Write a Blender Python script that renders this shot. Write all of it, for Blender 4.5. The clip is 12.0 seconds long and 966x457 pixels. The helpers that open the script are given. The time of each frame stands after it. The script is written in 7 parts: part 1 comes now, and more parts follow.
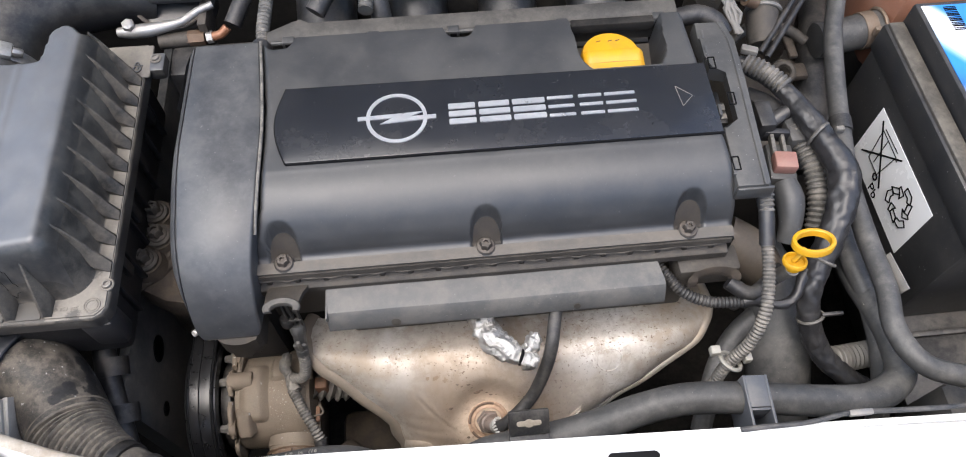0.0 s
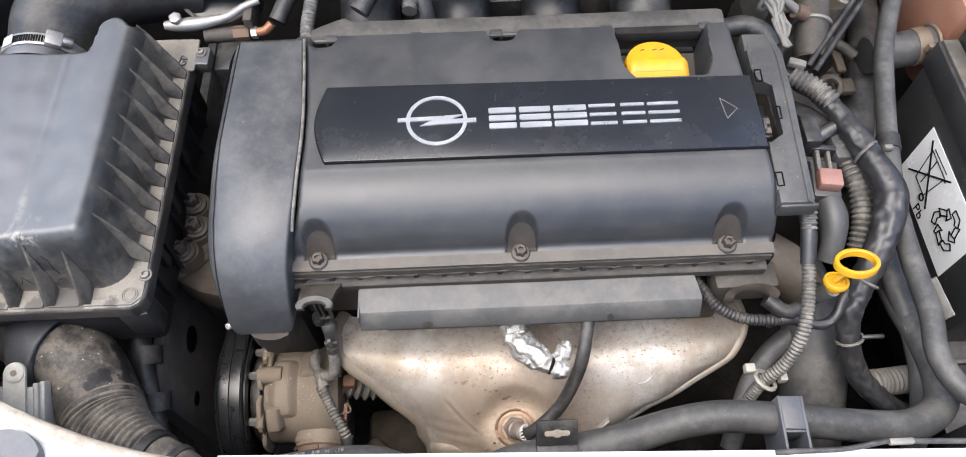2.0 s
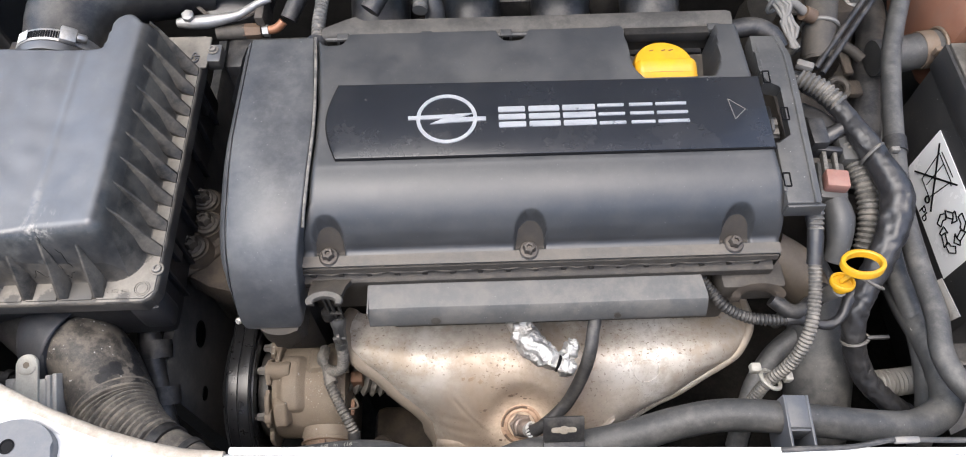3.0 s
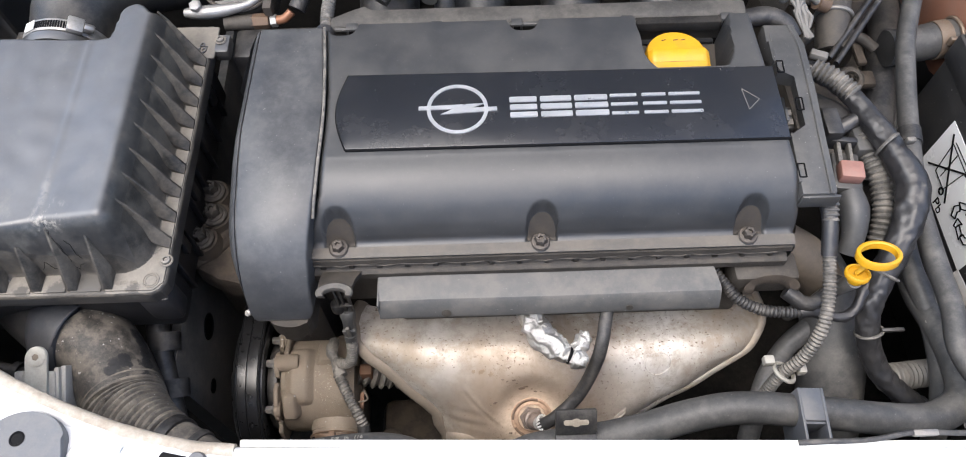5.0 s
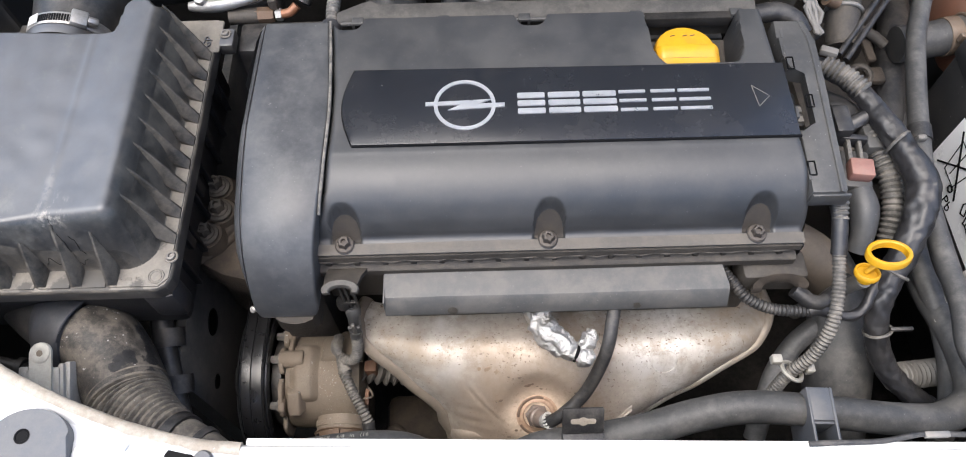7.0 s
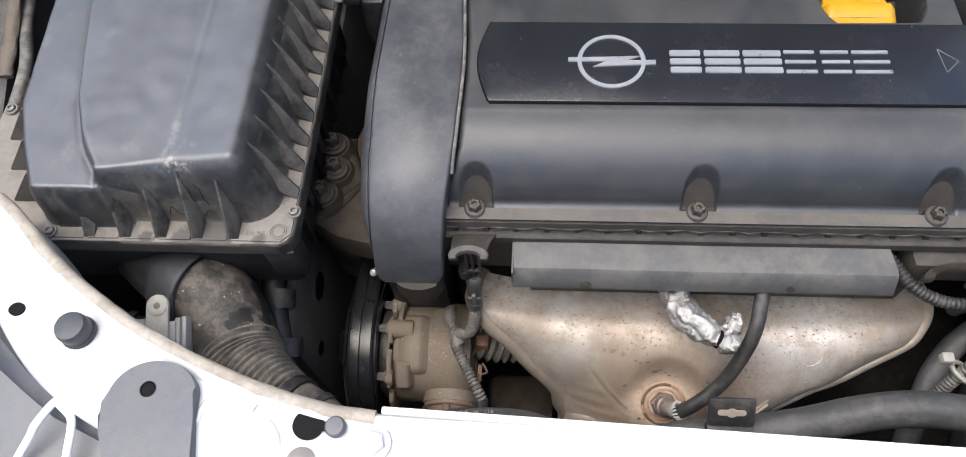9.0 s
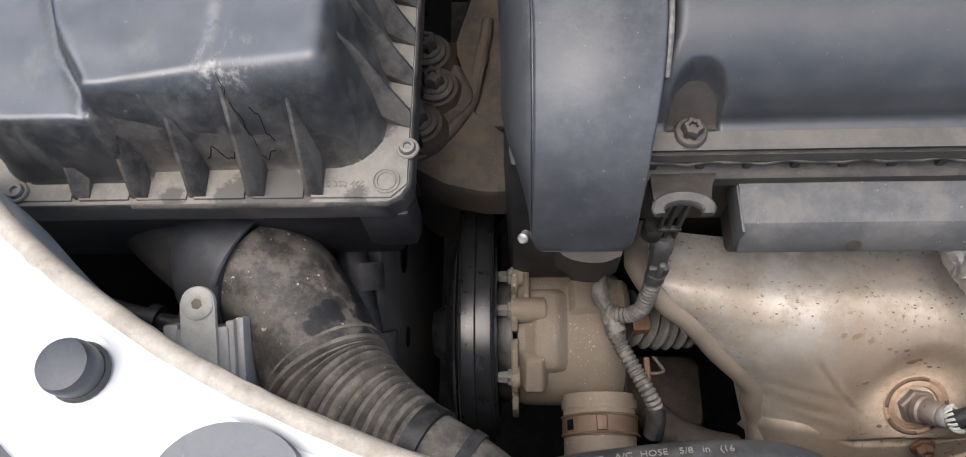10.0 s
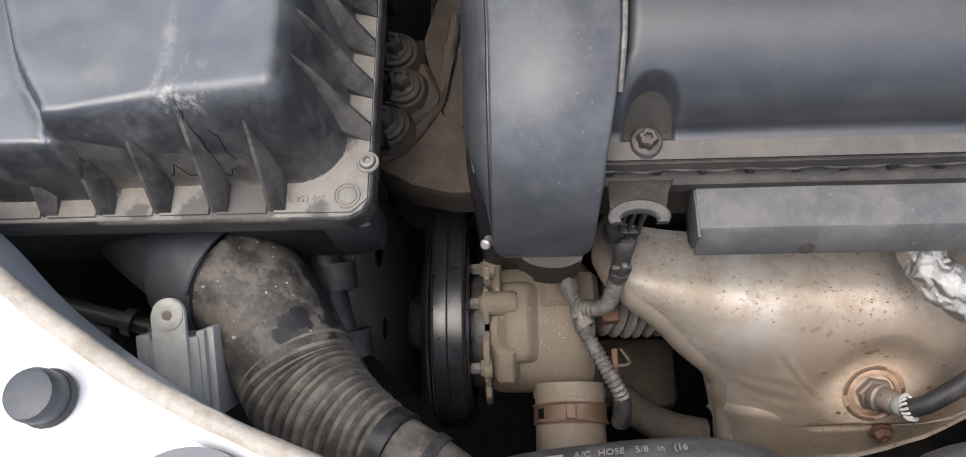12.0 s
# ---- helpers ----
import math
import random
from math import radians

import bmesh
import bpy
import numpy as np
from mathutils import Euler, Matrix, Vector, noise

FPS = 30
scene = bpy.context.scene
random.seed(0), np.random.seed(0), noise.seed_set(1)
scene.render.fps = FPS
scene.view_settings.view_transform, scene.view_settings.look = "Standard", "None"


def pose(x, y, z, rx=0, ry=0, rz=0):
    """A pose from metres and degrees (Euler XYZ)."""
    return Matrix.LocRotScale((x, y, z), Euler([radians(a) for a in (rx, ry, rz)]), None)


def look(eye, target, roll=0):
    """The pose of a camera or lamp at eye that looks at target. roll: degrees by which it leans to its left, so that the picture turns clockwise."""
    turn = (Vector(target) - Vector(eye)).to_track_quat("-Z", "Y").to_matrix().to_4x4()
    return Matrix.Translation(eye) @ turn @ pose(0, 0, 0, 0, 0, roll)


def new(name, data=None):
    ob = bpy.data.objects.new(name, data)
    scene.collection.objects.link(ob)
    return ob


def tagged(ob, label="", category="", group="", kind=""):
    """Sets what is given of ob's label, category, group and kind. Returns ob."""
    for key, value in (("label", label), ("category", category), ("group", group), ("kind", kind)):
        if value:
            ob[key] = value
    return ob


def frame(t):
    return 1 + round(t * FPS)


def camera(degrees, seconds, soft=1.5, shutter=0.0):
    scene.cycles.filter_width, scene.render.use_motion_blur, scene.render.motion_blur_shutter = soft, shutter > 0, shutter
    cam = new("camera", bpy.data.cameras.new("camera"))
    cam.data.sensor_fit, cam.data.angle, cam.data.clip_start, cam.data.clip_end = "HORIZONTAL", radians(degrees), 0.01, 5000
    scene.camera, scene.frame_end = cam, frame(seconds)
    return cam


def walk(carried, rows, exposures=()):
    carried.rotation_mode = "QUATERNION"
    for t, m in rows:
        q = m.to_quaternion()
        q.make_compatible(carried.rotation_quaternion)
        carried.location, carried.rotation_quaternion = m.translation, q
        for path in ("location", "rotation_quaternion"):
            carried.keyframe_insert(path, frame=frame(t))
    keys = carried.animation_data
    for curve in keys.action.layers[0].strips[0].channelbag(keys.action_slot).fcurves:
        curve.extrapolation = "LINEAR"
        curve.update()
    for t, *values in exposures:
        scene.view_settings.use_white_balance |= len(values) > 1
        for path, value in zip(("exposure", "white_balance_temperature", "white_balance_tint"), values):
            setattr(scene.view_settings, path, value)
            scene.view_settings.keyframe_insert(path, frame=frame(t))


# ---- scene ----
cam = camera(65.3, 12.0, 1.0)
PATH = [
    (0, (0.001, 0.044, 1.477), (0.108, 1.028, -0.261), 0.7),
    (0.5, (0.001, 0.046, 1.477), (0.098, 1.036, -0.258), 1.5),
    (1, (-0.001, 0.05, 1.477), (0.073, 1.047, -0.255), 0.7),
    (1.5, (-0.001, 0.049, 1.477), (0.063, 1.046, -0.255), 0.4),
    (2, (-0.004, 0.05, 1.476), (0.026, 1.04, -0.262), -0.8),
    (2.5, (-0.008, 0.047, 1.48), (0.012, 1.04, -0.256), -0.9),
    (3, (-0.009, 0.045, 1.479), (0.013, 1.038, -0.257), -0.7),
    (5, (-0.016, 0.046, 1.473), (-0.002, 1.026, -0.271), -1.1),
    (5.5, (-0.018, 0.046, 1.472), (-0.003, 1.024, -0.273), -0.9),
    (6, (-0.02, 0.049, 1.471), (-0.009, 1.024, -0.275), -1.1),
    (6.5, (-0.021, 0.05, 1.47), (-0.009, 1.019, -0.28), -1.0),
    (8.3, (-0.021, 0.055, 1.473), (-0.011, 1.015, -0.281), -1.0),
    (8.5, (-0.023, 0.046, 1.462), (-0.019, 1.016, -0.287), -1.1),
    (8.6, (-0.029, 0.049, 1.455), (-0.076, 0.998, -0.305), -3.5),
    (8.7, (-0.035, 0.055, 1.45), (-0.129, 0.974, -0.323), -5.5),
    (8.8, (-0.048, 0.047, 1.442), (-0.171, 0.984, -0.32), -6.1),
    (9, (-0.084, 0.058, 1.423), (-0.227, 0.992, -0.34), -6.6),
    (9.2, (-0.132, 0.076, 1.4), (-0.242, 1.053, -0.341), -7.0),
    (9.4, (-0.167, 0.105, 1.352), (-0.25, 1.041, -0.413), -6.7),
    (9.5, (-0.182, 0.113, 1.324), (-0.209, 1.042, -0.447), -3.4),
    (9.7, (-0.196, 0.139, 1.279), (-0.268, 0.983, -0.533), -6.2),
    (10, (-0.215, 0.153, 1.244), (-0.317, 0.943, -0.59), -7.4),
    (10.2, (-0.219, 0.163, 1.24), (-0.339, 0.912, -0.611), -8.9),
    (10.5, (-0.218, 0.165, 1.241), (-0.277, 0.896, -0.62), -4.7),
    (10.7, (-0.209, 0.168, 1.248), (-0.259, 0.888, -0.618), -4.8),
    (11, (-0.207, 0.159, 1.252), (-0.262, 0.911, -0.6), -5.3),
    (11.2, (-0.204, 0.157, 1.259), (-0.264, 0.877, -0.606), -6.4),
    (11.5, (-0.203, 0.155, 1.266), (-0.281, 0.873, -0.599), -7.8),
    (11.7, (-0.199, 0.168, 1.267), (-0.316, 0.86, -0.606), -10.3),
    (12, (-0.195, 0.174, 1.261), (-0.296, 0.859, -0.615), -9.1),
]
walk(cam, [(t, look(eye, target, roll)) for t, eye, target, roll in PATH], [(0, 1.50), (1, 1.62), (2, 1.74), (3, 1.68), (5, 1.58), (8.5, 1.54), (8.8, 1.50), (9, 1.32), (9.5, 1.24), (10, 1.30), (11, 1.38), (12, 1.34)])

# ---- light: a bright, thinly clouded sky in front of the open bonnet ----
world = bpy.data.worlds.new("sky")
scene.world = world
world.use_nodes = True
wn = world.node_tree
sky = wn.nodes.new("ShaderNodeTexSky")
sky.sky_type, sky.sun_disc = "NISHITA", False
sky.sun_elevation, sky.sun_rotation = radians(80), radians(200)
sky.air_density, sky.dust_density = 1.0, 3.0
wn.nodes["Background"].inputs[1].default_value = 0.15
wn.links.new(sky.outputs[0], wn.nodes["Background"].inputs[0])
sun_data = bpy.data.lights.new("sun", "SUN")
sun_data.energy, sun_data.angle, sun_data.color = 1.7, radians(60), (1.0, 0.96, 0.9)
sun = new("sun", sun_data)
sun.matrix_world = look((-1.3, 0.0, 4.0), (0, 0.4, 0.9))

# ---- materials ----
def shader(name):
    m = bpy.data.materials.new(name)
    m.use_nodes = True
    nt = m.node_tree
    return m, nt, nt.nodes["Principled BSDF"]


def math_node(nt, op, a, b=None, clamp=False):
    n = nt.nodes.new("ShaderNodeMath")
    n.operation, n.use_clamp = op, clamp
    for k, v in enumerate((a, b)):
        if v is None:
            continue
        if isinstance(v, (int, float)):
            n.inputs[k].default_value = v
        else:
            nt.links.new(v, n.inputs[k])
    return n.outputs[0]


def noise_node(nt, scale, detail=4.0, rough=0.55, seed=0.0, stretch=None):
    tc = nt.nodes.new("ShaderNodeTexCoord")
    mp = nt.nodes.new("ShaderNodeMapping")
    mp.inputs["Location"].default_value = (seed, seed * 1.7, -seed)
    if stretch:
        mp.inputs["Scale"].default_value = stretch
    nt.links.new(tc.outputs["Object"], mp.inputs["Vector"])
    n = nt.nodes.new("ShaderNodeTexNoise")
    n.inputs["Scale"].default_value, n.inputs["Detail"].default_value, n.inputs["Roughness"].default_value = scale, detail, rough
    nt.links.new(mp.outputs[0], n.inputs["Vector"])
    return n.outputs[0]


def ramp(nt, v, lo, hi):
    n = nt.nodes.new("ShaderNodeMapRange")
    n.interpolation_type = "SMOOTHSTEP"
    n.inputs["From Min"].default_value, n.inputs["From Max"].default_value = lo, hi
    nt.links.new(v, n.inputs["Value"])
    return n.outputs[0]


def blend(nt, f, a, b, mode="MIX"):
    n = nt.nodes.new("ShaderNodeMix")
    n.data_type, n.blend_type = "RGBA", mode
    for sock, v in ((n.inputs[0], f), (n.inputs[6], a), (n.inputs[7], b)):
        if isinstance(v, (int, float)):
            sock.default_value = v
        elif isinstance(v, tuple):
            sock.default_value = (*v, 1)
        else:
            nt.links.new(v, sock)
    return n.outputs[2]


def bump_node(nt, bsdf, height, strength, dist=0.001):
    b = nt.nodes.new("ShaderNodeBump")
    b.inputs["Strength"].default_value, b.inputs["Distance"].default_value = strength, dist
    nt.links.new(height, b.inputs["Height"])
    nt.links.new(b.outputs[0], bsdf.inputs["Normal"])


DUST = (0.205, 0.185, 0.160)


def surf(name, base, rough=0.5, metal=0.0, dust=0.3, blot=22.0, grain=700.0, bump=0.12, var=0.3, dust_col=DUST, up=True, spec=0.5, seed=0.0, cover=(0.44, 0.62), marks=0.0, top_sheen=None):
    """A worn engine-bay surface: a base colour with soft blotches and fine grain, under settled dust that lies in
    uneven patches.
    marks: amount of pale scuffs and specks. The last argument: (colour, amount) of a pale coat that stands for sky
    sheen on level tops."""
    m, nt, b = shader(name)
    big = noise_node(nt, blot, 5.0, 0.6, seed)
    fine = noise_node(nt, grain, 3.0, 0.6, seed + 3)
    tone = math_node(nt, "ADD", math_node(nt, "MULTIPLY", big, var * 2), math_node(nt, "ADD", math_node(nt, "MULTIPLY", fine, var), 1 - 1.5 * var))
    col = blend(nt, 1.0, base, tone, "MULTIPLY")
    patch = ramp(nt, noise_node(nt, blot * 0.9, 9.0, 0.62, seed + 7), *cover)
    fleck = ramp(nt, noise_node(nt, blot * 4.5, 6.0, 0.68, seed + 9), 0.42, 0.66)
    speck = ramp(nt, noise_node(nt, blot * 16, 4.0, 0.7, seed + 11), 0.40, 0.72)
    mix = math_node(nt, "ADD", math_node(nt, "MULTIPLY", patch, 0.55), math_node(nt, "ADD", math_node(nt, "MULTIPLY", fleck, 0.28), math_node(nt, "MULTIPLY", speck, 0.17)))
    d = math_node(nt, "MULTIPLY", mix, dust * 1.5, True)
    if up:
        g = nt.nodes.new("ShaderNodeNewGeometry")
        sep = nt.nodes.new("ShaderNodeSeparateXYZ")
        nt.links.new(g.outputs["Normal"], sep.inputs[0])
        d = math_node(nt, "MULTIPLY", d, math_node(nt, "ADD", math_node(nt, "MULTIPLY", ramp(nt, sep.outputs[2], -0.2, 0.9), 0.7), 0.3), True)
    col = blend(nt, d, col, dust_col)
    # sky sheen put into the colour of upward faces
    if top_sheen:
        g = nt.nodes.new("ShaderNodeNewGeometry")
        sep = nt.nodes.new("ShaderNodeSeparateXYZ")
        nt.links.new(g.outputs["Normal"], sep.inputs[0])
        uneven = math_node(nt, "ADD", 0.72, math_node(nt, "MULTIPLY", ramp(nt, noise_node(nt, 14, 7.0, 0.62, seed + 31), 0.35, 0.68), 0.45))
        sheen_mix = math_node(nt, "MULTIPLY", math_node(nt, "MULTIPLY", ramp(nt, sep.outputs[2], 0.72, 0.98), top_sheen[1]), uneven, True)
        col = blend(nt, sheen_mix, col, top_sheen[0])
    if marks:
        tiny = ramp(nt, noise_node(nt, 420 if marks <= 1 else 260, 1.0, 0.5, seed + 21), 0.755 if marks <= 1 else 0.715, 0.79)
        scuff = ramp(nt, noise_node(nt, 60, 5.0, 0.7, seed + 23, (1.0, 3.0, 1.0)), 0.66, 0.76)
        col = blend(nt, math_node(nt, "MULTIPLY", math_node(nt, "MAXIMUM", tiny, math_node(nt, "MULTIPLY", scuff, 0.35)), marks, True), col, (0.34, 0.33, 0.31))
    nt.links.new(col, b.inputs["Base Color"])
    r = math_node(nt, "ADD", math_node(nt, "MULTIPLY", d, 0.75 - rough * 0.6), math_node(nt, "ADD", rough - 0.10, math_node(nt, "MULTIPLY", big, 0.2)), True)
    nt.links.new(r, b.inputs["Roughness"])
    if metal:
        nt.links.new(math_node(nt, "MULTIPLY", math_node(nt, "SUBTRACT", 1.0, d), metal), b.inputs["Metallic"])
    b.inputs["Specular IOR Level"].default_value = spec
    h = math_node(nt, "ADD", fine, math_node(nt, "ADD", math_node(nt, "MULTIPLY", speck, 0.7), math_node(nt, "MULTIPLY", fleck, 0.5)))
    bump_node(nt, b, h, bump, 0.0006)
    return m


M_COVER = surf("cover_plastic", (0.018, 0.019, 0.021), 0.45, dust=0.23, blot=13, grain=1500, bump=0.06, var=0.35, seed=1, marks=0.12, dust_col=(0.105, 0.098, 0.088), cover=(0.40, 0.62), spec=0.75)
M_TOWER = surf("timing_plastic", (0.035, 0.037, 0.041), 0.36, dust=0.27, blot=14, grain=1500, bump=0.08, var=0.25, seed=2, marks=0.25, dust_col=(0.185, 0.18, 0.17), cover=(0.36, 0.64))
M_PLATE = surf("badge_black", (0.010, 0.011, 0.014), 0.24, dust=0.035, blot=20, grain=900, bump=0.02, seed=3, marks=0.15)
M_SILVER = surf("badge_silver", (0.72, 0.72, 0.73), 0.30, metal=0.85, dust=0.06, blot=70, bump=0.05, var=0.1, seed=4)
M_YELLOW = surf("yellow_plastic", (0.53, 0.275, 0.007), 0.38, dust=0.20, blot=50, grain=900, bump=0.10, var=0.2, seed=5, dust_col=(0.30, 0.19, 0.05))
M_DUCT = surf("dusty_grey_plastic", (0.042, 0.042, 0.042), 0.48, dust=0.20, blot=24, bump=0.10, var=0.2, seed=6, marks=0.5, dust_col=(0.17, 0.16, 0.145))
M_STRIP = surf("brown_dusty_plastic", (0.028, 0.026, 0.023), 0.6, dust=0.26, blot=40, bump=0.12, seed=7, dust_col=(0.16, 0.145, 0.125))
# the lid's pale bluish top is sky sheen put into its colour
M_AIR = surf("airbox_black", (0.015, 0.0155, 0.017), 0.34, dust=0.28, blot=60, grain=1200, bump=0.06, var=0.2, seed=8, marks=0.12, spec=0.75, up=False, dust_col=(0.120, 0.106, 0.088), top_sheen=((0.092, 0.096, 0.104), 0.8), cover=(0.38, 0.70))
M_AIRRIB = surf("airbox_rib", (0.019, 0.0185, 0.018), 0.42, dust=0.55, blot=60, grain=900, bump=0.1, var=0.3, seed=56, up=False, cover=(0.36, 0.60), dust_col=(0.145, 0.126, 0.102))
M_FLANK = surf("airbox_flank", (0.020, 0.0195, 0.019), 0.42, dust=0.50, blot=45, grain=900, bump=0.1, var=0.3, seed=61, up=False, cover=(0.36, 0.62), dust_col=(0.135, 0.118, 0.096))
M_AIRRIM = surf("airbox_rim", (0.10, 0.092, 0.08), 0.55, dust=0.70, blot=34, bump=0.10, var=0.35, seed=9, cover=(0.28, 0.58), dust_col=(0.215, 0.195, 0.165))
M_BLACK = surf("black_plastic", (0.011, 0.011, 0.012), 0.42, dust=0.20, blot=45, bump=0.14, seed=10)
M_RUBBER = surf("black_rubber", (0.016, 0.016, 0.017), 0.48, dust=0.22, blot=60, bump=0.16, seed=11)
M_HOSE = surf("grey_dusty_rubber", (0.038, 0.038, 0.038), 0.48, dust=0.32, blot=40, bump=0.14, var=0.2, seed=12, marks=0.25, dust_col=(0.18, 0.17, 0.155))
M_INTAKE = surf("intake_rubber", (0.024, 0.022, 0.020), 0.48, dust=0.56, blot=75, bump=0.25, seed=13, cover=(0.45, 0.60), marks=1.5, dust_col=(0.185, 0.160, 0.130))
M_PLEAT = surf("dusty_pleats", (0.055, 0.049, 0.042), 0.58, dust=0.66, blot=50, bump=0.25, seed=58, cover=(0.38, 0.60), marks=0.8, dust_col=(0.225, 0.196, 0.158))
M_TAPE = surf("harness_tape", (0.017, 0.017, 0.0185), 0.36, dust=0.07, blot=130, grain=500, bump=0.12, var=0.12, seed=14, spec=0.5)
M_CONDUIT = surf("conduit_grey", (0.064, 0.061, 0.056), 0.48, dust=0.50, blot=90, bump=0.12, seed=15, dust_col=(0.27, 0.245, 0.21))
M_CAST = surf("cast_aluminium", (0.190, 0.156, 0.118), 0.62, metal=0.15, dust=0.5, blot=34, grain=900, bump=0.4, var=0.4, seed=16, dust_col=(0.20, 0.155, 0.115), up=False, marks=1.2)
M_STEEL = surf("dull_steel", (0.20, 0.19, 0.175), 0.45, metal=0.6, dust=0.45, blot=110, bump=0.2, seed=17)
M_BRIGHT = surf("bright_metal", (0.36, 0.35, 0.335), 0.40, metal=0.8, dust=0.35, blot=110, bump=0.15, seed=18)
M_BRASS = surf("brass", (0.130, 0.082, 0.053), 0.5, metal=0.4, dust=0.45, blot=110, bump=0.2, seed=19, dust_col=(0.15, 0.112, 0.08))
M_GREYSHIELD = surf("grey_deflector", (0.060, 0.061, 0.061), 0.50, dust=0.30, blot=40, bump=0.08, var=0.15, seed=20, marks=0.4)
M_HEAD = surf("cylinder_head", (0.040, 0.035, 0.030), 0.6, metal=0.2, dust=0.34, blot=60, bump=0.3, seed=21, dust_col=(0.13, 0.112, 0.09))
M_RUST = surf("rusty_steel", (0.155, 0.078, 0.046), 0.6, metal=0.25, dust=0.35, blot=90, bump=0.3, seed=22, dust_col=(0.18, 0.125, 0.085))
M_BRACKET = surf("mount_bracket", (0.040, 0.033, 0.027), 0.6, metal=0.1, dust=0.40, blot=60, bump=0.4, var=0.5, seed=23, spec=0.25, dust_col=(0.112, 0.088, 0.066), cover=(0.40, 0.60))
M_WHITE = surf("white_paint", (0.53, 0.53, 0.527), 0.20, dust=0.14, blot=12, grain=300, bump=0.015, var=0.08, seed=24, dust_col=(0.38, 0.36, 0.33), marks=0.2)
M_BEAD = surf("dirty_seam_sealer", (0.33, 0.295, 0.245), 0.5, dust=0.55, blot=60, bump=0.2, var=0.3, seed=25, dust_col=(0.20, 0.165, 0.125), marks=0.6)
M_PAD = surf("blue_grey_plastic", (0.070, 0.075, 0.085), 0.42, dust=0.16, blot=40, bump=0.06, var=0.2, seed=26, marks=0.1)
M_BAY = surf("bay_dark_metal", (0.012, 0.0115, 0.011), 0.85, dust=0.10, blot=20, bump=0.2, seed=27, spec=0.15)
M_RAIL = surf("chassis_rail_paint", (0.050, 0.049, 0.048), 0.5, dust=0.40, blot=40, bump=0.1, seed=28, spec=0.3, dust_col=(0.17, 0.155, 0.135))
M_BELT = surf("belt_rubber", (0.014, 0.014, 0.015), 0.30, dust=0.0, blot=120, bump=0.02, seed=29)
M_TANK = surf("tank_brown_plastic", (0.25, 0.115, 0.072), 0.5, dust=0.35, blot=22, bump=0.1, seed=30)
M_BATT = surf("battery_case", (0.022, 0.0225, 0.024), 0.36, dust=0.14, blot=30, bump=0.06, seed=31, marks=0.6)
M_LEDGE = surf("battery_ledge_dust", (0.05, 0.045, 0.039), 0.7, dust=0.45, blot=50, bump=0.2, seed=32, dust_col=(0.17, 0.155, 0.13))
M_LABEL = surf("label_white", (0.86, 0.86, 0.86), 0.25, dust=0.03, blot=20, bump=0.02, var=0.05, seed=33, spec=0.7)
M_INK = surf("ink_black", (0.004, 0.004, 0.0045), 0.6, dust=0.0, bump=0.02, seed=34, spec=0.1)
M_RED = surf("faded_red_plastic", (0.235, 0.115, 0.092), 0.5, dust=0.35, blot=80, bump=0.08, seed=35, dust_col=(0.24, 0.17, 0.14))
M_RELAY = surf("grey_metal_can", (0.30, 0.29, 0.27), 0.5, metal=0.1, dust=0.35, blot=60, bump=0.08, seed=36)
M_COPPER = surf("copper_tip", (0.26, 0.115, 0.06), 0.45, metal=0.4, dust=0.3, blot=110, bump=0.1, seed=37)
M_WIRE = surf("grey_wire", (0.115, 0.108, 0.098), 0.5, dust=0.3, blot=90, bump=0.05, seed=38)
M_ASPHALT = surf("asphalt", (0.055, 0.054, 0.052), 0.9, dust=0.10, blot=0.7, grain=140, bump=0.6, var=0.25, seed=39, dust_col=(0.11, 0.105, 0.098))
M_TIE = surf("dusty_tie", (0.26, 0.25, 0.22), 0.5, dust=0.3, blot=90, bump=0.05, seed=40)
M_TAB = surf("cream_plastic", (0.40, 0.385, 0.335), 0.5, dust=0.25, blot=90, bump=0.06, seed=59)
M_STOP = surf("stop_rubber", (0.027, 0.030, 0.037), 0.45, dust=0.12, blot=60, bump=0.08, seed=43)
M_EDGE = surf("grimy_steel_edge", (0.20, 0.168, 0.135), 0.58, metal=0.3, dust=0.5, blot=60, bump=0.2, seed=62, up=False, dust_col=(0.19, 0.155, 0.118))
M_SPOT = surf("burnt_spot", (0.11, 0.070, 0.046), 0.7, dust=0.2, blot=200, bump=0.3, seed=44)
M_LIP = surf("worn_white_edge", (0.66, 0.65, 0.62), 0.4, dust=0.40, blot=120, bump=0.05, var=0.1, seed=45)
M_LUG = surf("worn_grey_steel", (0.050, 0.047, 0.043), 0.5, metal=0.2, dust=0.35, blot=120, bump=0.25, seed=47, dust_col=(0.15, 0.135, 0.115))
M_LAND = surf("heat_tinted_rim", (0.40, 0.275, 0.190), 0.5, metal=0.2, dust=0.45, blot=160, bump=0.3, seed=48, dust_col=(0.20, 0.115, 0.07))
M_PROBE = surf("probe_steel", (0.20, 0.165, 0.145), 0.42, metal=0.5, dust=0.35, blot=120, bump=0.15, seed=49, dust_col=(0.30, 0.22, 0.17))
M_BURN = surf("brown_burn", (0.27, 0.195, 0.135), 0.5, metal=0.3, dust=0.2, blot=200, bump=0.1, seed=50)
M_SHELF = surf("dust_on_ledge", (0.062, 0.056, 0.048), 0.6, dust=0.5, blot=30, bump=0.15, var=0.3, seed=60, dust_col=(0.14, 0.122, 0.10))
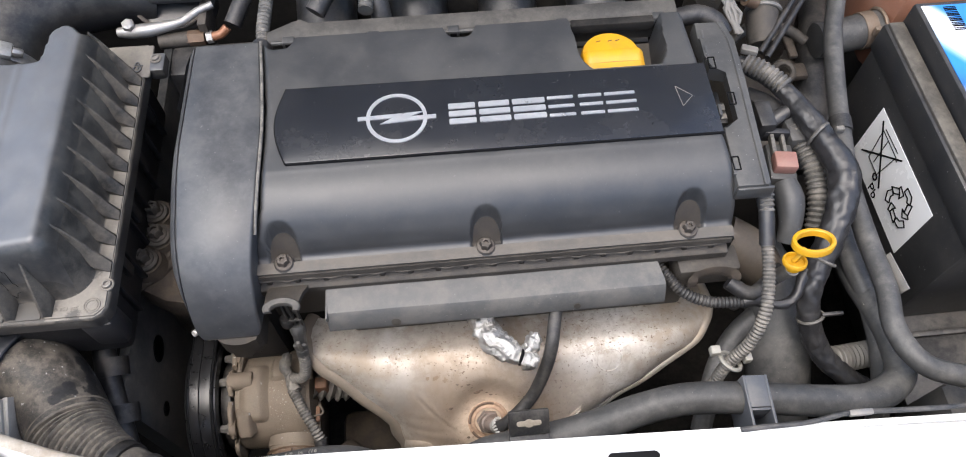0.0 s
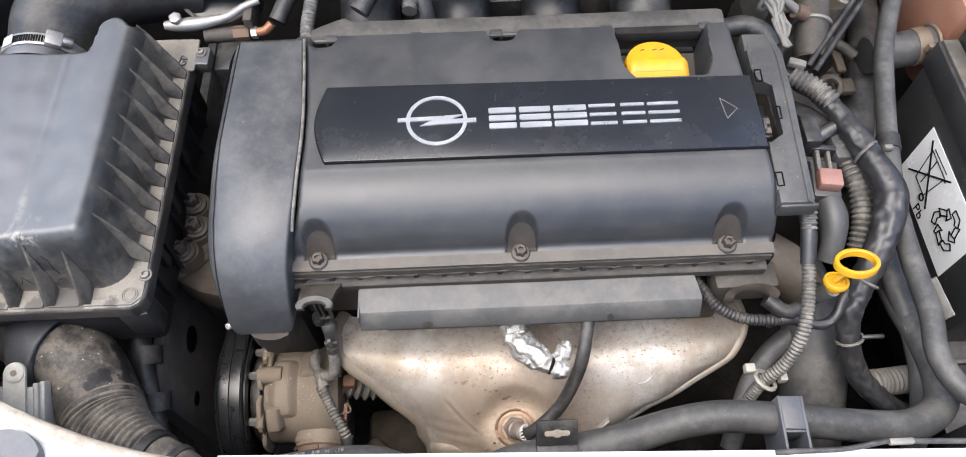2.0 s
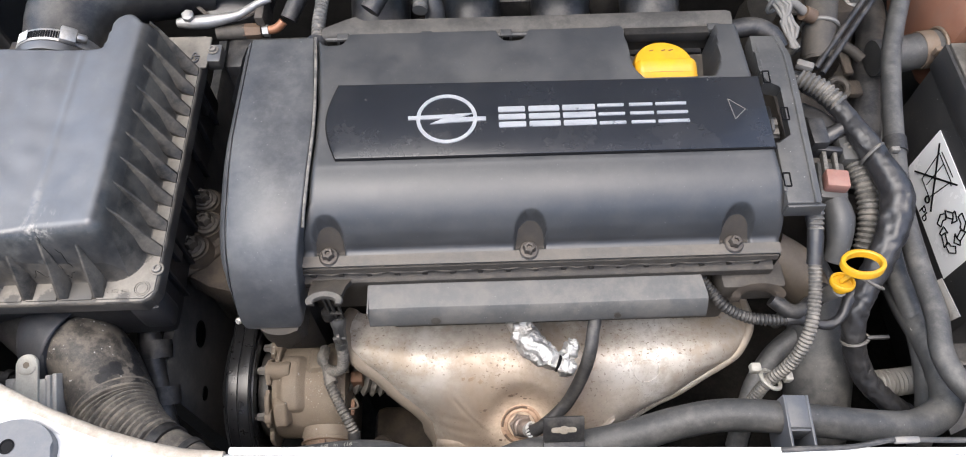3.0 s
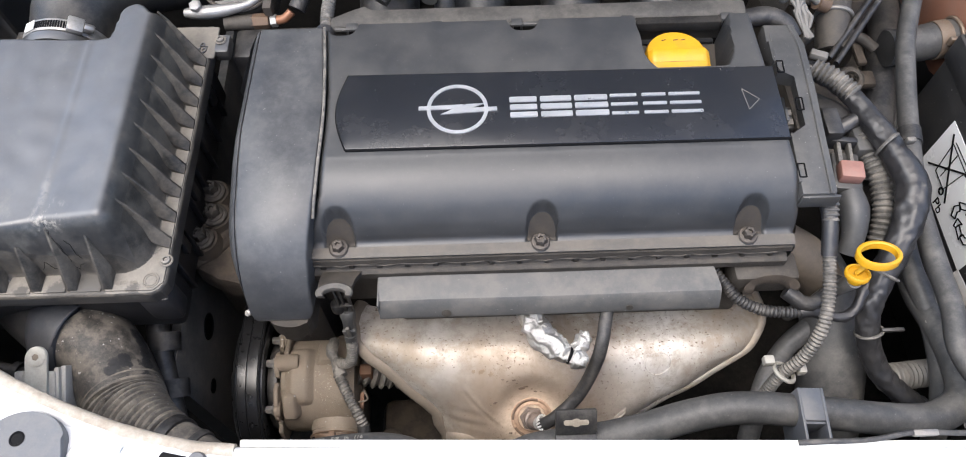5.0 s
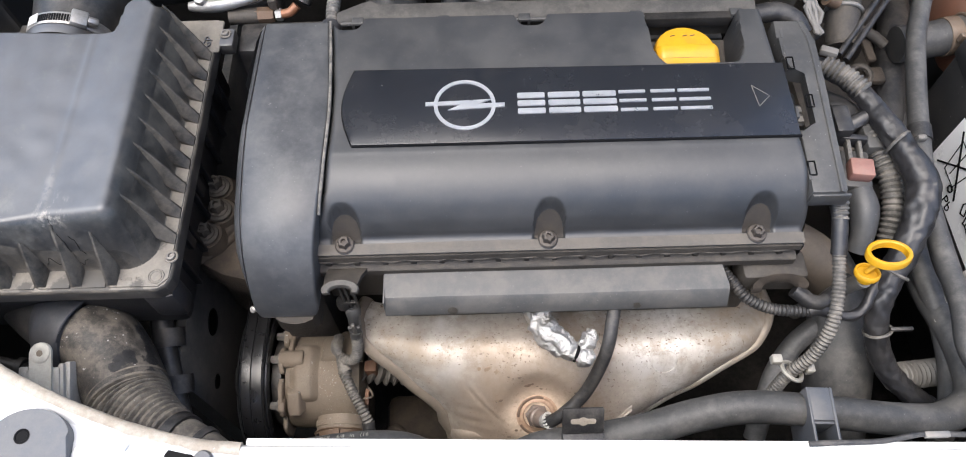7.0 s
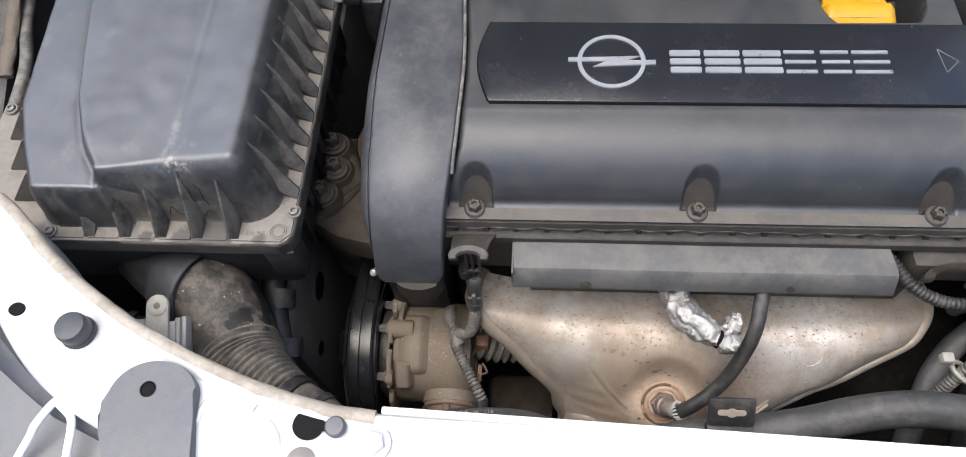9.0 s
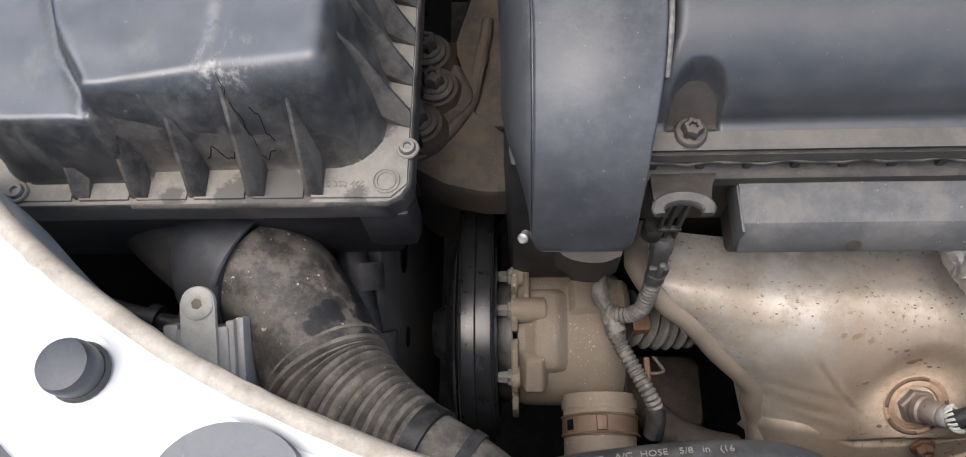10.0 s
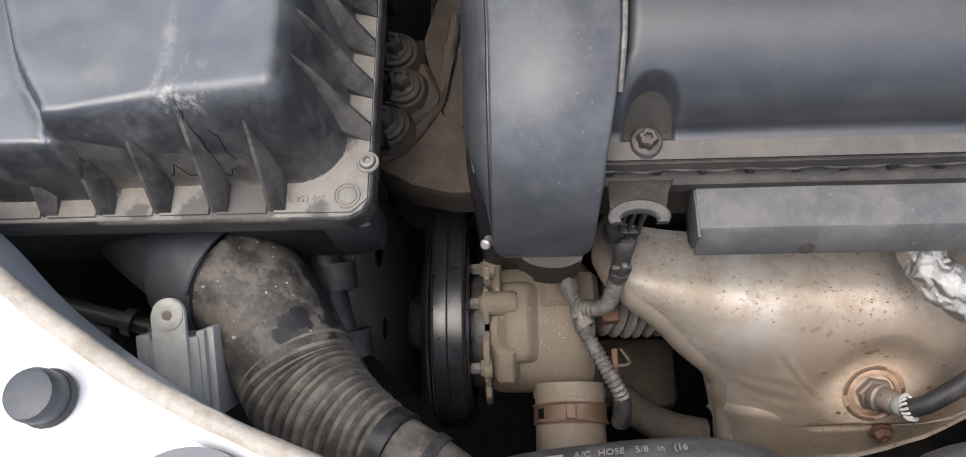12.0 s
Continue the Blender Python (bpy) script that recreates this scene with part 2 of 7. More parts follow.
M_BOLT = surf("brown_grey_bolt", (0.070, 0.061, 0.053), 0.45, metal=0.55, dust=0.35, blot=140, bump=0.25, seed=51, dust_col=(0.11, 0.09, 0.075))
M_CLAMP = surf("rusty_spring_steel", (0.17, 0.125, 0.09), 0.5, metal=0.4, dust=0.3, blot=110, bump=0.2, seed=52)
M_THERMO = surf("brown_cast_housing", (0.085, 0.068, 0.052), 0.6, metal=0.1, dust=0.4, blot=60, bump=0.3, seed=53, dust_col=(0.17, 0.14, 0.105))
M_POCKET = surf("greasy_brown_plastic", (0.028, 0.024, 0.020), 0.55, dust=0.25, blot=120, bump=0.2, seed=54, spec=0.3, dust_col=(0.085, 0.068, 0.052))
M_HOUSING = surf("airbox_lower_plastic", (0.016, 0.016, 0.018), 0.42, dust=0.22, blot=45, bump=0.1, seed=46, spec=0.3, dust_col=(0.10, 0.095, 0.085))
M_LAMP = surf("lamp_housing", (0.095, 0.096, 0.098), 0.35, dust=0.15, blot=20, bump=0.05, seed=41)
M_FELT = surf("dark_felt", (0.030, 0.030, 0.031), 0.95, dust=0.15, blot=10, grain=500, bump=0.4, var=0.3, seed=57, spec=0.1)
M_FOIL = surf("crumpled_foil", (0.54, 0.525, 0.50), 0.36, metal=1.0, dust=0.22, blot=160, grain=420, bump=0.5, var=0.25, seed=42)


def heat_shield_material():
    """Rolled bright steel, browned in streaks, with pin rust and a pale heat tint round the probe."""
    m, nt, b = shader("heat_shield_steel")
    big = noise_node(nt, 11, 6, 0.6, 50)
    col = blend(nt, ramp(nt, big, 0.36, 0.66), (0.36, 0.315, 0.265), (0.65, 0.625, 0.585))
    streak = ramp(nt, noise_node(nt, 26, 6, 0.62, 9, (1.0, 0.35, 0.35)), 0.48, 0.72)
    col = blend(nt, math_node(nt, "MULTIPLY", streak, 0.65), col, (0.33, 0.26, 0.19))
    tc = nt.nodes.new("ShaderNodeTexCoord")
    dist = nt.nodes.new("ShaderNodeVectorMath")
    dist.operation = "DISTANCE"
    dist.inputs[1].default_value = (0.030, 0.2405, 0.752)
    nt.links.new(tc.outputs["Object"], dist.inputs[0])
    wob = math_node(nt, "ADD", dist.outputs["Value"], math_node(nt, "MULTIPLY", noise_node(nt, 40, 4, 0.6, 5), 0.012))
    halo = math_node(nt, "SUBTRACT", 1.0, ramp(nt, wob, 0.045, 0.135))
    col = blend(nt, math_node(nt, "MULTIPLY", halo, 0.78), col, (0.36, 0.262, 0.180))
    tint = math_node(nt, "SUBTRACT", 1.0, ramp(nt, wob, 0.028, 0.048))
    col = blend(nt, math_node(nt, "MULTIPLY", tint, 0.75), col, (0.55, 0.425, 0.32))
    mottle = ramp(nt, noise_node(nt, 60, 8, 0.74, 17), 0.42, 0.64)
    col = blend(nt, math_node(nt, "MULTIPLY", mottle, 0.66), col, (0.27, 0.215, 0.16))
    pin = ramp(nt, noise_node(nt, 300, 3, 0.6, 12), 0.60, 0.68)
    zone = ramp(nt, noise_node(nt, 14, 4, 0.55, 15), 0.36, 0.56)
    pits = math_node(nt, "MULTIPLY", pin, zone)
    col = blend(nt, math_node(nt, "MULTIPLY", pits, 0.7), col, (0.14, 0.085, 0.055))
    nt.links.new(col, b.inputs["Base Color"])
    rough = math_node(nt, "ADD", 0.62, math_node(nt, "ADD", math_node(nt, "MULTIPLY", math_node(nt, "MAXIMUM", streak, mottle), 0.16), math_node(nt, "MULTIPLY", pits, 0.3)), True)
    nt.links.new(rough, b.inputs["Roughness"])
    nt.links.new(math_node(nt, "SUBTRACT", 0.68, math_node(nt, "ADD", math_node(nt, "MULTIPLY", math_node(nt, "MAXIMUM", pits, mottle), 0.35), math_node(nt, "MULTIPLY", tint, 0.5)), True), b.inputs["Metallic"])
    h = math_node(nt, "ADD", math_node(nt, "MULTIPLY", noise_node(nt, 18, 3, 0.5, 20), 4.0), math_node(nt, "MULTIPLY", noise_node(nt, 700, 3, 0.6, 21), 0.25))
    bump_node(nt, b, h, 0.22, 0.0012)
    return m


M_SHIELD = heat_shield_material()


def stain_intake(m):
    """Dark wet patches with ragged edges on the dusty rubber."""
    nt = m.node_tree
    b = nt.nodes["Principled BSDF"]
    col = b.inputs["Base Color"].links[0].from_socket
    tc = nt.nodes.new("ShaderNodeTexCoord")
    ragged = math_node(nt, "MULTIPLY", noise_node(nt, 130, 4, 0.6, 31), 0.012)
    mask = None
    for p, r in (((-0.3188, 0.2564, 0.8839), 0.0110), ((-0.3173, 0.2617, 0.8821), 0.0110), ((-0.3122, 0.2664, 0.8787), 0.0110), ((-0.3074, 0.2642, 0.8779), 0.0095), ((-0.3021, 0.2695, 0.8705), 0.0090), ((-0.3143, 0.2958, 0.8594), 0.0120), ((-0.3088, 0.2887, 0.8588), 0.0120), ((-0.3028, 0.2793, 0.8602), 0.0120), ((-0.2971, 0.2696, 0.8635), 0.0125), ((-0.2916, 0.2590, 0.8700), 0.0120)):
        dist = nt.nodes.new("ShaderNodeVectorMath")
        dist.operation = "DISTANCE"
        dist.inputs[1].default_value = p
        nt.links.new(tc.outputs["Object"], dist.inputs[0])
        k = math_node(nt, "SUBTRACT", 1.0, ramp(nt, math_node(nt, "ADD", dist.outputs["Value"], ragged), r, r + 0.002))
        mask = k if mask is None else math_node(nt, "MAXIMUM", mask, k)
    nt.links.new(blend(nt, math_node(nt, "MULTIPLY", mask, 0.97), col, (0.010, 0.010, 0.011)), b.inputs["Base Color"])


stain_intake(M_INTAKE)


def scuff_lid(m):
    """A chipped pale patch on the lid's crease, with scratches above it and dark drips on the flank below."""
    nt = m.node_tree
    b = nt.nodes["Principled BSDF"]
    col = b.inputs["Base Color"].links[0].from_socket
    tc = nt.nodes.new("ShaderNodeTexCoord")
    ragged = math_node(nt, "MULTIPLY", noise_node(nt, 240, 6, 0.75, 61), 0.012)

    def spot(p, r0, r1, flat=(1.0, 1.0, 1.0)):
        mp = nt.nodes.new("ShaderNodeMapping")
        mp.inputs["Scale"].default_value = flat
        nt.links.new(tc.outputs["Object"], mp.inputs["Vector"])
        dist = nt.nodes.new("ShaderNodeVectorMath")
        dist.operation = "DISTANCE"
        dist.inputs[1].default_value = tuple(q * k for q, k in zip(p, flat))
        nt.links.new(mp.outputs[0], dist.inputs[0])
        return math_node(nt, "SUBTRACT", 1.0, ramp(nt, math_node(nt, "ADD", dist.outputs["Value"], ragged), r0, r1))

    chip = math_node(nt, "MAXIMUM", spot((-0.3480, 0.3370, 0.985), 0.0060, 0.0110), spot((-0.3475, 0.3320, 0.980), 0.0055, 0.0095))
    fans = math_node(nt, "MULTIPLY", spot((-0.3400, 0.3440, 0.985), 0.010, 0.026), ramp(nt, noise_node(nt, 150, 5, 0.7, 66, (1.0, 0.45, 1.0)), 0.50, 0.66))
    line = math_node(nt, "MULTIPLY", spot((-0.3480, 0.3640, 0.985), 0.009, 0.034, (5.0, 1.0, 1.0)), ramp(nt, noise_node(nt, 120, 5, 0.7, 67), 0.40, 0.60))
    pale = math_node(nt, "MAXIMUM", math_node(nt, "MULTIPLY", chip, 0.62), math_node(nt, "MULTIPLY", math_node(nt, "MAXIMUM", fans, math_node(nt, "MULTIPLY", line, 0.5)), 0.42))
    col = blend(nt, math_node(nt, "MULTIPLY", pale, 1.0, True), col, (0.40, 0.365, 0.31))
    dirt = ramp(nt, noise_node(nt, 34, 7, 0.65, 71, (1.0, 0.6, 0.6)), 0.56, 0.70)
    col = blend(nt, math_node(nt, "MULTIPLY", dirt, 0.42), col, (0.145, 0.142, 0.125))
    nt.links.new(col, b.inputs["Base Color"])


scuff_lid(M_AIR)


def stain_rim(m):
    """A dark oily patch on the dusty flange, where the box has cracked."""
    nt = m.node_tree
    b = nt.nodes["Principled BSDF"]
    col = b.inputs["Base Color"].links[0].from_socket
    tc = nt.nodes.new("ShaderNodeTexCoord")
    ragged = math_node(nt, "MULTIPLY", noise_node(nt, 150, 6, 0.7, 81), 0.018)
    mask = None
    for p, r in (((-0.336, 0.314, 0.929), 0.0215), ((-0.322, 0.309, 0.929), 0.0165), ((-0.352, 0.306, 0.929), 0.0150), ((-0.283, 0.345, 0.929), 0.0150), ((-0.380, 0.3055, 0.929), 0.0125), ((-0.292, 0.3040, 0.929), 0.0125)):
        dist = nt.nodes.new("ShaderNodeVectorMath")
        dist.operation = "DISTANCE"
        dist.inputs[1].default_value = p
        nt.links.new(tc.outputs["Object"], dist.inputs[0])
        k = math_node(nt, "SUBTRACT", 1.0, ramp(nt, math_node(nt, "ADD", dist.outputs["Value"], ragged), r, r + 0.004))
        mask = k if mask is None else math_node(nt, "MAXIMUM", mask, k)
    nt.links.new(blend(nt, math_node(nt, "MULTIPLY", mask, 0.72), col, (0.030, 0.029, 0.028)), b.inputs["Base Color"])


stain_rim(M_AIRRIM)


def glossy_label_material():
    """The battery's printed top label: white and blue slanting bands."""
    m, nt, b = shader("battery_top_label")
    tc = nt.nodes.new("ShaderNodeTexCoord")
    sep = nt.nodes.new("ShaderNodeSeparateXYZ")
    nt.links.new(tc.outputs["Object"], sep.inputs[0])
    s = math_node(nt, "ADD", math_node(nt, "MULTIPLY", sep.outputs[0], 1.0), math_node(nt, "MULTIPLY", sep.outputs[1], 0.75))
    band = math_node(nt, "FRACT", math_node(nt, "MULTIPLY", s, 11.0))
    col = blend(nt, ramp(nt, band, 0.25, 0.45), (0.75, 0.78, 0.82), (0.03, 0.22, 0.62))
    col = blend(nt, ramp(nt, band, 0.75, 0.98), col, (0.60, 0.75, 0.88))
    dark = ramp(nt, math_node(nt, "MULTIPLY", sep.outputs[1], -1.0), -0.50, -0.44)
    col = blend(nt, dark, col, (0.03, 0.04, 0.08))
    nt.links.new(col, b.inputs["Base Color"])
    b.inputs["Roughness"].default_value = 0.18
    bump_node(nt, b, noise_node(nt, 60, 3), 0.1, 0.001)
    return m


M_TOPLABEL = glossy_label_material()


# ---- building tools ----
def part(name, bm, material, parent=None, label="", angle=38):
    me = bpy.data.meshes.new(name)
    bmesh.ops.recalc_face_normals(bm, faces=bm.faces)
    bm.to_mesh(me)
    bm.free()
    me.materials.append(material)
    me.shade_smooth()
    me.set_sharp_from_angle(angle=radians(angle))
    ob = new(name, me)
    if parent is not None:
        ob.parent = parent
        ob.matrix_parent_inverse = BASE[parent.name].inverted()
    BASE[ob.name] = Matrix.Identity(4)
    if label:
        tagged(ob, label)
    return ob


BASE = {}


def thing(name, label, category, base=(0, 0, 0), group="", kind=""):
    ob = new(name)
    ob.empty_display_size = 0.02
    ob.location = base
    BASE[ob.name] = Matrix.Translation(base)
    return tagged(ob, label, category, group, kind)


def solo(name, bm, material, label, category, group="", kind="", angle=38):
    return tagged(part(name, bm, material, None, "", angle), label, category, group, kind)


def box(x0, x1, y0, y1, z0, z1, bevel=0.0015, m=None, segs=2):
    bm = bmesh.new()
    bmesh.ops.create_cube(bm, size=1)
    bmesh.ops.transform(bm, matrix=Matrix.LocRotScale(((x0 + x1) / 2, (y0 + y1) / 2, (z0 + z1) / 2), None, (x1 - x0, y1 - y0, z1 - z0)), verts=bm.verts)
    if bevel:
        bmesh.ops.bevel(bm, geom=bm.edges[:], offset=bevel, segments=segs, affect="EDGES", profile=0.5)
    if m:
        bmesh.ops.transform(bm, matrix=m, verts=bm.verts)
    return bm


def join(*bms):
    out = bmesh.new()
    for bm in bms:
        me = bpy.data.meshes.new("tmp")
        bm.to_mesh(me)
        bm.free()
        out.from_mesh(me)
        bpy.data.meshes.remove(me)
    return out


def rings(rows, closed=True, caps=True):
    """A skin over rows of points, each a ring (or an open strip)."""
    bm = bmesh.new()
    vs = [[bm.verts.new(p) for p in row] for row in rows]
    n = len(vs[0])
    for a, b in zip(vs, vs[1:]):
        for i in range(n if closed else n - 1):
            j = (i + 1) % n
            bm.faces.new((a[i], a[j], b[j], b[i]))
    if caps and closed:
        bm.faces.new(vs[0][::-1])
        bm.faces.new(vs[-1])
    return bm


def spline(pts, step):
    """Points along a smooth curve through pts (any number of coordinates), about step apart."""
    p = np.array(pts, float)
    p = np.vstack([2 * p[0] - p[1], p, 2 * p[-1] - p[-2]])
    out = []
    for i in range(1, len(p) - 2):
        a, b, c, d = p[i - 1:i + 3]
        n = max(2, int(np.linalg.norm((c - b)[:3]) / step))
        for k in range(n):
            t = k / n
            out.append(0.5 * (2 * b + (c - a) * t + (2 * a - 5 * b + 4 * c - d) * t * t + (3 * b - a - 3 * c + d) * t ** 3))
    out.append(p[-2])
    return np.array(out)


def tube(pts, r, n=16, step=0.006, rib=None, lump=0.0, flat=1.0, seed=0):
    """A hose along pts. r: radius, or a 4th number in each point. rib: (pitch, depth) of rings. lump: unevenness. flat: squash across."""
    pts = [(*q, r) if len(q) == 3 else q for q in pts]
    if rib:
        step = rib[0] / (6 if len(rib) > 2 else 4)
    c = spline(pts, step)
    length = np.r_[0, np.cumsum(np.linalg.norm(np.diff(c[:, :3], axis=0), axis=1))]
    rows = []
    side = None
    rng = random.Random(seed)
    off = rng.uniform(0, 50)
    for k, q in enumerate(c):
        way = Vector((c[min(k + 1, len(c) - 1)] - c[max(k - 1, 0)])[:3]).normalized()
        if side is None:
            side = way.cross(Vector((0, 0, 1)) if abs(way.z) < 0.9 else Vector((0, 1, 0))).normalized()
        side = (side - way * side.dot(way)).normalized()
        upv = way.cross(side)
        rad = q[3]
        if rib:
            ph = (length[k] / rib[0]) % 1.0
            rad -= rib[1] * (0.5 - 0.5 * math.cos(2 * math.pi * ph)) ** (rib[2] if len(rib) > 2 else 1.5)
        ring = []
        for i in range(n):
            a = 2 * math.pi * i / n
            w = rad
            if lump:
                w *= 1 + lump * noise.noise(Vector((math.cos(a) * 2 + off, math.sin(a) * 2, length[k] / rad * 0.9)))
            ring.append(Vector(q[:3]) + side * (math.cos(a) * w) + upv * (math.sin(a) * w * flat))
        rows.append(ring)
    return rings(rows)


def lathe(profile, at, axis, n=24):
    """Turned about axis from the point at; profile: rows of (radius, height along the axis)."""
    axis = Vector(axis).normalized()
    s = axis.orthogonal().normalized()
    u = axis.cross(s)
    rows = [[Vector(at) + axis * h + (s * math.cos(2 * math.pi * i / n) + u * math.sin(2 * math.pi * i / n)) * max(r, 1e-5) for i in range(n)] for r, h in profile]
    return rings(rows)


def prism(outline, h0, h1, bevel=0.0, m=None):
    """An outline in x and y, raised from h0 to h1."""
    bm = bmesh.new()
    lo = [bm.verts.new((x, y, h0)) for x, y in outline]
    hi = [bm.verts.new((x, y, h1)) for x, y in outline]
    n = len(lo)
    top = bm.faces.new(hi)
    bm.faces.new(lo[::-1])
    for i in range(n):
        j = (i + 1) % n
        bm.faces.new((lo[i], lo[j], hi[j], hi[i]))
    if bevel:
        bmesh.ops.bevel(bm, geom=list(top.edges), offset=bevel, segments=2, affect="EDGES", profile=0.5)
    bmesh.ops.triangulate(bm, faces=[f for f in bm.faces if len(f.verts) > 4])
    if m:
        bmesh.ops.transform(bm, matrix=m, verts=bm.verts)
    return bm


def rounded(x0, x1, y0, y1, r, k=5):
    """A rounded rectangle's outline."""
    out = []
    for cx, cy, a0 in ((x1 - r, y1 - r, 0), (x0 + r, y1 - r, 90), (x0 + r, y0 + r, 180), (x1 - r, y0 + r, 270)):
        for i in range(k + 1):
            a = radians(a0 + 90 * i / k)
            out.append((cx + r * math.cos(a), cy + r * math.sin(a)))
    return out


def hexbolt(at, axis, r=0.006, h=0.006, flange=0.0095):
    """A flanged bolt with a six-lobed head."""
    axis = Vector(axis).normalized()
    s = axis.orthogonal().normalized()
    u = axis.cross(s)
    rows = []
    for rr, hh in ((flange, 0), (flange, 0.0012), (flange * 0.9, 0.0022), (r * 1.02, 0.0026), (r, h), (r * 0.82, h + 0.0012), (r * 0.45, h + 0.0012), (r * 0.4, h - 0.001)):
        ring = []
        for i in range(24):
            a = 2 * math.pi * i / 24
            w = rr * (1 + (0.13 * math.cos(6 * a) if rr <= r * 1.03 else 0))
            ring.append(Vector(at) + axis * hh + (s * math.cos(a) + u * math.sin(a)) * w)
        rows.append(ring)
    return rings(rows)


def ring_loop(at, axis, R, r, n=40, k=10, squash=1.0, side=None):
    """A torus; squash narrows it along its second direction."""
    axis = Vector(axis).normalized()
    s = (Vector(side) if side else axis.orthogonal()).normalized()
    u = axis.cross(s)
    rows = []
    for i in range(n):
        a = 2 * math.pi * i / n
        d = s * math.cos(a) + u * math.sin(a) * squash
        rows.append([Vector(at) + d * R + (d * math.cos(b) + axis * math.sin(b)) * r for b in (2 * math.pi * j / k for j in range(k))])
    rows.append(rows[0])
    bm = rings(rows, caps=False)
    bmesh.ops.remove_doubles(bm, verts=bm.verts, dist=1e-6)
    return bm


def lettering(text, size, depth, m, bold=0.0):
    cu = bpy.data.curves.new("tmp", "FONT")
    cu.body, cu.size, cu.extrude, cu.offset = text, size, depth, bold
    cu.resolution_u = 3
    ob = new("tmp", cu)
    me = bpy.data.meshes.new_from_object(ob.evaluated_get(bpy.context.evaluated_depsgraph_get()))
    bpy.data.objects.remove(ob)
    bm = bmesh.new()
    bm.from_mesh(me)
    bpy.data.meshes.remove(me)
    bmesh.ops.transform(bm, matrix=m, verts=bm.verts)
    return bm


def smooth(t):
    t = min(1.0, max(0.0, t))
    return t * t * (3 - 2 * t)


def along(rows, v):
    """Values between rows of (v, a, b, ...)."""
    vs = [r[0] for r in rows]
    return [float(np.interp(v, vs, [r[k] for r in rows])) for k in range(1, len(rows[0]))]

# ---- setting: ground, the car's bay, the raised bonnet ----
solo("ground", box(-40, 40, -40, 40, -0.05, 0.0, 0), M_ASPHALT, "dark grey asphalt under the car", "ground", kind="structure")


def car_body():
    car = thing("car_body", "white car body round the open engine bay", "car body", (0, 0.5, 0.3), kind="structure")
    part("undertray", box(-0.70, 0.70, 0.06, 0.98, 0.30, 0.32, 0.002), M_BAY, car, "dark dirty undertray")
    part("firewall", box(-0.70, 0.70, 0.93, 0.96, 0.32, 1.06, 0.003), M_BAY, car, "dark dusty firewall")
    part("inner_wing", box(-0.70, -0.66, 0.10, 0.93, 0.32, 1.00, 0.004), M_RAIL, car, "dusty grey inner wing")
    part("inner_wing", box(0.66, 0.70, 0.10, 0.93, 0.32, 1.00, 0.004), M_RAIL, car, "dusty grey inner wing")
    part("radiator_panel", box(-0.46, 0.62, 0.085, 0.125, 0.32, 0.86, 0.003), M_BAY, car, "black radiator panel behind the front")
    part("front_skin", box(-0.70, 0.70, -0.12, -0.09, 0.25, 0.93, 0.01), M_WHITE, car, "white front bumper skin")
    # chassis rail below the airbox, with its oval holes
    prof = [(-0.320, 0.50), (-0.318, 0.785), (-0.315, 0.791), (-0.306, 0.791), (-0.302, 0.785), (-0.298, 0.50)]
    part("chassis_rail", rings([[Vector((x, y, z)) for x, z in prof] for y in np.linspace(0.272, 0.85, 24)]), M_RAIL, car, "dusty grey chassis rail")
    for y, z, a, b in ((0.352, 0.738, 0.017, 0.011), (0.300, 0.700, 0.007, 0.006)):
        part("rail_hole", lathe([(0.0001, 0), (b, 0), (b * 1.25, 0.0008), (b * 1.3, 0.0)], (-0.3005, y, z), (1, 0, -0.014), 24), M_INK, car, "dark round hole in the rail")
    return car


car = car_body()

# the unseen bonnet stands open behind and above the bay, dimming its rear
hood_pose = pose(0, 1.0, 1.07, 67, 0, 180)
bonnet = thing("bonnet", "raised white bonnet over the rear of the bay", "bonnet", (0, 1.0, 1.07), kind="structure")
part("bonnet_panel", box(-0.68, 0.68, 0.0, 0.92, -0.012, 0.0, 0.004, hood_pose), M_WHITE, bonnet)
# dark liner, out of view, added to dim reflections in the level tops
part("dimming_liner", box(-0.62, 0.62, 0.03, 0.88, 0.0, 0.011, 0.004, hood_pose), M_FELT, bonnet, "unseen dark liner added inside the bonnet to dim reflections")
for y0, y1 in ((0.05, 0.12), (0.78, 0.86)):
    part("bonnet_rib", box(-0.60, 0.60, y0, y1, 0.0, 0.018, 0.006, hood_pose), M_WHITE, bonnet)


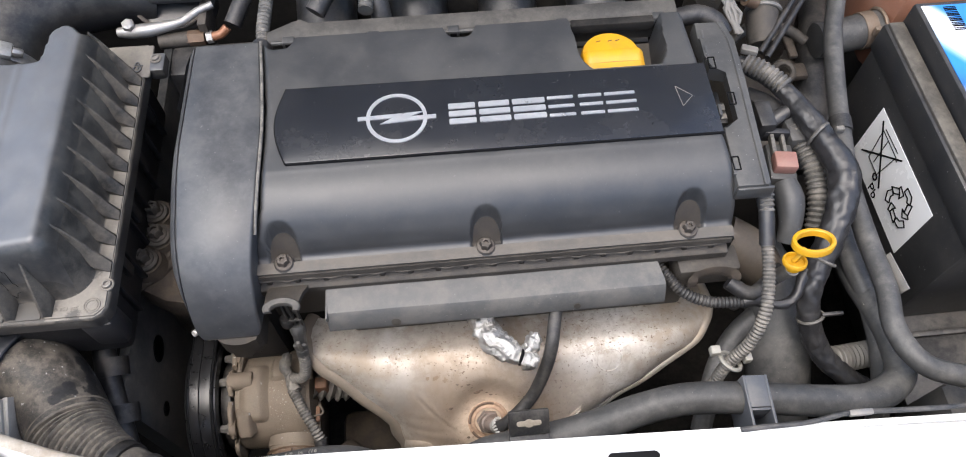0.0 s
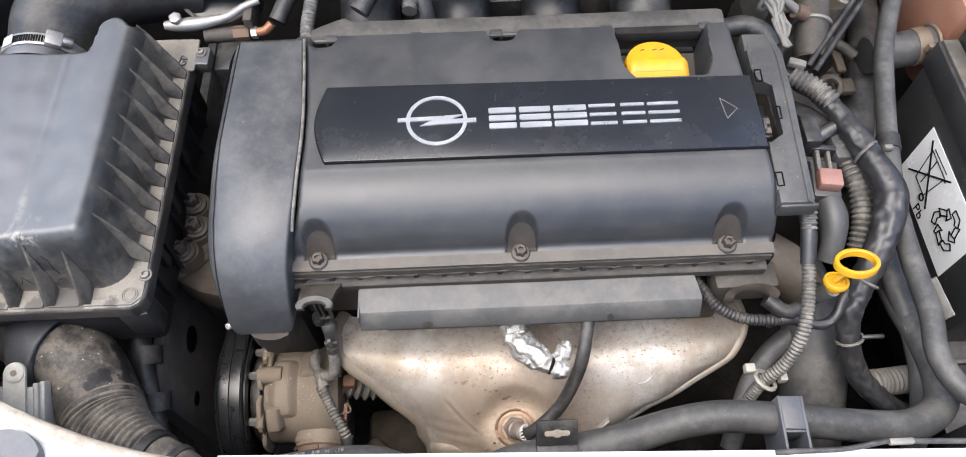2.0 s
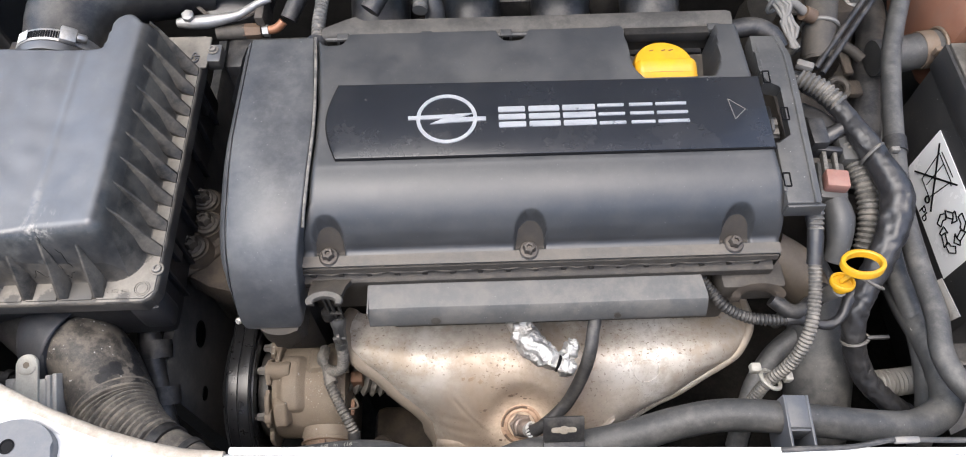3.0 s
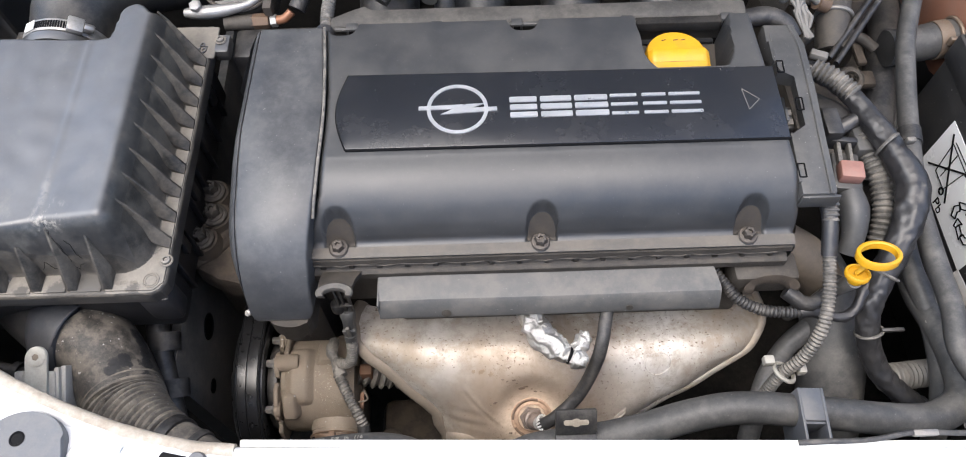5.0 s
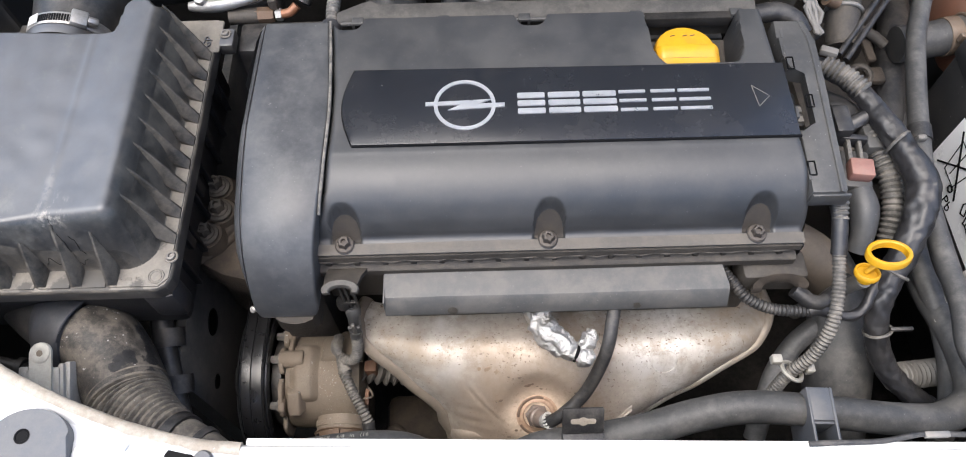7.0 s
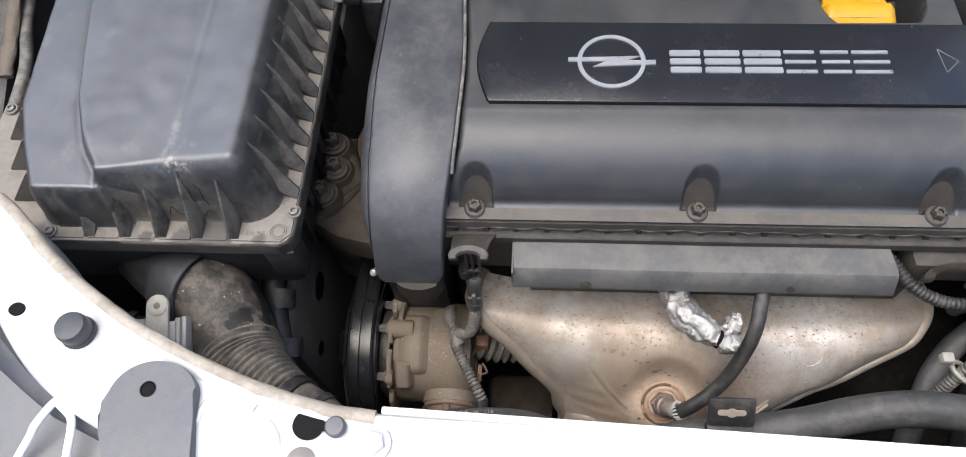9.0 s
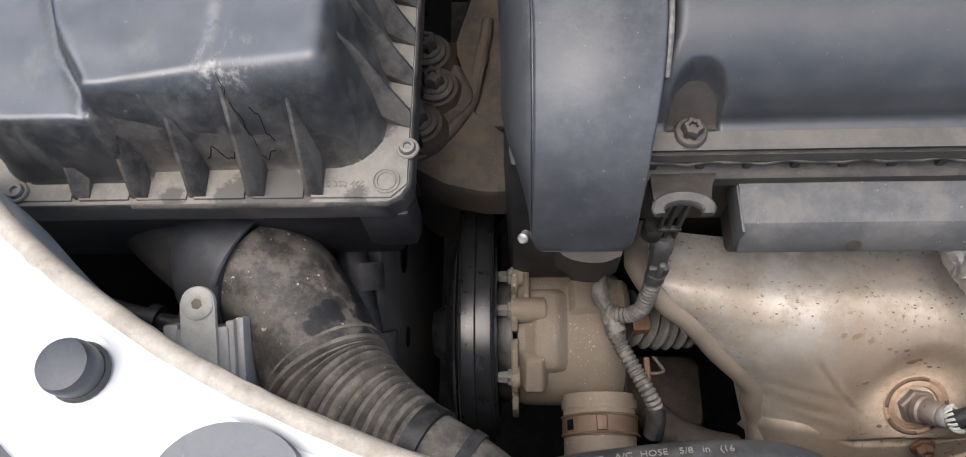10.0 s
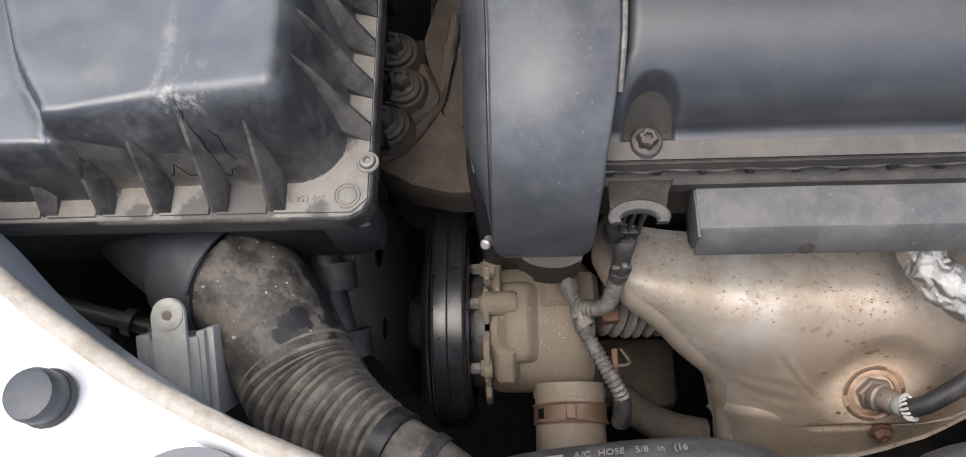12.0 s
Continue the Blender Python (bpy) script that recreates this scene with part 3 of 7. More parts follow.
def slam_panel():
    """The white panel across the front of the bay, bent round the headlamp at its end."""
    t = thing("slam_panel", "glossy white painted front slam panel with dirty rear lip", "body panel", (0, 0.13, 0.93))
    edge = [(-0.473, 0.316, -0.492, 0.290), (-0.459, 0.3080, -0.470, 0.258), (-0.440, 0.2930, -0.449, 0.229), (-0.404, 0.2610, -0.416, 0.194),
            (-0.350, 0.2255, -0.382, 0.169), (-0.303, 0.2020, -0.345, 0.150), (-0.260, 0.1855, -0.305, 0.128), (-0.220, 0.1740, -0.262, 0.108),
            (-0.176, 0.1680, -0.210, 0.092), (-0.050, 0.1650, -0.07, 0.082), (0.115, 0.1600, 0.11, 0.076), (0.230, 0.1555, 0.23, 0.074),
            (0.350, 0.1505, 0.35, 0.076), (0.450, 0.1520, 0.45, 0.085), (0.62, 0.175, 0.62, 0.12)]
    c = spline(edge, 0.012)
    rows = []
    for rx, ry, fx, fy in c:
        R, F = np.array([rx, ry]), np.array([fx, fy])
        d = F - R
        w = np.linalg.norm(d)
        d = d / w
        row = []
        for s, z in ((0.002, 0.925), (0.0, 0.972), (0.0008, 0.9785), (0.003, 0.981), (0.0065, 0.9815), (0.0095, 0.9795), (0.012, 0.9770), (0.016, 0.9765), (0.022, 0.9775),
                     (w * 0.5, 0.9785), (w - 0.016, 0.9775), (w - 0.010, 0.976), (w - 0.004, 0.972), (w, 0.965), (w + 0.002, 0.90)):
            p = R + d * s
            row.append(Vector((p[0], p[1], z)))
        rows.append(row)
    part("panel", rings(rows, closed=False), M_WHITE, t)
    lip = [(rx + (fx - rx) * 0.045, ry + (fy - ry) * 0.045, 0.9785) for rx, ry, fx, fy in c[1:-1:2] if rx < -0.168]
    part("rear_lip", tube(lip, 0.0047, 14, 0.006, lump=0.12, flat=0.85), M_BEAD, t, "dirty grey sealed rear lip")
    part("lip_strip", join(*[box(-0.174, 0.36, -0.0022, 0.0022, 0, 0.0050, 0.0008, pose(0, 0.1628, 0.9775, 0, 0, -1.95))]), M_LIP, t, "dull white folded edge strip")
    return t


slam = slam_panel()
Z = 0.9785
# rubber stop
rub = thing("rubber_stop", "black rubber bonnet stop on the white panel", "rubber stop", (-0.376, 0.212, Z))
part("washer", lathe([(0.0001, 0), (0.0112, 0), (0.0114, 0.0012), (0.0105, 0.0026)], (-0.376, 0.212, Z), (0, 0, 1)), M_STRIP, rub, "dirty foot ring")
part("stop", lathe([(0.0100, 0.002), (0.0104, 0.008), (0.0102, 0.0110), (0.0092, 0.0134), (0.006, 0.0142), (0.0001, 0.0144)], (-0.376, 0.212, Z), (0, 0, 1), 32), M_STOP, rub)
# dark holes in the panel
for k, (x, y, a, b, turn) in enumerate(((-0.4235, 0.227, 0.0055, 0.0046, 0), (-0.469, 0.290, 0.0050, 0.0085, -20), (-0.2175, 0.159, 0.0095, 0.0090, 0), (0.113, 0.1475, 0.017, 0.0052, -3))):
    o = [(a * math.cos(v), b * math.sin(v)) for v in np.linspace(0, 2 * math.pi, 28, endpoint=False)]
    solo("panel_hole", prism(o, -0.0006, 0.0007, 0.0, pose(x, y, Z, 0, 0, turn)), M_INK, "dark punched hole in the white panel", "hole", "holes in the slam panel")
neck = solo("panel_slot", prism(rounded(-0.010, 0.012, -0.0028, 0.0028, 0.002), -0.0006, 0.0009, 0, pose(-0.2085, 0.1585, Z)), M_INK, "dark slot joining hole and stud", "hole", "holes in the slam panel")
solo("plastic_stud", lathe([(0.0001, 0), (0.0062, 0), (0.0064, 0.003), (0.0052, 0.005), (0.0001, 0.0055)], (-0.2005, 0.1580, Z), (0, 0, 1)), M_PAD, "grey plastic stud beside the keyhole", "stud")
# pressed shapes
for pts in ([(-0.286, 0.158), (-0.283, 0.170), (-0.268, 0.1745), (-0.252, 0.168)], [(-0.243, 0.160), (-0.236, 0.152), (-0.234, 0.144)]):
    solo("pressed_ridge", tube([(x, y, Z - 0.0020) for x, y in pts], 0.0028, 12), M_WHITE, "pressed ridge in the white panel", "ridge")
bolt_ob = thing("panel_bolt", "white painted hexagon bolt in the slam panel", "bolt", (-0.177, 0.1495, Z))
part("washer", lathe([(0.0001, 0), (0.0105, 0), (0.0105, 0.0012), (0.0095, 0.0018)], (-0.177, 0.1495, Z), (0, 0, 1)), M_WHITE, bolt_ob)
part("head", lathe([(0.0072, 0.001), (0.0072, 0.0055), (0.006, 0.0066), (0.0001, 0.0066)], (-0.177, 0.1495, Z), (0, 0, 1), 6), M_WHITE, bolt_ob)
solo("rusty_rivet", lathe([(0.0001, 0), (0.0085, 0), (0.0085, 0.0015), (0.004, 0.003), (0.0001, 0.003)], (-0.2185, 0.1375, Z), (0, 0, 1)), M_STEEL, "worn round rivet with rusty ring", "rivet")


def panel_pad():
    t = thing("cover_pad", "blue-grey plastic pad with a bolt hole on the white panel", "plastic pad", (-0.314, 0.165, Z))
    outline = [(-0.3250, 0.105), (-0.3400, 0.150), (-0.3455, 0.158), (-0.3430, 0.166), (-0.3420, 0.174)]
    for a in np.linspace(168, 12, 20):
        outline.append((-0.3148 + 0.0276 * math.cos(radians(a)), 0.1700 + 0.0235 * math.sin(radians(a))))
    outline += [(-0.2862, 0.160), (-0.2760, 0.105)]
    part("pad", prism(outline, Z - 0.002, Z + 0.006, 0.002), M_PAD, t)
    part("bolt_hole", lathe([(0.0001, 0), (0.0034, 0), (0.0038, 0.0006), (0.0050, 0.0002)], (-0.318, 0.1755, Z + 0.0062), (0, 0, 1)), M_INK, t, "dark hole")
    return t


panel_pad()
# in front of the panel: seal, lamp and its frame
strip = []
for a, b, c, d in ((-0.503, 0.300, -0.512, 0.276), (-0.468, 0.246, -0.472, 0.228), (-0.447, 0.218, -0.449, 0.199), (-0.418, 0.193, -0.420, 0.180), (-0.390, 0.176, -0.394, 0.164), (-0.357, 0.160, -0.361, 0.151), (-0.310, 0.134, -0.314, 0.126)):
    strip.append([Vector((a + (c - a) * u, b + (d - b) * u, z)) for u, z in ((-0.3, 0.944), (-0.3, 0.952), (0.1, 0.956), (0.7, 0.9540), (1.0, 0.950), (1.0, 0.942))])
# the seal's lower end stands for the shadow under the panel edge
solo("bumper_seal", rings(strip, closed=False), M_STOP, "dark blue-grey rubber seal, run on as the shadow under the panel's outer edge", "seal")
lamp = thing("headlamp", "dusty grey headlamp top beside the white panel", "headlamp", (-0.5, 0.10, 0.85))
part("housing", rings([[Vector((x, y, z)) for x, y, z in row] for row in (
    [(-0.66, 0.33, 0.88), (-0.52, 0.288, 0.940), (-0.452, 0.208, 0.9470), (-0.394, 0.168, 0.9470), (-0.30, 0.125, 0.9440)],
    [(-0.66, 0.20, 0.87), (-0.56, 0.16, 0.925), (-0.50, 0.10, 0.93), (-0.42, 0.03, 0.93), (-0.35, -0.02, 0.925)],
    [(-0.66, 0.05, 0.80), (-0.60, 0.0, 0.83), (-0.52, -0.05, 0.85), (-0.45, -0.07, 0.85), (-0.38, -0.08, 0.85)])], closed=False), M_LAMP, lamp)
part("wire_frame", tube([(-0.412, 0.134, 0.9480), (-0.4020, 0.1500, 0.9560), (-0.3985, 0.1570, 0.9595), (-0.3910, 0.1695, 0.9610), (-0.3880, 0.1715, 0.9612), (-0.3845, 0.1690, 0.9610), (-0.3770, 0.1630, 0.9600), (-0.3745, 0.1550, 0.9590), (-0.3750, 0.1410, 0.9550), (-0.378, 0.128, 0.9460)], 0.0026, 10, 0.002), M_LABEL, lamp, "white plastic frame")
lead = thing("front_cable", "thin black cable lying along the white panel", "cable", (0.24, 0.158, 0.985))
part("cable", tube([(0.185, 0.1565, 0.9835), (0.205, 0.1565, 0.9850), (0.230, 0.1565, 0.9855), (0.255, 0.1600, 0.9860), (0.268, 0.1600, 0.9855), (0.290, 0.1590, 0.9850), (0.33, 0.1580, 0.9845), (0.37, 0.160, 0.982)], 0.0018, 10, 0.006, lump=0.15), M_RUBBER, lead)
part("clip", box(0.258, 0.274, 0.1575, 0.1615, 0.9840, 0.9880, 0.0008), M_STEEL, lead)

# ---- the engine ----
BOLTS_X = (-0.132, 0.036, 0.209)
COVER = [(0.0, 0.5475, 0.940), (0.06, 0.5465, 0.962), (0.09, 0.543, 0.9665), (0.14, 0.536, 0.9680), (0.50, 0.420, 0.9685), (0.58, 0.396, 0.9675), (0.66, 0.378, 0.9630),
         (0.74, 0.364, 0.9535), (0.82, 0.3545, 0.940), (0.88, 0.3495, 0.9285), (0.91, 0.3475, 0.9222), (0.93, 0.3445, 0.9195), (0.97, 0.3360, 0.9175), (0.985, 0.3345, 0.9165), (1.0, 0.3350, 0.9140)]


def timing_edge(y):
    """Where the timing cover meets the engine cover."""
    return float(np.interp(y, (0.297, 0.306, 0.315, 0.3245, 0.3515, 0.379, 0.43, 0.47, 0.55), (-0.1572, -0.1562, -0.1546, -0.1535, -0.1492, -0.1464, -0.1440, -0.1443, -0.1510)))


def cover_side(y):
    return float(np.interp(y, (0.33, 0.345, 0.36, 0.37), (-0.1615, -0.157, -0.1490, -0.1458))) if y < 0.37 else timing_edge(y) + 0.0024, float(np.interp(y, (0.33, 0.345, 0.37, 0.41, 0.54), (0.250, 0.250, 0.2465, 0.2435, 0.240)))


def engine_cover():
    t = thing("engine_cover", "dusty black plastic engine cover with a glossy badge plate", "engine cover", (0.04, 0.44, 0.90))
    nu = 300
    prof = spline([(y, z, 0) for _, y, z in COVER], 0.0013)
    rows = []
    for y, z, _ in prof:
        x0, x1 = cover_side(y)
        row = []
        for i in range(nu + 1):
            x = x0 + (x1 - x0) * i / nu
            yy, zz = y, z
            # half-round notches in the rear edge
            for nx in (-0.133, 0.031):
                k = 1 - min(1.0, abs(x - nx) / 0.0150) ** 4
                if k > 0 and yy > 0.526:
                    yy -= 0.0135 * k * (yy - 0.526) / 0.0215
            # well of the filler cap, open to the rear
            far = math.hypot(x - 0.1755, min(0.0, yy - 0.511)) - 0.0360 - 0.10 * max(0.0, yy - 0.520)
            zz -= 0.052 * (1 - smooth(far / 0.0045)) * smooth((yy - 0.4850) / 0.003)
            # pockets over the three bolts
            for bx in BOLTS_X:
                if yy < 0.385:
                    d = math.hypot(x - bx - 0.0012, max(0.0, yy - 0.3500))
                    floor = 0.9165 + max(0.0, yy - 0.347) * 1.3
                    k = 1 - smooth((d - 0.0118) / 0.0014)
                    if zz > floor:
                        zz += (floor - zz) * k
            # rounded ends
            e = min(x - x0, x1 - x)
            if e < 0.006:
                zz -= 0.006 * (1 - e / 0.006) ** 2.2
            row.append(Vector((x, yy, zz)))
        row.insert(0, Vector((row[0].x - 0.0003, row[0].y, row[0].z - 0.03)))
        row.append(Vector((row[-1].x + 0.0003, row[-1].y, row[-1].z - 0.03)))
        rows.append(row)
    part("shell", rings(rows, closed=False), M_COVER, t, angle=60)
    part("dusty_ledge", rings([[Vector((x, y, z)) for y, z in ((0.3350, 0.9165), (0.3338, 0.9176), (0.3352, 0.9184), (0.3385, 0.9188), (0.3415, 0.9194), (0.3428, 0.9197), (0.3428, 0.9184))] for x in np.linspace(-0.1560, 0.248, 60)]), M_SHELF, t, "light dust along the ledge")
    # badge plate
    outline = [(0.2425, 0.4055), (0.2440, 0.4815), (-0.1235, 0.4850)]
    for k in np.linspace(0, 1, 12)[1:-1]:
        outline.append((-0.1235 - 0.0092 * math.sin(math.pi * k) + 0.0015 * k, 0.4850 - 0.0785 * k))
    outline.append((-0.1220, 0.4065))
    plate = part("badge_plate", prism(outline[::-1], 0.9660, 0.9702, 0.0008), M_PLATE, t, "glossy black badge plate with silver marks")
    groove = [(x, y, 0.9688) for x, y in outline[2:]]
    part("plate_edge", tube(groove, 0.0011, 6, 0.01), M_INK, plate)
    part("plate_edge", tube([(-0.122, 0.4058, 0.9690), (0.243, 0.4048, 0.9690)], 0.0012, 6, 0.02), M_INK, plate)
    # round silver emblem: a ring and a bolt-like bar
    zb = 0.9703
    c = (-0.0298, 0.4443)
    part("emblem_ring", rings([[Vector((c[0] + r * math.cos(a), c[1] + r * math.sin(a), z)) for r, z in ((0.0226, zb - 0.001), (0.0226, zb + 0.0008), (0.0258, zb + 0.0008), (0.0258, zb - 0.001))] for a in np.linspace(0, 2 * math.pi, 49)], caps=False), M_SILVER, plate, "round silver emblem")
    for q in ([(-0.0625, 0.4475), (-0.0625, 0.4438), (-0.0330, 0.4443), (-0.0340, 0.4482)], [(-0.0340, 0.4482), (-0.0330, 0.4443), (-0.0180, 0.4448), (-0.0070, 0.4492)],
              [(-0.0330, 0.4443), (-0.0440, 0.4388), (-0.0260, 0.4398), (-0.0180, 0.4448)], [(-0.0260, 0.4398), (0.0035, 0.4412), (0.0035, 0.4452), (-0.0180, 0.4448)]):
        part("emblem_bar", prism(q, zb - 0.001, zb + 0.0009), M_SILVER, plate)

    def bars(x0, x1, gauge):
        y0, y1 = 0.4333, 0.4550
        out = []
        for k in (0, 0.5, 1):
            yb = y0 + (y1 - y0 - gauge) * k
            out.append(prism(rounded(x0, x1, yb, yb + gauge, gauge * 0.2, 2), zb - 0.001, zb + 0.0008))
        return join(*out)

    for x0, x1, g in ((0.0142, 0.0372, 0.0055), (0.0400, 0.0665, 0.0055), (0.0690, 0.0970, 0.0055), (0.0992, 0.1218, 0.0030), (0.1262, 0.1465, 0.0030), (0.1490, 0.1755, 0.0030)):
        part("silver_mark", bars(x0, x1, g), M_SILVER, plate)
    # worn outline of a warning triangle
    part("scratched_triangle", join(*[tube([(a[0], a[1], zb - 0.0002), (b[0], b[1], zb - 0.0002)], 0.0004, 6) for a, b in (((0.2120, 0.4570), (0.2145, 0.4350)), ((0.2145, 0.4350), (0.2250, 0.4455)), ((0.2250, 0.4455), (0.2120, 0.4570)))]), M_WIRE, plate, "thin worn triangle outline")
    for bx in BOLTS_X:
        rows = []
        for a in np.linspace(0, 1, 14):
            y = 0.3450 + 0.0176 * a
            w = 0.0121 * math.sqrt(max(0.02, 1 - (max(0.0, y - 0.3500) / 0.0135) ** 2))
            rows.append([Vector((bx + 0.0012 + w * u, y, 0.9165 + max(0.0, y - 0.347) * 1.3 + 0.0006)) for u in np.linspace(-1, 1, 13)])
        part("bolt_pocket", rings(rows, closed=False), M_POCKET, t, "greasy brown pocket over the bolt")
        b = part("cover_bolt", hexbolt((bx, 0.3425, 0.9192), (0, -0.08, 1), 0.0048, 0.0070, 0.0080), M_BOLT, t, "dull brown-grey flanged bolt")
        part("seal_washer", lathe([(0.0001, 0), (0.0085, 0), (0.0085, 0.002), (0.0078, 0.0028), (0.0001, 0.0028)], (bx, 0.3425, 0.9168), (0, -0.08, 1)), M_RUBBER, b)
    return t


engine_cover()


def filler_cap():
    c = (0.1690, 0.5125, 0.930)
    t = thing("oil_filler_cap", "bright yellow plastic oil filler cap in a dark well", "oil cap", c)
    # near-black sheet puts the well's deep shade into colour
    part("well_shade", box(0.1420, 0.2080, 0.4900, 0.5500, 0.9150, 0.9200, 0.002), M_BAY, t, "near-black sheet standing for the filler well's shade")
    part("cap", lathe([(0.0262, 0), (0.0272, 0.004), (0.0278, 0.016), (0.0276, 0.021), (0.0262, 0.0242), (0.022, 0.0252), (0.0001, 0.0255)], c, (0, 0, 1), 40), M_YELLOW, t)
    # the wide grip bar across the cap, its ears past the rim
    prof = [(-0.0105, 0.014), (-0.0105, 0.0268), (-0.0095, 0.0285), (-0.0035, 0.0300), (-0.0030, 0.0293), (-0.0022, 0.0302), (0.0050, 0.0330), (0.0072, 0.0322), (0.0085, 0.0250), (0.0085, 0.014)]
    rows = []
    for v in np.linspace(-1, 1, 25):
        k = 1 - 0.55 * max(0.0, abs(v) - 0.86) / 0.14
        rows.append([Vector((c[0] + 0.0276 * v, c[1] - 0.010 + a * 1.25 * (0.9 + 0.1 * k), c[2] + 0.014 + (h - 0.014) * (0.55 + 0.45 * k))) for a, h in prof])
    part("grip", rings(rows), M_YELLOW, t, "raised grip bar")
    part("grip_line", tube([(c[0] - 0.0235, c[1] - 0.0140, c[2] + 0.0286), (c[0], c[1] - 0.0140, c[2] + 0.0292), (c[0] + 0.0235, c[1] - 0.0140, c[2] + 0.0286)], 0.0007, 6), M_BRASS, t, "dark brown moulded line")
    for dx in (-0.010, 0.001, 0.008):
        part("pressed_mark", tube([(c[0] + dx - 0.002, c[1] + 0.015, c[2] + 0.0256), (c[0] + dx + 0.002, c[1] + 0.016, c[2] + 0.0256)], 0.0005, 6), M_BRASS, t)
    return t


filler_cap()


def timing_cover():
    t = thing("timing_cover", "grey-black plastic timing belt cover beside the engine cover", "timing cover", (-0.185, 0.43, 0.85))
    prof = spline([(0.5500, 0.930, 0), (0.5495, 0.955, 0), (0.546, 0.9635, 0), (0.538, 0.9655, 0), (0.470, 0.9672, 0), (0.425, 0.9680, 0), (0.400, 0.9670, 0), (0.375, 0.9630, 0), (0.352, 0.9560, 0),
                   (0.333, 0.9440, 0), (0.317, 0.9250, 0), (0.305, 0.9020, 0), (0.2990, 0.8830, 0), (0.2975, 0.8780, 0), (0.2985, 0.8755, 0), (0.302, 0.8745, 0), (0.325, 0.8745, 0)], 0.004)
    rows = []
    for k, (y, z, _) in enumerate(prof):
        a, b = prof[max(k - 1, 0)], prof[min(k + 1, len(prof) - 1)]
        n = np.array([-(b[1] - a[1]), (b[0] - a[0])])
        n = -n / max(np.linalg.norm(n), 1e-9)
        left = float(np.interp(y, (0.297, 0.33, 0.38, 0.436, 0.55), (-0.2100, -0.2088, -0.2086, -0.2102, -0.2075)))
        right = timing_edge(y)
        k = min(1.0, max(0.0, (0.8880 - z) / 0.0128)) if y < 0.3035 else 1.0 if z < 0.876 else 0.0
        inset = 0.0085 * (1 - math.sqrt(max(0.0, 1 - k * k)))
        left, right = left + inset, right - inset
        wide = 0.12 + 0.88 * smooth((z - 0.885) / 0.055)
        row = []
        for u, d in ((-0.0165, 0.060), (-0.0140, 0.034), (-0.0100, 0.016), (-0.0055, 0.0062), (-0.0026, 0.0026), (-0.0014, 0.0016), (-0.0008, 0.0030), (-0.0002, 0.0030), (0.0, 0.0012), (0.0012, 0.0), (0.5, 0), (-1.002, 0), (-1.0006, 0.0008), (-1.0, 0.003), (-1.0, 0.04)):
            if d and z < 0.876:
                d *= 0.2
            x = left + (u * wide if u < -0.001 else u) if u <= 0.004 and u > -0.9 else ((left + right) / 2 if u == 0.5 else right + (u + 1.0))
            row.append(Vector((x, y - n[0] * d, z - n[1] * d)))
        rows.append(row)
    part("cover_shell", rings(rows, closed=False), M_TOWER, t, angle=50)
    lip = [(-0.1985, 0.330), (-0.1985, 0.306), (-0.1965, 0.299), (-0.191, 0.2940), (-0.182, 0.2915), (-0.173, 0.2915), (-0.166, 0.2940), (-0.1620, 0.299), (-0.1610, 0.330)]
    part("lower_lip", prism([(float(x), float(y)) for x, y in spline(lip, 0.003)][::-1], -0.8765, -0.846, 0.008, Matrix.Scale(-1, 4, (0, 0, 1))), M_POCKET, t, "rounded dirty lower lip")
    seam = [(timing_edge(y) + 0.0012, y, z) for y, z in ((0.546, 0.9655), (0.50, 0.9675), (0.45, 0.9685), (0.42, 0.9683), (0.395, 0.9660), (0.375, 0.9620), (0.362, 0.9570), (0.353, 0.9515))]
    part("seam_seal", tube(seam, 0.0014, 8), M_CONDUIT, t, "dusty brown seam seal")
    part("lip_line", tube([(-0.2040, 0.2980, 0.8772), (-0.1625, 0.2980, 0.8772)], 0.0008, 6), M_STRIP, t)
    part("stud", lathe([(0.0001, 0), (0.003, 0), (0.003, 0.006), (0.002, 0.007), (0.0001, 0.007)], (-0.2125, 0.3080, 0.8750), (-0.3, -0.6, 0.6), 10), M_BRIGHT, t, "small bright stud")
    part("lower_case", box(-0.224, -0.165, 0.335, 0.545, 0.62, 0.90, 0.01), M_HOUSING, t, "black lower belt case")
    return t


timing_cover()


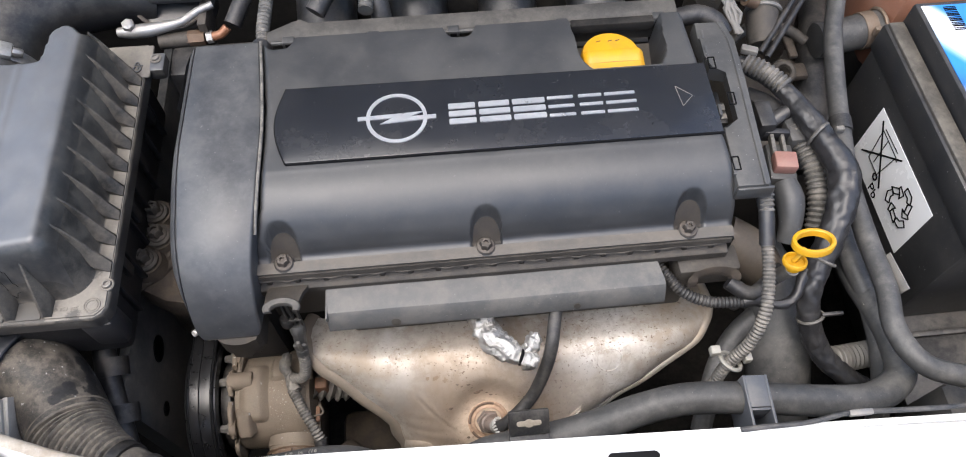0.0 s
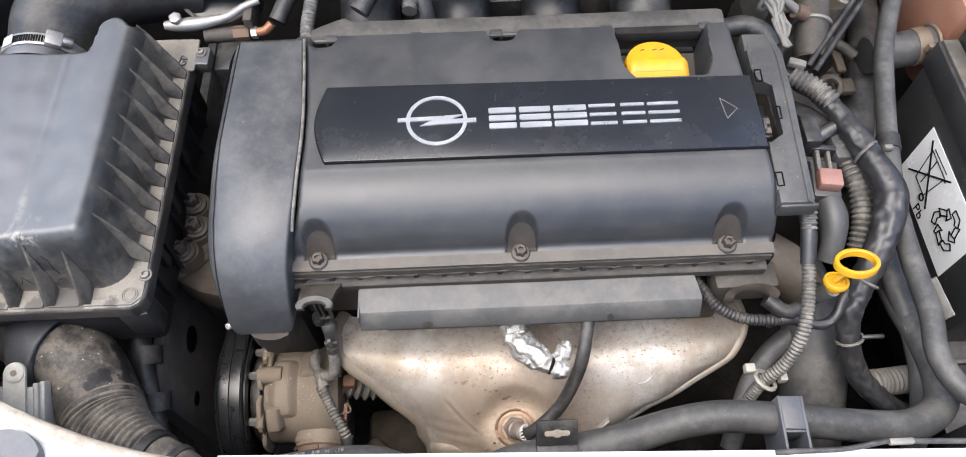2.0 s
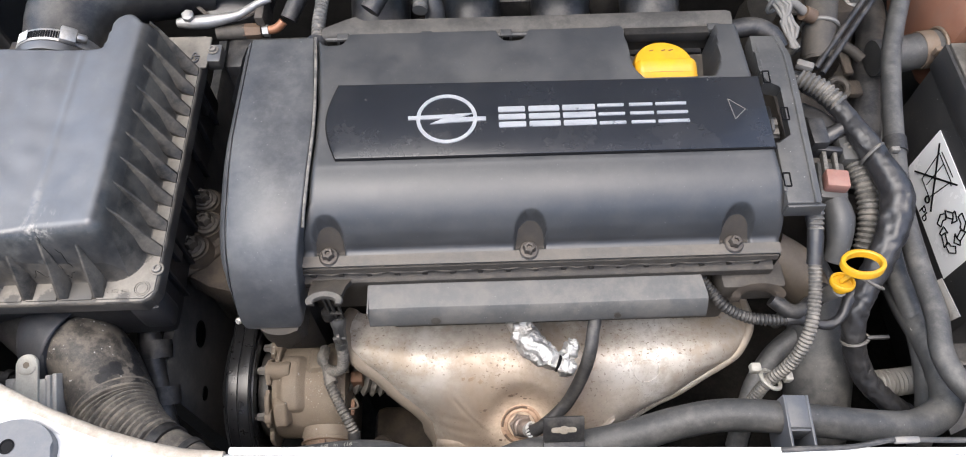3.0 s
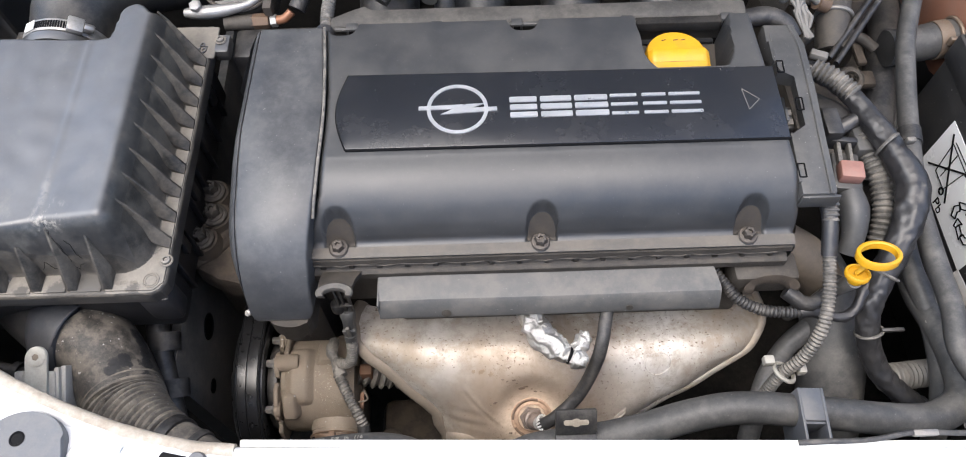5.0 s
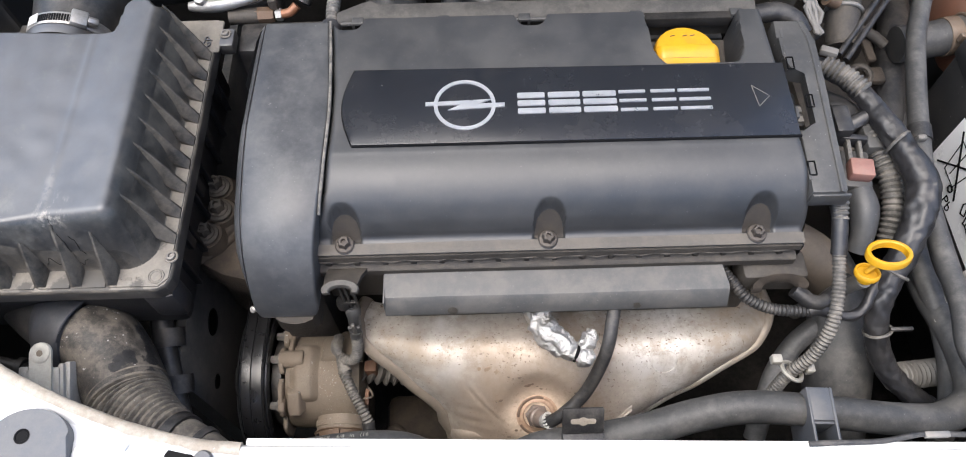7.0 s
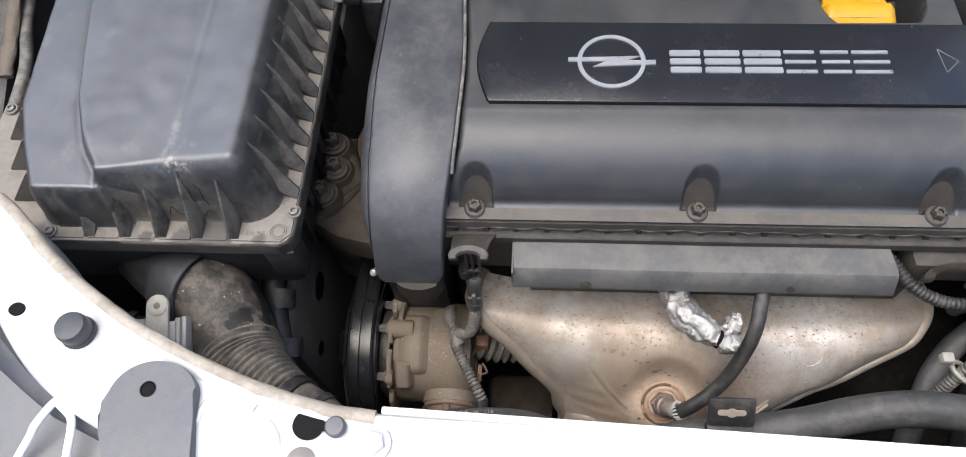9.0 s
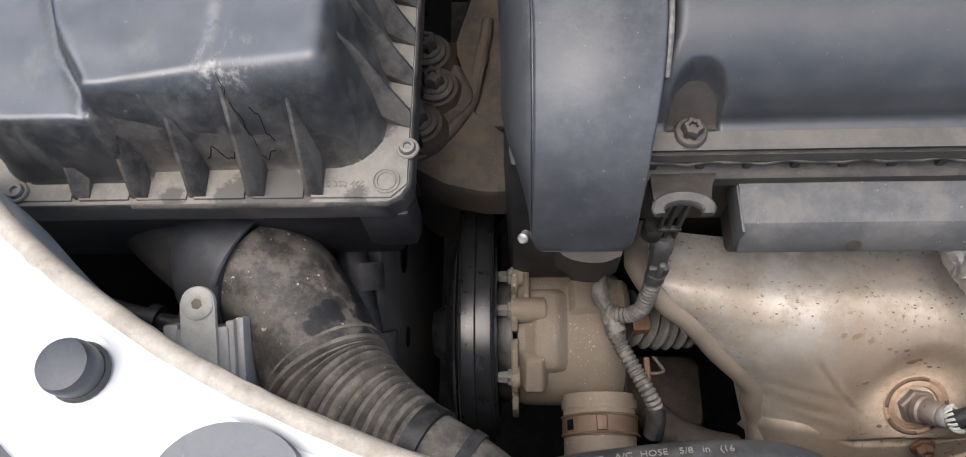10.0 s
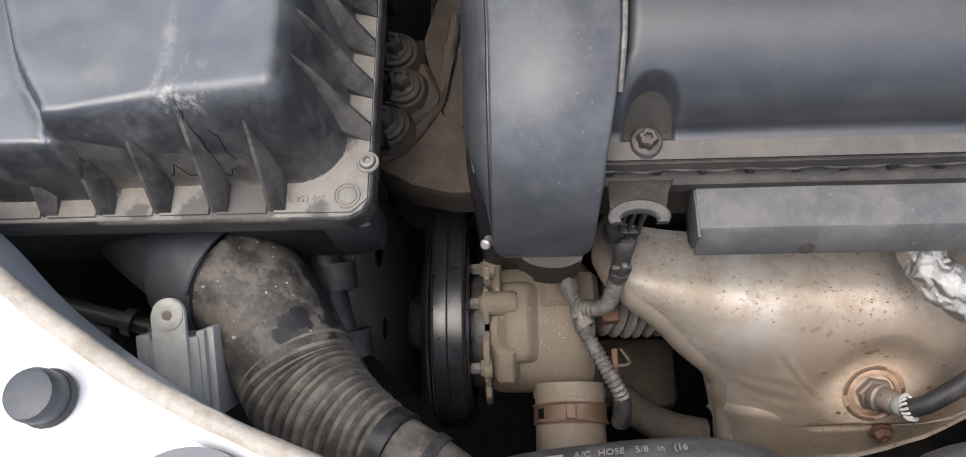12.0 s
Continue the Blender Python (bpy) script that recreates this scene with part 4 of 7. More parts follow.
def cylinder_head():
    t = thing("cylinder_head", "dirty cast cylinder head below the engine cover", "cylinder head", (0.04, 0.44, 0.5))
    prof = [(0.3335, 0.9130), (0.3325, 0.9075), (0.3400, 0.9060), (0.3405, 0.8985), (0.3315, 0.8970), (0.3295, 0.8950), (0.3295, 0.8870), (0.3330, 0.8850), (0.3480, 0.8840), (0.3500, 0.80), (0.53, 0.80), (0.545, 0.93)]
    part("cam_carrier", rings([[Vector((x, y, z)) for y, z in prof] for x in (-0.1635, 0.2475)]), M_HEAD, t)
    for k in range(17):
        x = -0.148 + k * 0.0238
        part("web", box(x - 0.0022, x + 0.0022, 0.3335, 0.342, 0.8975, 0.9075, 0.0008), M_HEAD, t)
    part("seal_thread", tube([(-0.16 + 0.0095 * k, 0.3335 - 0.0012 * (k % 2), 0.9062 + 0.0012 * math.sin(k * 1.7)) for k in range(43)], 0.0010, 8), M_HEAD, t, "old sealant line")
    part("block", box(-0.165, 0.248, 0.36, 0.56, 0.40, 0.82, 0.01), M_BAY, t)
    for x in (-0.05, 0.035, 0.12):
        part("manifold_nut", hexbolt((x, 0.340, 0.872), (0, -0.6, 0.8), 0.006, 0.008, 0.009), M_RUST, t)
    part("manifold_flange", box(-0.09, 0.225, 0.325, 0.352, 0.80, 0.850, 0.004), M_HEAD, t)
    return t


cylinder_head()


def deflector():
    t = thing("deflector_strip", "plain grey folded metal deflector above the heat shield", "deflector", (0.043, 0.315, 0.86))
    prof = [(0.334, 0.8865), (0.3315, 0.8892), (0.3130, 0.8868), (0.3085, 0.8858), (0.3062, 0.8838), (0.2992, 0.8712), (0.2990, 0.8692), (0.3010, 0.8692), (0.3075, 0.8815), (0.3095, 0.8835), (0.334, 0.8842)]
    rows = []
    for x, c in ((-0.1025, 0), (-0.1020, 0), (-0.05, 0), (0.05, 0), (0.15, 0), (0.1865, 0), (0.1900, 1)):
        rows.append([Vector((x - (0.004 if c and y > 0.325 else 0.0), y, z - 0.0005 * math.sin(x * 30))) for y, z in prof])
    part("strip", rings(rows), M_GREYSHIELD, t, angle=25)
    part("end_tab", box(-0.1035, -0.1018, 0.303, 0.334, 0.868, 0.8875, 0.0005), M_GREYSHIELD, t)
    part("spot_mark", lathe([(0.0001, 0), (0.0035, 0), (0.0042, 0.0005), (0.003, 0.0009), (0.0001, 0.0009)], (-0.045, 0.3000, 0.8755), (0, -0.93, 0.37), 14), M_HEAD, t)
    part("spot_mark", lathe([(0.0001, 0), (0.0030, 0), (0.0030, 0.0009), (0.0001, 0.0009)], (0.112, 0.3000, 0.8755), (0, -0.93, 0.37), 14), M_HEAD, t)
    return t


deflector()

SHIELD_EDGE = [(0.222, -0.054, 0.105), (0.230, -0.058, 0.131), (0.236, -0.061, 0.146), (0.244, -0.070, 0.165), (0.2505, -0.081, 0.186), (0.257, -0.092, 0.200), (0.265, -0.102, 0.219), (0.273, -0.114, 0.236), (0.279, -0.124, 0.242), (0.293, -0.138, 0.252), (0.305, -0.143, 0.257), (0.318, -0.142, 0.258), (0.335, -0.135, 0.257)]


def shield_z(y):
    """A straight skirt that bends over to a level top and dips behind it."""
    u = y - 0.262
    if u <= 0:
        return 0.785 + 1.45 * u
    return 0.785 + 1.45 * u - 22.66 * u * u if u < 0.0386 else 0.8072 - 0.3 * (u - 0.0386)


def shield_point(x, y, proud=0.0):
    l, r = along(SHIELD_EDGE, y)
    s = abs(2 * (x - l) / (r - l) - 1)
    o = -0.024 * s ** 5 + proud
    o += 0.004 * math.exp(-((x - 0.06) / 0.05) ** 2 - ((y - 0.285) / 0.03) ** 2)
    o += 0.0016 * noise.noise(Vector((x * 22, y * 30, 2.0)))
    # pressed creases beside the probe
    for ax, ay, bx, by, w, h in ((-0.0330, 0.2590, -0.0215, 0.2490, 0.0022, 0.0016), (-0.0215, 0.2490, 0.0040, 0.2325, 0.0016, 0.0010), (-0.0520, 0.2470, -0.0180, 0.2440, 0.0040, 0.0004), (-0.0560, 0.2400, -0.0150, 0.2360, 0.0045, 0.0005), (-0.0500, 0.2330, -0.0080, 0.2290, 0.0045, 0.0004)):
        dx, dy = bx - ax, by - ay
        k = min(1.0, max(0.0, ((x - ax) * dx + (y - ay) * dy) / (dx * dx + dy * dy)))
        d = (x - ax - k * dx) * -dy + (y - ay - k * dy) * dx
        d /= math.hypot(dx, dy)
        end = math.hypot(x - ax - k * dx, y - ay - k * dy)
        o += h * math.exp(-(end / w) ** 2) * (1.0 if d > 0 else -1.0) * min(1.0, abs(d) / (w * 0.4)) * math.sin(math.pi * (0.15 + 0.7 * k))
    # flat boss round the probe
    w = 1 - smooth((math.hypot(x - 0.030, (y - 0.2405) * 1.25) - 0.019) / 0.020)
    z = shield_z(y)
    z += w * (shield_z(0.2405) + 0.70 * (y - 0.2405) - z)
    return Vector((x, y - 0.77 * o * (1 - w), z + 0.64 * o * (1 - w)))


def heat_shield():
    t = thing("heat_shield", "bulged bare steel exhaust heat shield with rust spots", "heat shield", (0.05, 0.27, 0.70))
    rows = []
    for y in np.linspace(0.335, 0.2225, 110):
        l, r = along(SHIELD_EDGE, y)
        rows.append([shield_point(l + (r - l) * (0.5 - 0.5 * math.cos(math.pi * k / 150)), y) for k in range(151)])
    fold = rows[-1]
    rows.append([p + Vector((0, 0.002, -0.003)) for p in fold])
    rows.append([p + Vector((0, 0.007, -0.010)) for p in fold])
    rows.append([p + Vector((0, 0.004, -0.06)) for p in fold])
    part("shell", rings(rows, closed=False), M_SHIELD, t, angle=70)
    for side in (0, 1):
        pts = [shield_point(along(SHIELD_EDGE, y)[side], y) + Vector(((0.0030, 0.001)[side], 0.001, (-0.0060, -0.002)[side])) for y in np.linspace(0.333, (0.2370, 0.2225)[side], 22)]
        if side:
            pts += [pts[-1] + Vector((-0.003, 0.004, -0.012)), pts[-1] + Vector((-0.010, 0.008, -0.035))]
        else:
            pts += [pts[-1] + Vector(v) for v in ((0.0010, -0.006, -0.012), (0.0075, -0.013, -0.024), (0.0100, -0.022, -0.034), (0.0120, -0.034, -0.044), (0.0150, -0.046, -0.052))]
        part("rolled_edge", tube([tuple(p) for p in pts], (0.0092, 0.0048)[side], 18), (M_EDGE, M_SHIELD)[side], t, ("grimy rolled edge", "")[side])
    # lower apron with a turned hem
    rows = []
    for k in range(71):
        f = k / 70
        col = []
        for i in range(41):
            g = i / 40
            low = float(np.interp(-0.066 + 0.186 * f, (-0.07, -0.02, 0.024, 0.050, 0.072, 0.101, 0.120), (0.197, 0.199, 0.2025, 0.2075, 0.2138, 0.2304, 0.2420)))
            top = 0.240 - 0.014 * smooth((f - 0.15) / 0.2) + max(0.0, low + 0.004 - 0.226)
            y = top + (low - top) * g
            l = float(np.interp(y, (0.195, 0.220, 0.226, 0.240), (-0.050, -0.056, -0.060, -0.064)))
            x = l + (0.120 - l) * f
            o = -0.0012 - 0.020 * (1 - smooth(g / 0.32)) + 0.0016 * noise.noise(Vector((x * 22, y * 30, 2.0))) + 0.0022 * math.exp(-((g - 0.95) / 0.04) ** 2)
            turn = math.exp(-(x - l) / 0.010)
            col.append(Vector((x, y - 0.77 * o + 0.014 * turn, shield_z(y) + 0.64 * o - 0.045 * turn)))
        col.append(col[-1] + Vector((0, 0.003, -0.002)))
        col.append(col[-1] + Vector((0, 0.006, 0.001)))
        rows.append(col)
    part("apron", rings(rows, closed=False), M_SHIELD, t, "lower apron with a turned hem", angle=70)
    # pressed creases and a round stamp
    ring = [tuple(shield_point(0.148 + 0.012 * math.cos(a), 0.2745 + 0.0085 * math.sin(a), -0.0004)) for a in np.linspace(0, 2 * math.pi, 17)]
    part("stamp", tube(ring, 0.0008, 8), M_SHIELD, t)
    part("shield_bolt", hexbolt(Vector((0.0440, 0.2195, shield_z(0.2195))), (0, -0.8, 0.5), 0.0048, 0.006, 0.0075), M_RUST, t, "small rusty bolt")
    rng = random.Random(4)
    spots = []
    for k in range(9):
        f = k / 8
        spots.append((0.0034 + 0.0350 * f + rng.uniform(-0.001, 0.001), 0.2680 - 0.0084 * f + rng.uniform(-0.0012, 0.0012), rng.uniform(0.0007, 0.0018) if k != 4 else 0.0026))
    spots += [(-0.0050, 0.2514, 0.0018), (-0.0085, 0.2500, 0.0008), (0.0655, 0.2555, 0.0014), (0.074, 0.2520, 0.0010), (0.0640, 0.2430, 0.0013), (0.0100, 0.2290, 0.0016), (0.086, 0.262, 0.0009)]
    for k in range(26):
        spots.append((rng.uniform(0.13, 0.20), rng.uniform(0.282, 0.301), rng.uniform(0.0003, 0.0009)))
    for k in range(50):
        spots.append((rng.triangular(-0.095, 0.075, -0.02), rng.uniform(0.276, 0.304), rng.uniform(0.0003, 0.0007)))
    for x, y, w in spots:
        p = shield_point(x, y)
        out = []
        lob = [rng.uniform(0.6, 1.2) for _ in range(7)]
        turn = rng.uniform(0, 6)
        for r, h in ((1.0, -0.0002), (0.85, 0.0002), (0.3, 0.0004)):
            ring = []
            for i in range(14):
                a = 2 * math.pi * i / 14
                q = r * w * lob[i // 2]
                u, v = math.cos(a + turn) * q * 1.4, math.sin(a + turn) * q * 0.8
                ring.append(p + Vector((u, 0.64 * v - 0.77 * h, 0.77 * v + 0.64 * h)))
            out.append(ring)
        part("rust_spot", rings(out), M_SPOT, t)
    for x, y, w in ((-0.0240, 0.2725, 0.0026), (-0.0165, 0.2722, 0.0036), (-0.0080, 0.2705, 0.0032)):
        p = shield_point(x, y)
        ragged = [rng.uniform(0.55, 1.15) for _ in range(9)]
        out = []
        for r, h in ((1.0, -0.0002), (0.9, 0.0001), (0.3, 0.0002)):
            ring = []
            for i in range(27):
                q = r * w * ragged[i // 3]
                u, v = math.cos(2 * math.pi * i / 27) * q, math.sin(2 * math.pi * i / 27) * q
                ring.append(p + Vector((u, 0.64 * v - 0.77 * h, 0.77 * v + 0.64 * h)))
            out.append(ring)
        part("stain", rings(out), M_BURN, t, "faint brown burn mark")
    return t


heat_shield()


def probe():
    """The exhaust probe in its rusty boss, with the cable that leaves it."""
    base = shield_point(0.0300, 0.2405)
    n = Vector((0.0, -0.573, 0.819)).normalized()
    t = thing("exhaust_probe", "rusty exhaust probe with a black cable in the heat shield", "sensor", base)
    part("land", lathe([(0.0205, -0.006), (0.0200, 0.0006), (0.0185, 0.0014), (0.0165, 0.0006), (0.0150, 0.0016), (0.0136, 0.0018), (0.0128, 0.0), (0.0122, -0.006)], base, n, 40), M_LAND, t, "peach heat-tinted rim")
    s = n.orthogonal().normalized()
    u = n.cross(s)
    for a0, a1 in ((0.35, 2.3), (2.75, 3.9), (4.4, 5.6)):
        arc = [tuple(base + (s * math.cos(a) + u * math.sin(a)) * 0.0182 + n * 0.0010) for a in np.linspace(a0, a1, 12)]
        part("rusty_gap", tube(arc, 0.0012, 8), M_SPOT, t, "dark rusty gap in the rim")
    part("well", lathe([(0.0126, -0.0045), (0.0001, -0.0040)], base, n, 24), M_SPOT, t)
    part("hexagon", lathe([(0.0112, -0.004), (0.0116, -0.003), (0.0116, 0.0045), (0.0104, 0.0058), (0.0001, 0.0058)], base, n, 6), M_PROBE, t, "grey steel hexagon")
    way = Vector((0.30, -0.36, 0.72)).normalized()
    tip = base + n * 0.005
    body = part("barrel", lathe([(0.0090, 0), (0.0092, 0.004), (0.0078, 0.0052), (0.0074, 0.0150), (0.0066, 0.0160), (0.0001, 0.0162)], tip, way, 24), M_PROBE, t, "dull steel barrel")
    part("dot", lathe([(0.0001, 0), (0.0012, 0), (0.0008, 0.0005), (0.0001, 0.0006)], tip + way * 0.009 + way.cross(s).normalized() * 0.0072, way.cross(s), 8), M_SPOT, body)
    neck = tip + way * 0.0160
    part("ferrule", lathe([(0.0062, 0), (0.0068, 0.001), (0.0066, 0.0050), (0.0058, 0.0062), (0.0001, 0.0062)], neck, way, 20), M_RELAY, body, "pale ferrule")
    go = Vector((0.62, 0.10, 0.62)).normalized()
    end = neck + way * 0.0070
    e1 = go.orthogonal().normalized()
    e2 = go.cross(e1)
    for k in range(16):
        a = 2 * math.pi * k / 16
        d = e1 * math.cos(a) + e2 * math.sin(a)
        part("braid_strand", tube([tuple(end + d * 0.0058 - go * 0.002), tuple(end + d * 0.0076 + go * 0.0005), tuple(end + d * 0.0080 + go * 0.0032)], 0.0009, 5), M_LIP, body)
    part("cable", tube([tuple(end - go * 0.001), tuple(end + go * 0.012), (0.0690, 0.2440, 0.806), (0.083, 0.262, 0.838), (0.0885, 0.276, 0.856), (0.0915, 0.290, 0.862), (0.098, 0.315, 0.864)], 0.0058, 14), M_RUBBER, t, "thick black cable")
    return t


probe()


def crumple(bm):
    """Sharp folds: ridged noise at three sizes pushes the skin in and out."""
    bm.normal_update()
    moves = []
    for v in bm.verts:
        h = 0.0
        for k, a in ((95, 0.0032), (210, 0.0012), (480, 0.0004)):
            h += a * (0.5 - abs(noise.noise(v.co * k)) * 1.8)
        moves.append(v.normal * h)
    for v, m in zip(bm.verts, moves):
        v.co += m


def foil_wrap():
    t = thing("foil_wrapped_lead", "crumpled silver foil round a lead tied with black", "foil wrap", (0.05, 0.28, 0.84))
    bm = tube([(0.026, 0.318, 0.846, 0.0100), (0.030, 0.302, 0.846, 0.0110), (0.036, 0.288, 0.848, 0.0115), (0.045, 0.278, 0.849, 0.0110), (0.056, 0.2705, 0.849, 0.0080), (0.0605, 0.268, 0.849, 0.0062), (0.066, 0.266, 0.848, 0.0092), (0.072, 0.265, 0.846, 0.0080)], 0.01, 56, 0.0010)
    crumple(bm)
    part("foil", bm, M_FOIL, t, angle=16)
    bm = tube([(0.064, 0.268, 0.850, 0.005), (0.071, 0.277, 0.853, 0.0065), (0.0755, 0.286, 0.855, 0.0045)], 0.005, 40, 0.0010)
    crumple(bm)
    part("foil_twist", bm, M_FOIL, t, angle=16)
    part("tie", ring_loop((0.0605, 0.268, 0.849), (0.8, -0.3, -0.1), 0.0068, 0.0016, 24, 6), M_INK, t, "black cable tie")
    return t


foil_wrap()

# ---- airbox side ----
def lid_outer(y):
    """Foot of the lid's outer flank."""
    return -float(np.interp(y, (0.31, 0.36, 0.40, 0.50, 0.60), (0.458, 0.482, 0.497, 0.505, 0.510)))


def lid_height(x, y):
    """The airbox lid: a raised top with a lower shoulder on its outer side, standing on a flange."""
    zf = 0.928
    # right flank, front flank and their round corner
    right = (-0.2795 - x) / 0.0175
    front = (y - 0.3205) / float(np.interp(x, (-0.43, -0.39, -0.345), (0.0080, 0.0095, 0.0175)))
    r = min(right, front)
    if right < 1.4 and front < 1.4:
        r = min(r, 1.4 - math.hypot(max(0, 1.4 - right), max(0, 1.4 - front)))
    # rear edge: cut back where the duct joins, an ear on the inner side
    k = smooth((x + 0.3310) / 0.006)
    cx = (x + 0.3145) / 0.0150
    hump = 0.566 - 0.012 * min(1.0, cx * cx)
    yb = 0.5235 + (hump - 0.5235) * k if x > -0.46 else 0.60
    back = (yb - y) / (0.004 + 0.012 * k) + 0.5
    main = zf + 0.057 * (1 - (1 - min(max(r, 0.0) / 1.35, 1.0)) ** 2.1)
    main = min(main, zf + 0.057 * smooth(back)) if back < 1 else main
    if main > 0.95:
        main += smooth((main - 0.95) / 0.03) * (0.13 * min(0.06, max(0.0, x + 0.345)) + 0.06 * min(0.07, max(0.0, -0.350 - x)) + 0.0008 * math.exp(-((x + 0.347) / 0.0025) ** 2))
    # boundary of the raised top on the outer side
    xb = float(np.interp(y, (0.31, 0.335, 0.347, 0.362, 0.396, 0.488, 0.525, 0.60), (-0.3990, -0.4010, -0.4090, -0.4180, -0.4310, -0.4490, -0.4580, -0.472)))
    step = smooth((x - xb + 0.006) / 0.009)
    outer_l = (x - lid_outer(y)) / 0.010
    outer_f = (y - 0.3145) / 0.0065
    o = min(outer_l, outer_f)
    if outer_l < 1.5 and outer_f < 1.5:
        o = min(o, 1.5 - math.hypot(1.5 - outer_l, 1.5 - outer_f))
    sh = zf + 0.046 * (1 - (1 - min(max(o, 0.0) / 1.6, 1.0)) ** 2.1)
    sh = zf + (sh - zf) * (1 - smooth((x - xb + 0.001) / 0.011))
    return sh + max(0.0, main - sh) * step - 0.0015 * math.exp(-((x - xb + 0.005) / 0.003) ** 2) * smooth((sh - 0.94) / 0.02)


def airbox():
    t = thing("airbox", "large black plastic air filter box with ribbed flanks", "airbox", (-0.38, 0.44, 0.80))
    xs = np.concatenate([np.arange(-0.537, -0.336, 0.002), np.arange(-0.336, -0.2675, 0.0017)])
    ys = np.concatenate([np.arange(0.3035, 0.350, 0.0015), np.arange(0.350, 0.515, 0.004), np.arange(0.515, 0.590, 0.0018)])
    rows = []
    for y in ys:
        row = []
        for x in xs:
            cut = max(0.0, x + 0.2775) + max(0.0, 0.3135 - y) - 0.0100
            xx, yy = (x, y) if cut <= 0 else (x - cut * 0.35, y + cut * 0.35)
            z = lid_height(x, y) + 0.0005 * noise.noise(Vector((x * 60, y * 60, 1)))
            # past the mounting corner the flange is narrow on the outer side
            if y > 0.432 and x < lid_outer(y) - 0.005:
                xx, z = lid_outer(y) - 0.005, 0.912
            row.append(Vector((xx, yy, z)))
        row.append(row[-1] + Vector((0.0012, 0, -0.003)))
        row.append(row[-1] + Vector((0.0, 0, -0.012)))
        rows.append(row)
    first = [p + Vector((0, -0.0012, -0.003)) for p in rows[0]]
    rows.insert(0, first)
    rows.insert(0, [p + Vector((0, 0, -0.012)) for p in first])
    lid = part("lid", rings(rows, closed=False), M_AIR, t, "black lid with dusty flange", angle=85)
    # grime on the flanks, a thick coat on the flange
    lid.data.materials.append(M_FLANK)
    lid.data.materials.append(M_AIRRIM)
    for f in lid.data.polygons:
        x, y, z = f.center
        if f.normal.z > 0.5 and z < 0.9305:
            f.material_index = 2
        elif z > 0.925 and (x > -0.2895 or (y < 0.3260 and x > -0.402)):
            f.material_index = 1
    # dusty floors between the ribs are pieces of the flange
    for k in range(9):
        y = 0.3515 + 0.0243 * k
        out = [(-0.2990, 0.9780), (-0.2950, 0.9850), (-0.2885, 0.9755), (-0.2795, 0.9550), (-0.2685, 0.9300), (-0.2685, 0.9275), (-0.2990, 0.9275)]
        part("rib", rings([[Vector((x - dx * (z > 0.94), yy + (-0.2685 - x) * 0.26, z - dz * max(0.0, z - 0.93) / 0.05)) for x, z in out] for yy, dx, dz in ((y - 0.0095, 0.003, 0.034), (y - 0.0010, 0.0, 0.0006), (y + 0.0006, 0.0, 0.0))]), M_AIRRIB, lid)
        if k < 8:
            part("flange_floor", box(-0.2800, -0.2685, y + 0.0020, y + 0.0225, 0.9272, 0.9292, 0.0006), M_AIRRIM, lid, "dusty flange floor")
    for k in range(5):
        x = -0.3155 - 0.0281 * k
        if k == 4:
            out = [(0.3300, 0.9500), (0.3270, 0.9560), (0.3065, 0.9300), (0.3065, 0.9275), (0.3300, 0.9275)]
        else:
            out = [(0.3365, 0.9720), (0.3350, 0.9790), (0.3065, 0.9300), (0.3065, 0.9275), (0.3345, 0.9275)]
        part("rib", rings([[Vector((xx, y + dy * (z > 0.94), z - dz * max(0.0, z - 0.93) / 0.05)) for y, z in out] for xx, dy, dz in ((x - 0.0006, 0.0, 0.0), (x + 0.0010, 0.0, 0.0004), (x + 0.0075, 0.004, 0.030))]), M_AIRRIB, lid)
        part("flange_floor", box(x - 0.0265, x - 0.0020, 0.3055, 0.3250, 0.9272, 0.9292 + 0.0004 * (k % 2), 0.0006), M_AIRRIM, lid, "dusty flange floor")
    # outer flank with its own ribs
    for k in range(4):
        y = 0.3380 + 0.0290 * k
        xo = lid_outer(y)
        out = [(xo + 0.014, 0.968), (xo + 0.010, 0.970), (xo - 0.024, 0.9300), (xo - 0.024, 0.9275), (xo + 0.014, 0.9275)]
        part("rib", rings([[Vector((x, yy, z)) for x, z in out] for yy in (y - 0.0012, y + 0.0012)]), M_AIRRIB, lid)
        part("flange_floor", box(xo - 0.026, xo - 0.002, y + 0.0020, min(y + 0.0270, 0.4300), 0.9270, 0.9293, 0.0006), M_AIRRIM, lid, "dusty flange floor")
    # corner pad with its moulded marks
    part("corner_pad", prism([(-0.3140, 0.3055), (-0.2760, 0.3050), (-0.2685, 0.3120), (-0.2685, 0.3490), (-0.2795, 0.3490), (-0.2805, 0.3350), (-0.2860, 0.3275), (-0.2960, 0.3255), (-0.3140, 0.3250)], 0.9275, 0.9296, 0.0006), M_AIRRIM, lid)
    part("round_mark", join(ring_loop((-0.2785, 0.3135, 0.9298), (0, 0, 1), 0.0062, 0.0006, 28, 6), ring_loop((-0.2785, 0.3135, 0.9298), (0, 0, 1), 0.0045, 0.0005, 24, 6)), M_AIRRIM, lid)
    part("part_number", lettering("55 353 465", 0.0046, 0.0004, pose(-0.3095, 0.3105, 0.9297)), M_AIRRIM, lid, "moulded part number")
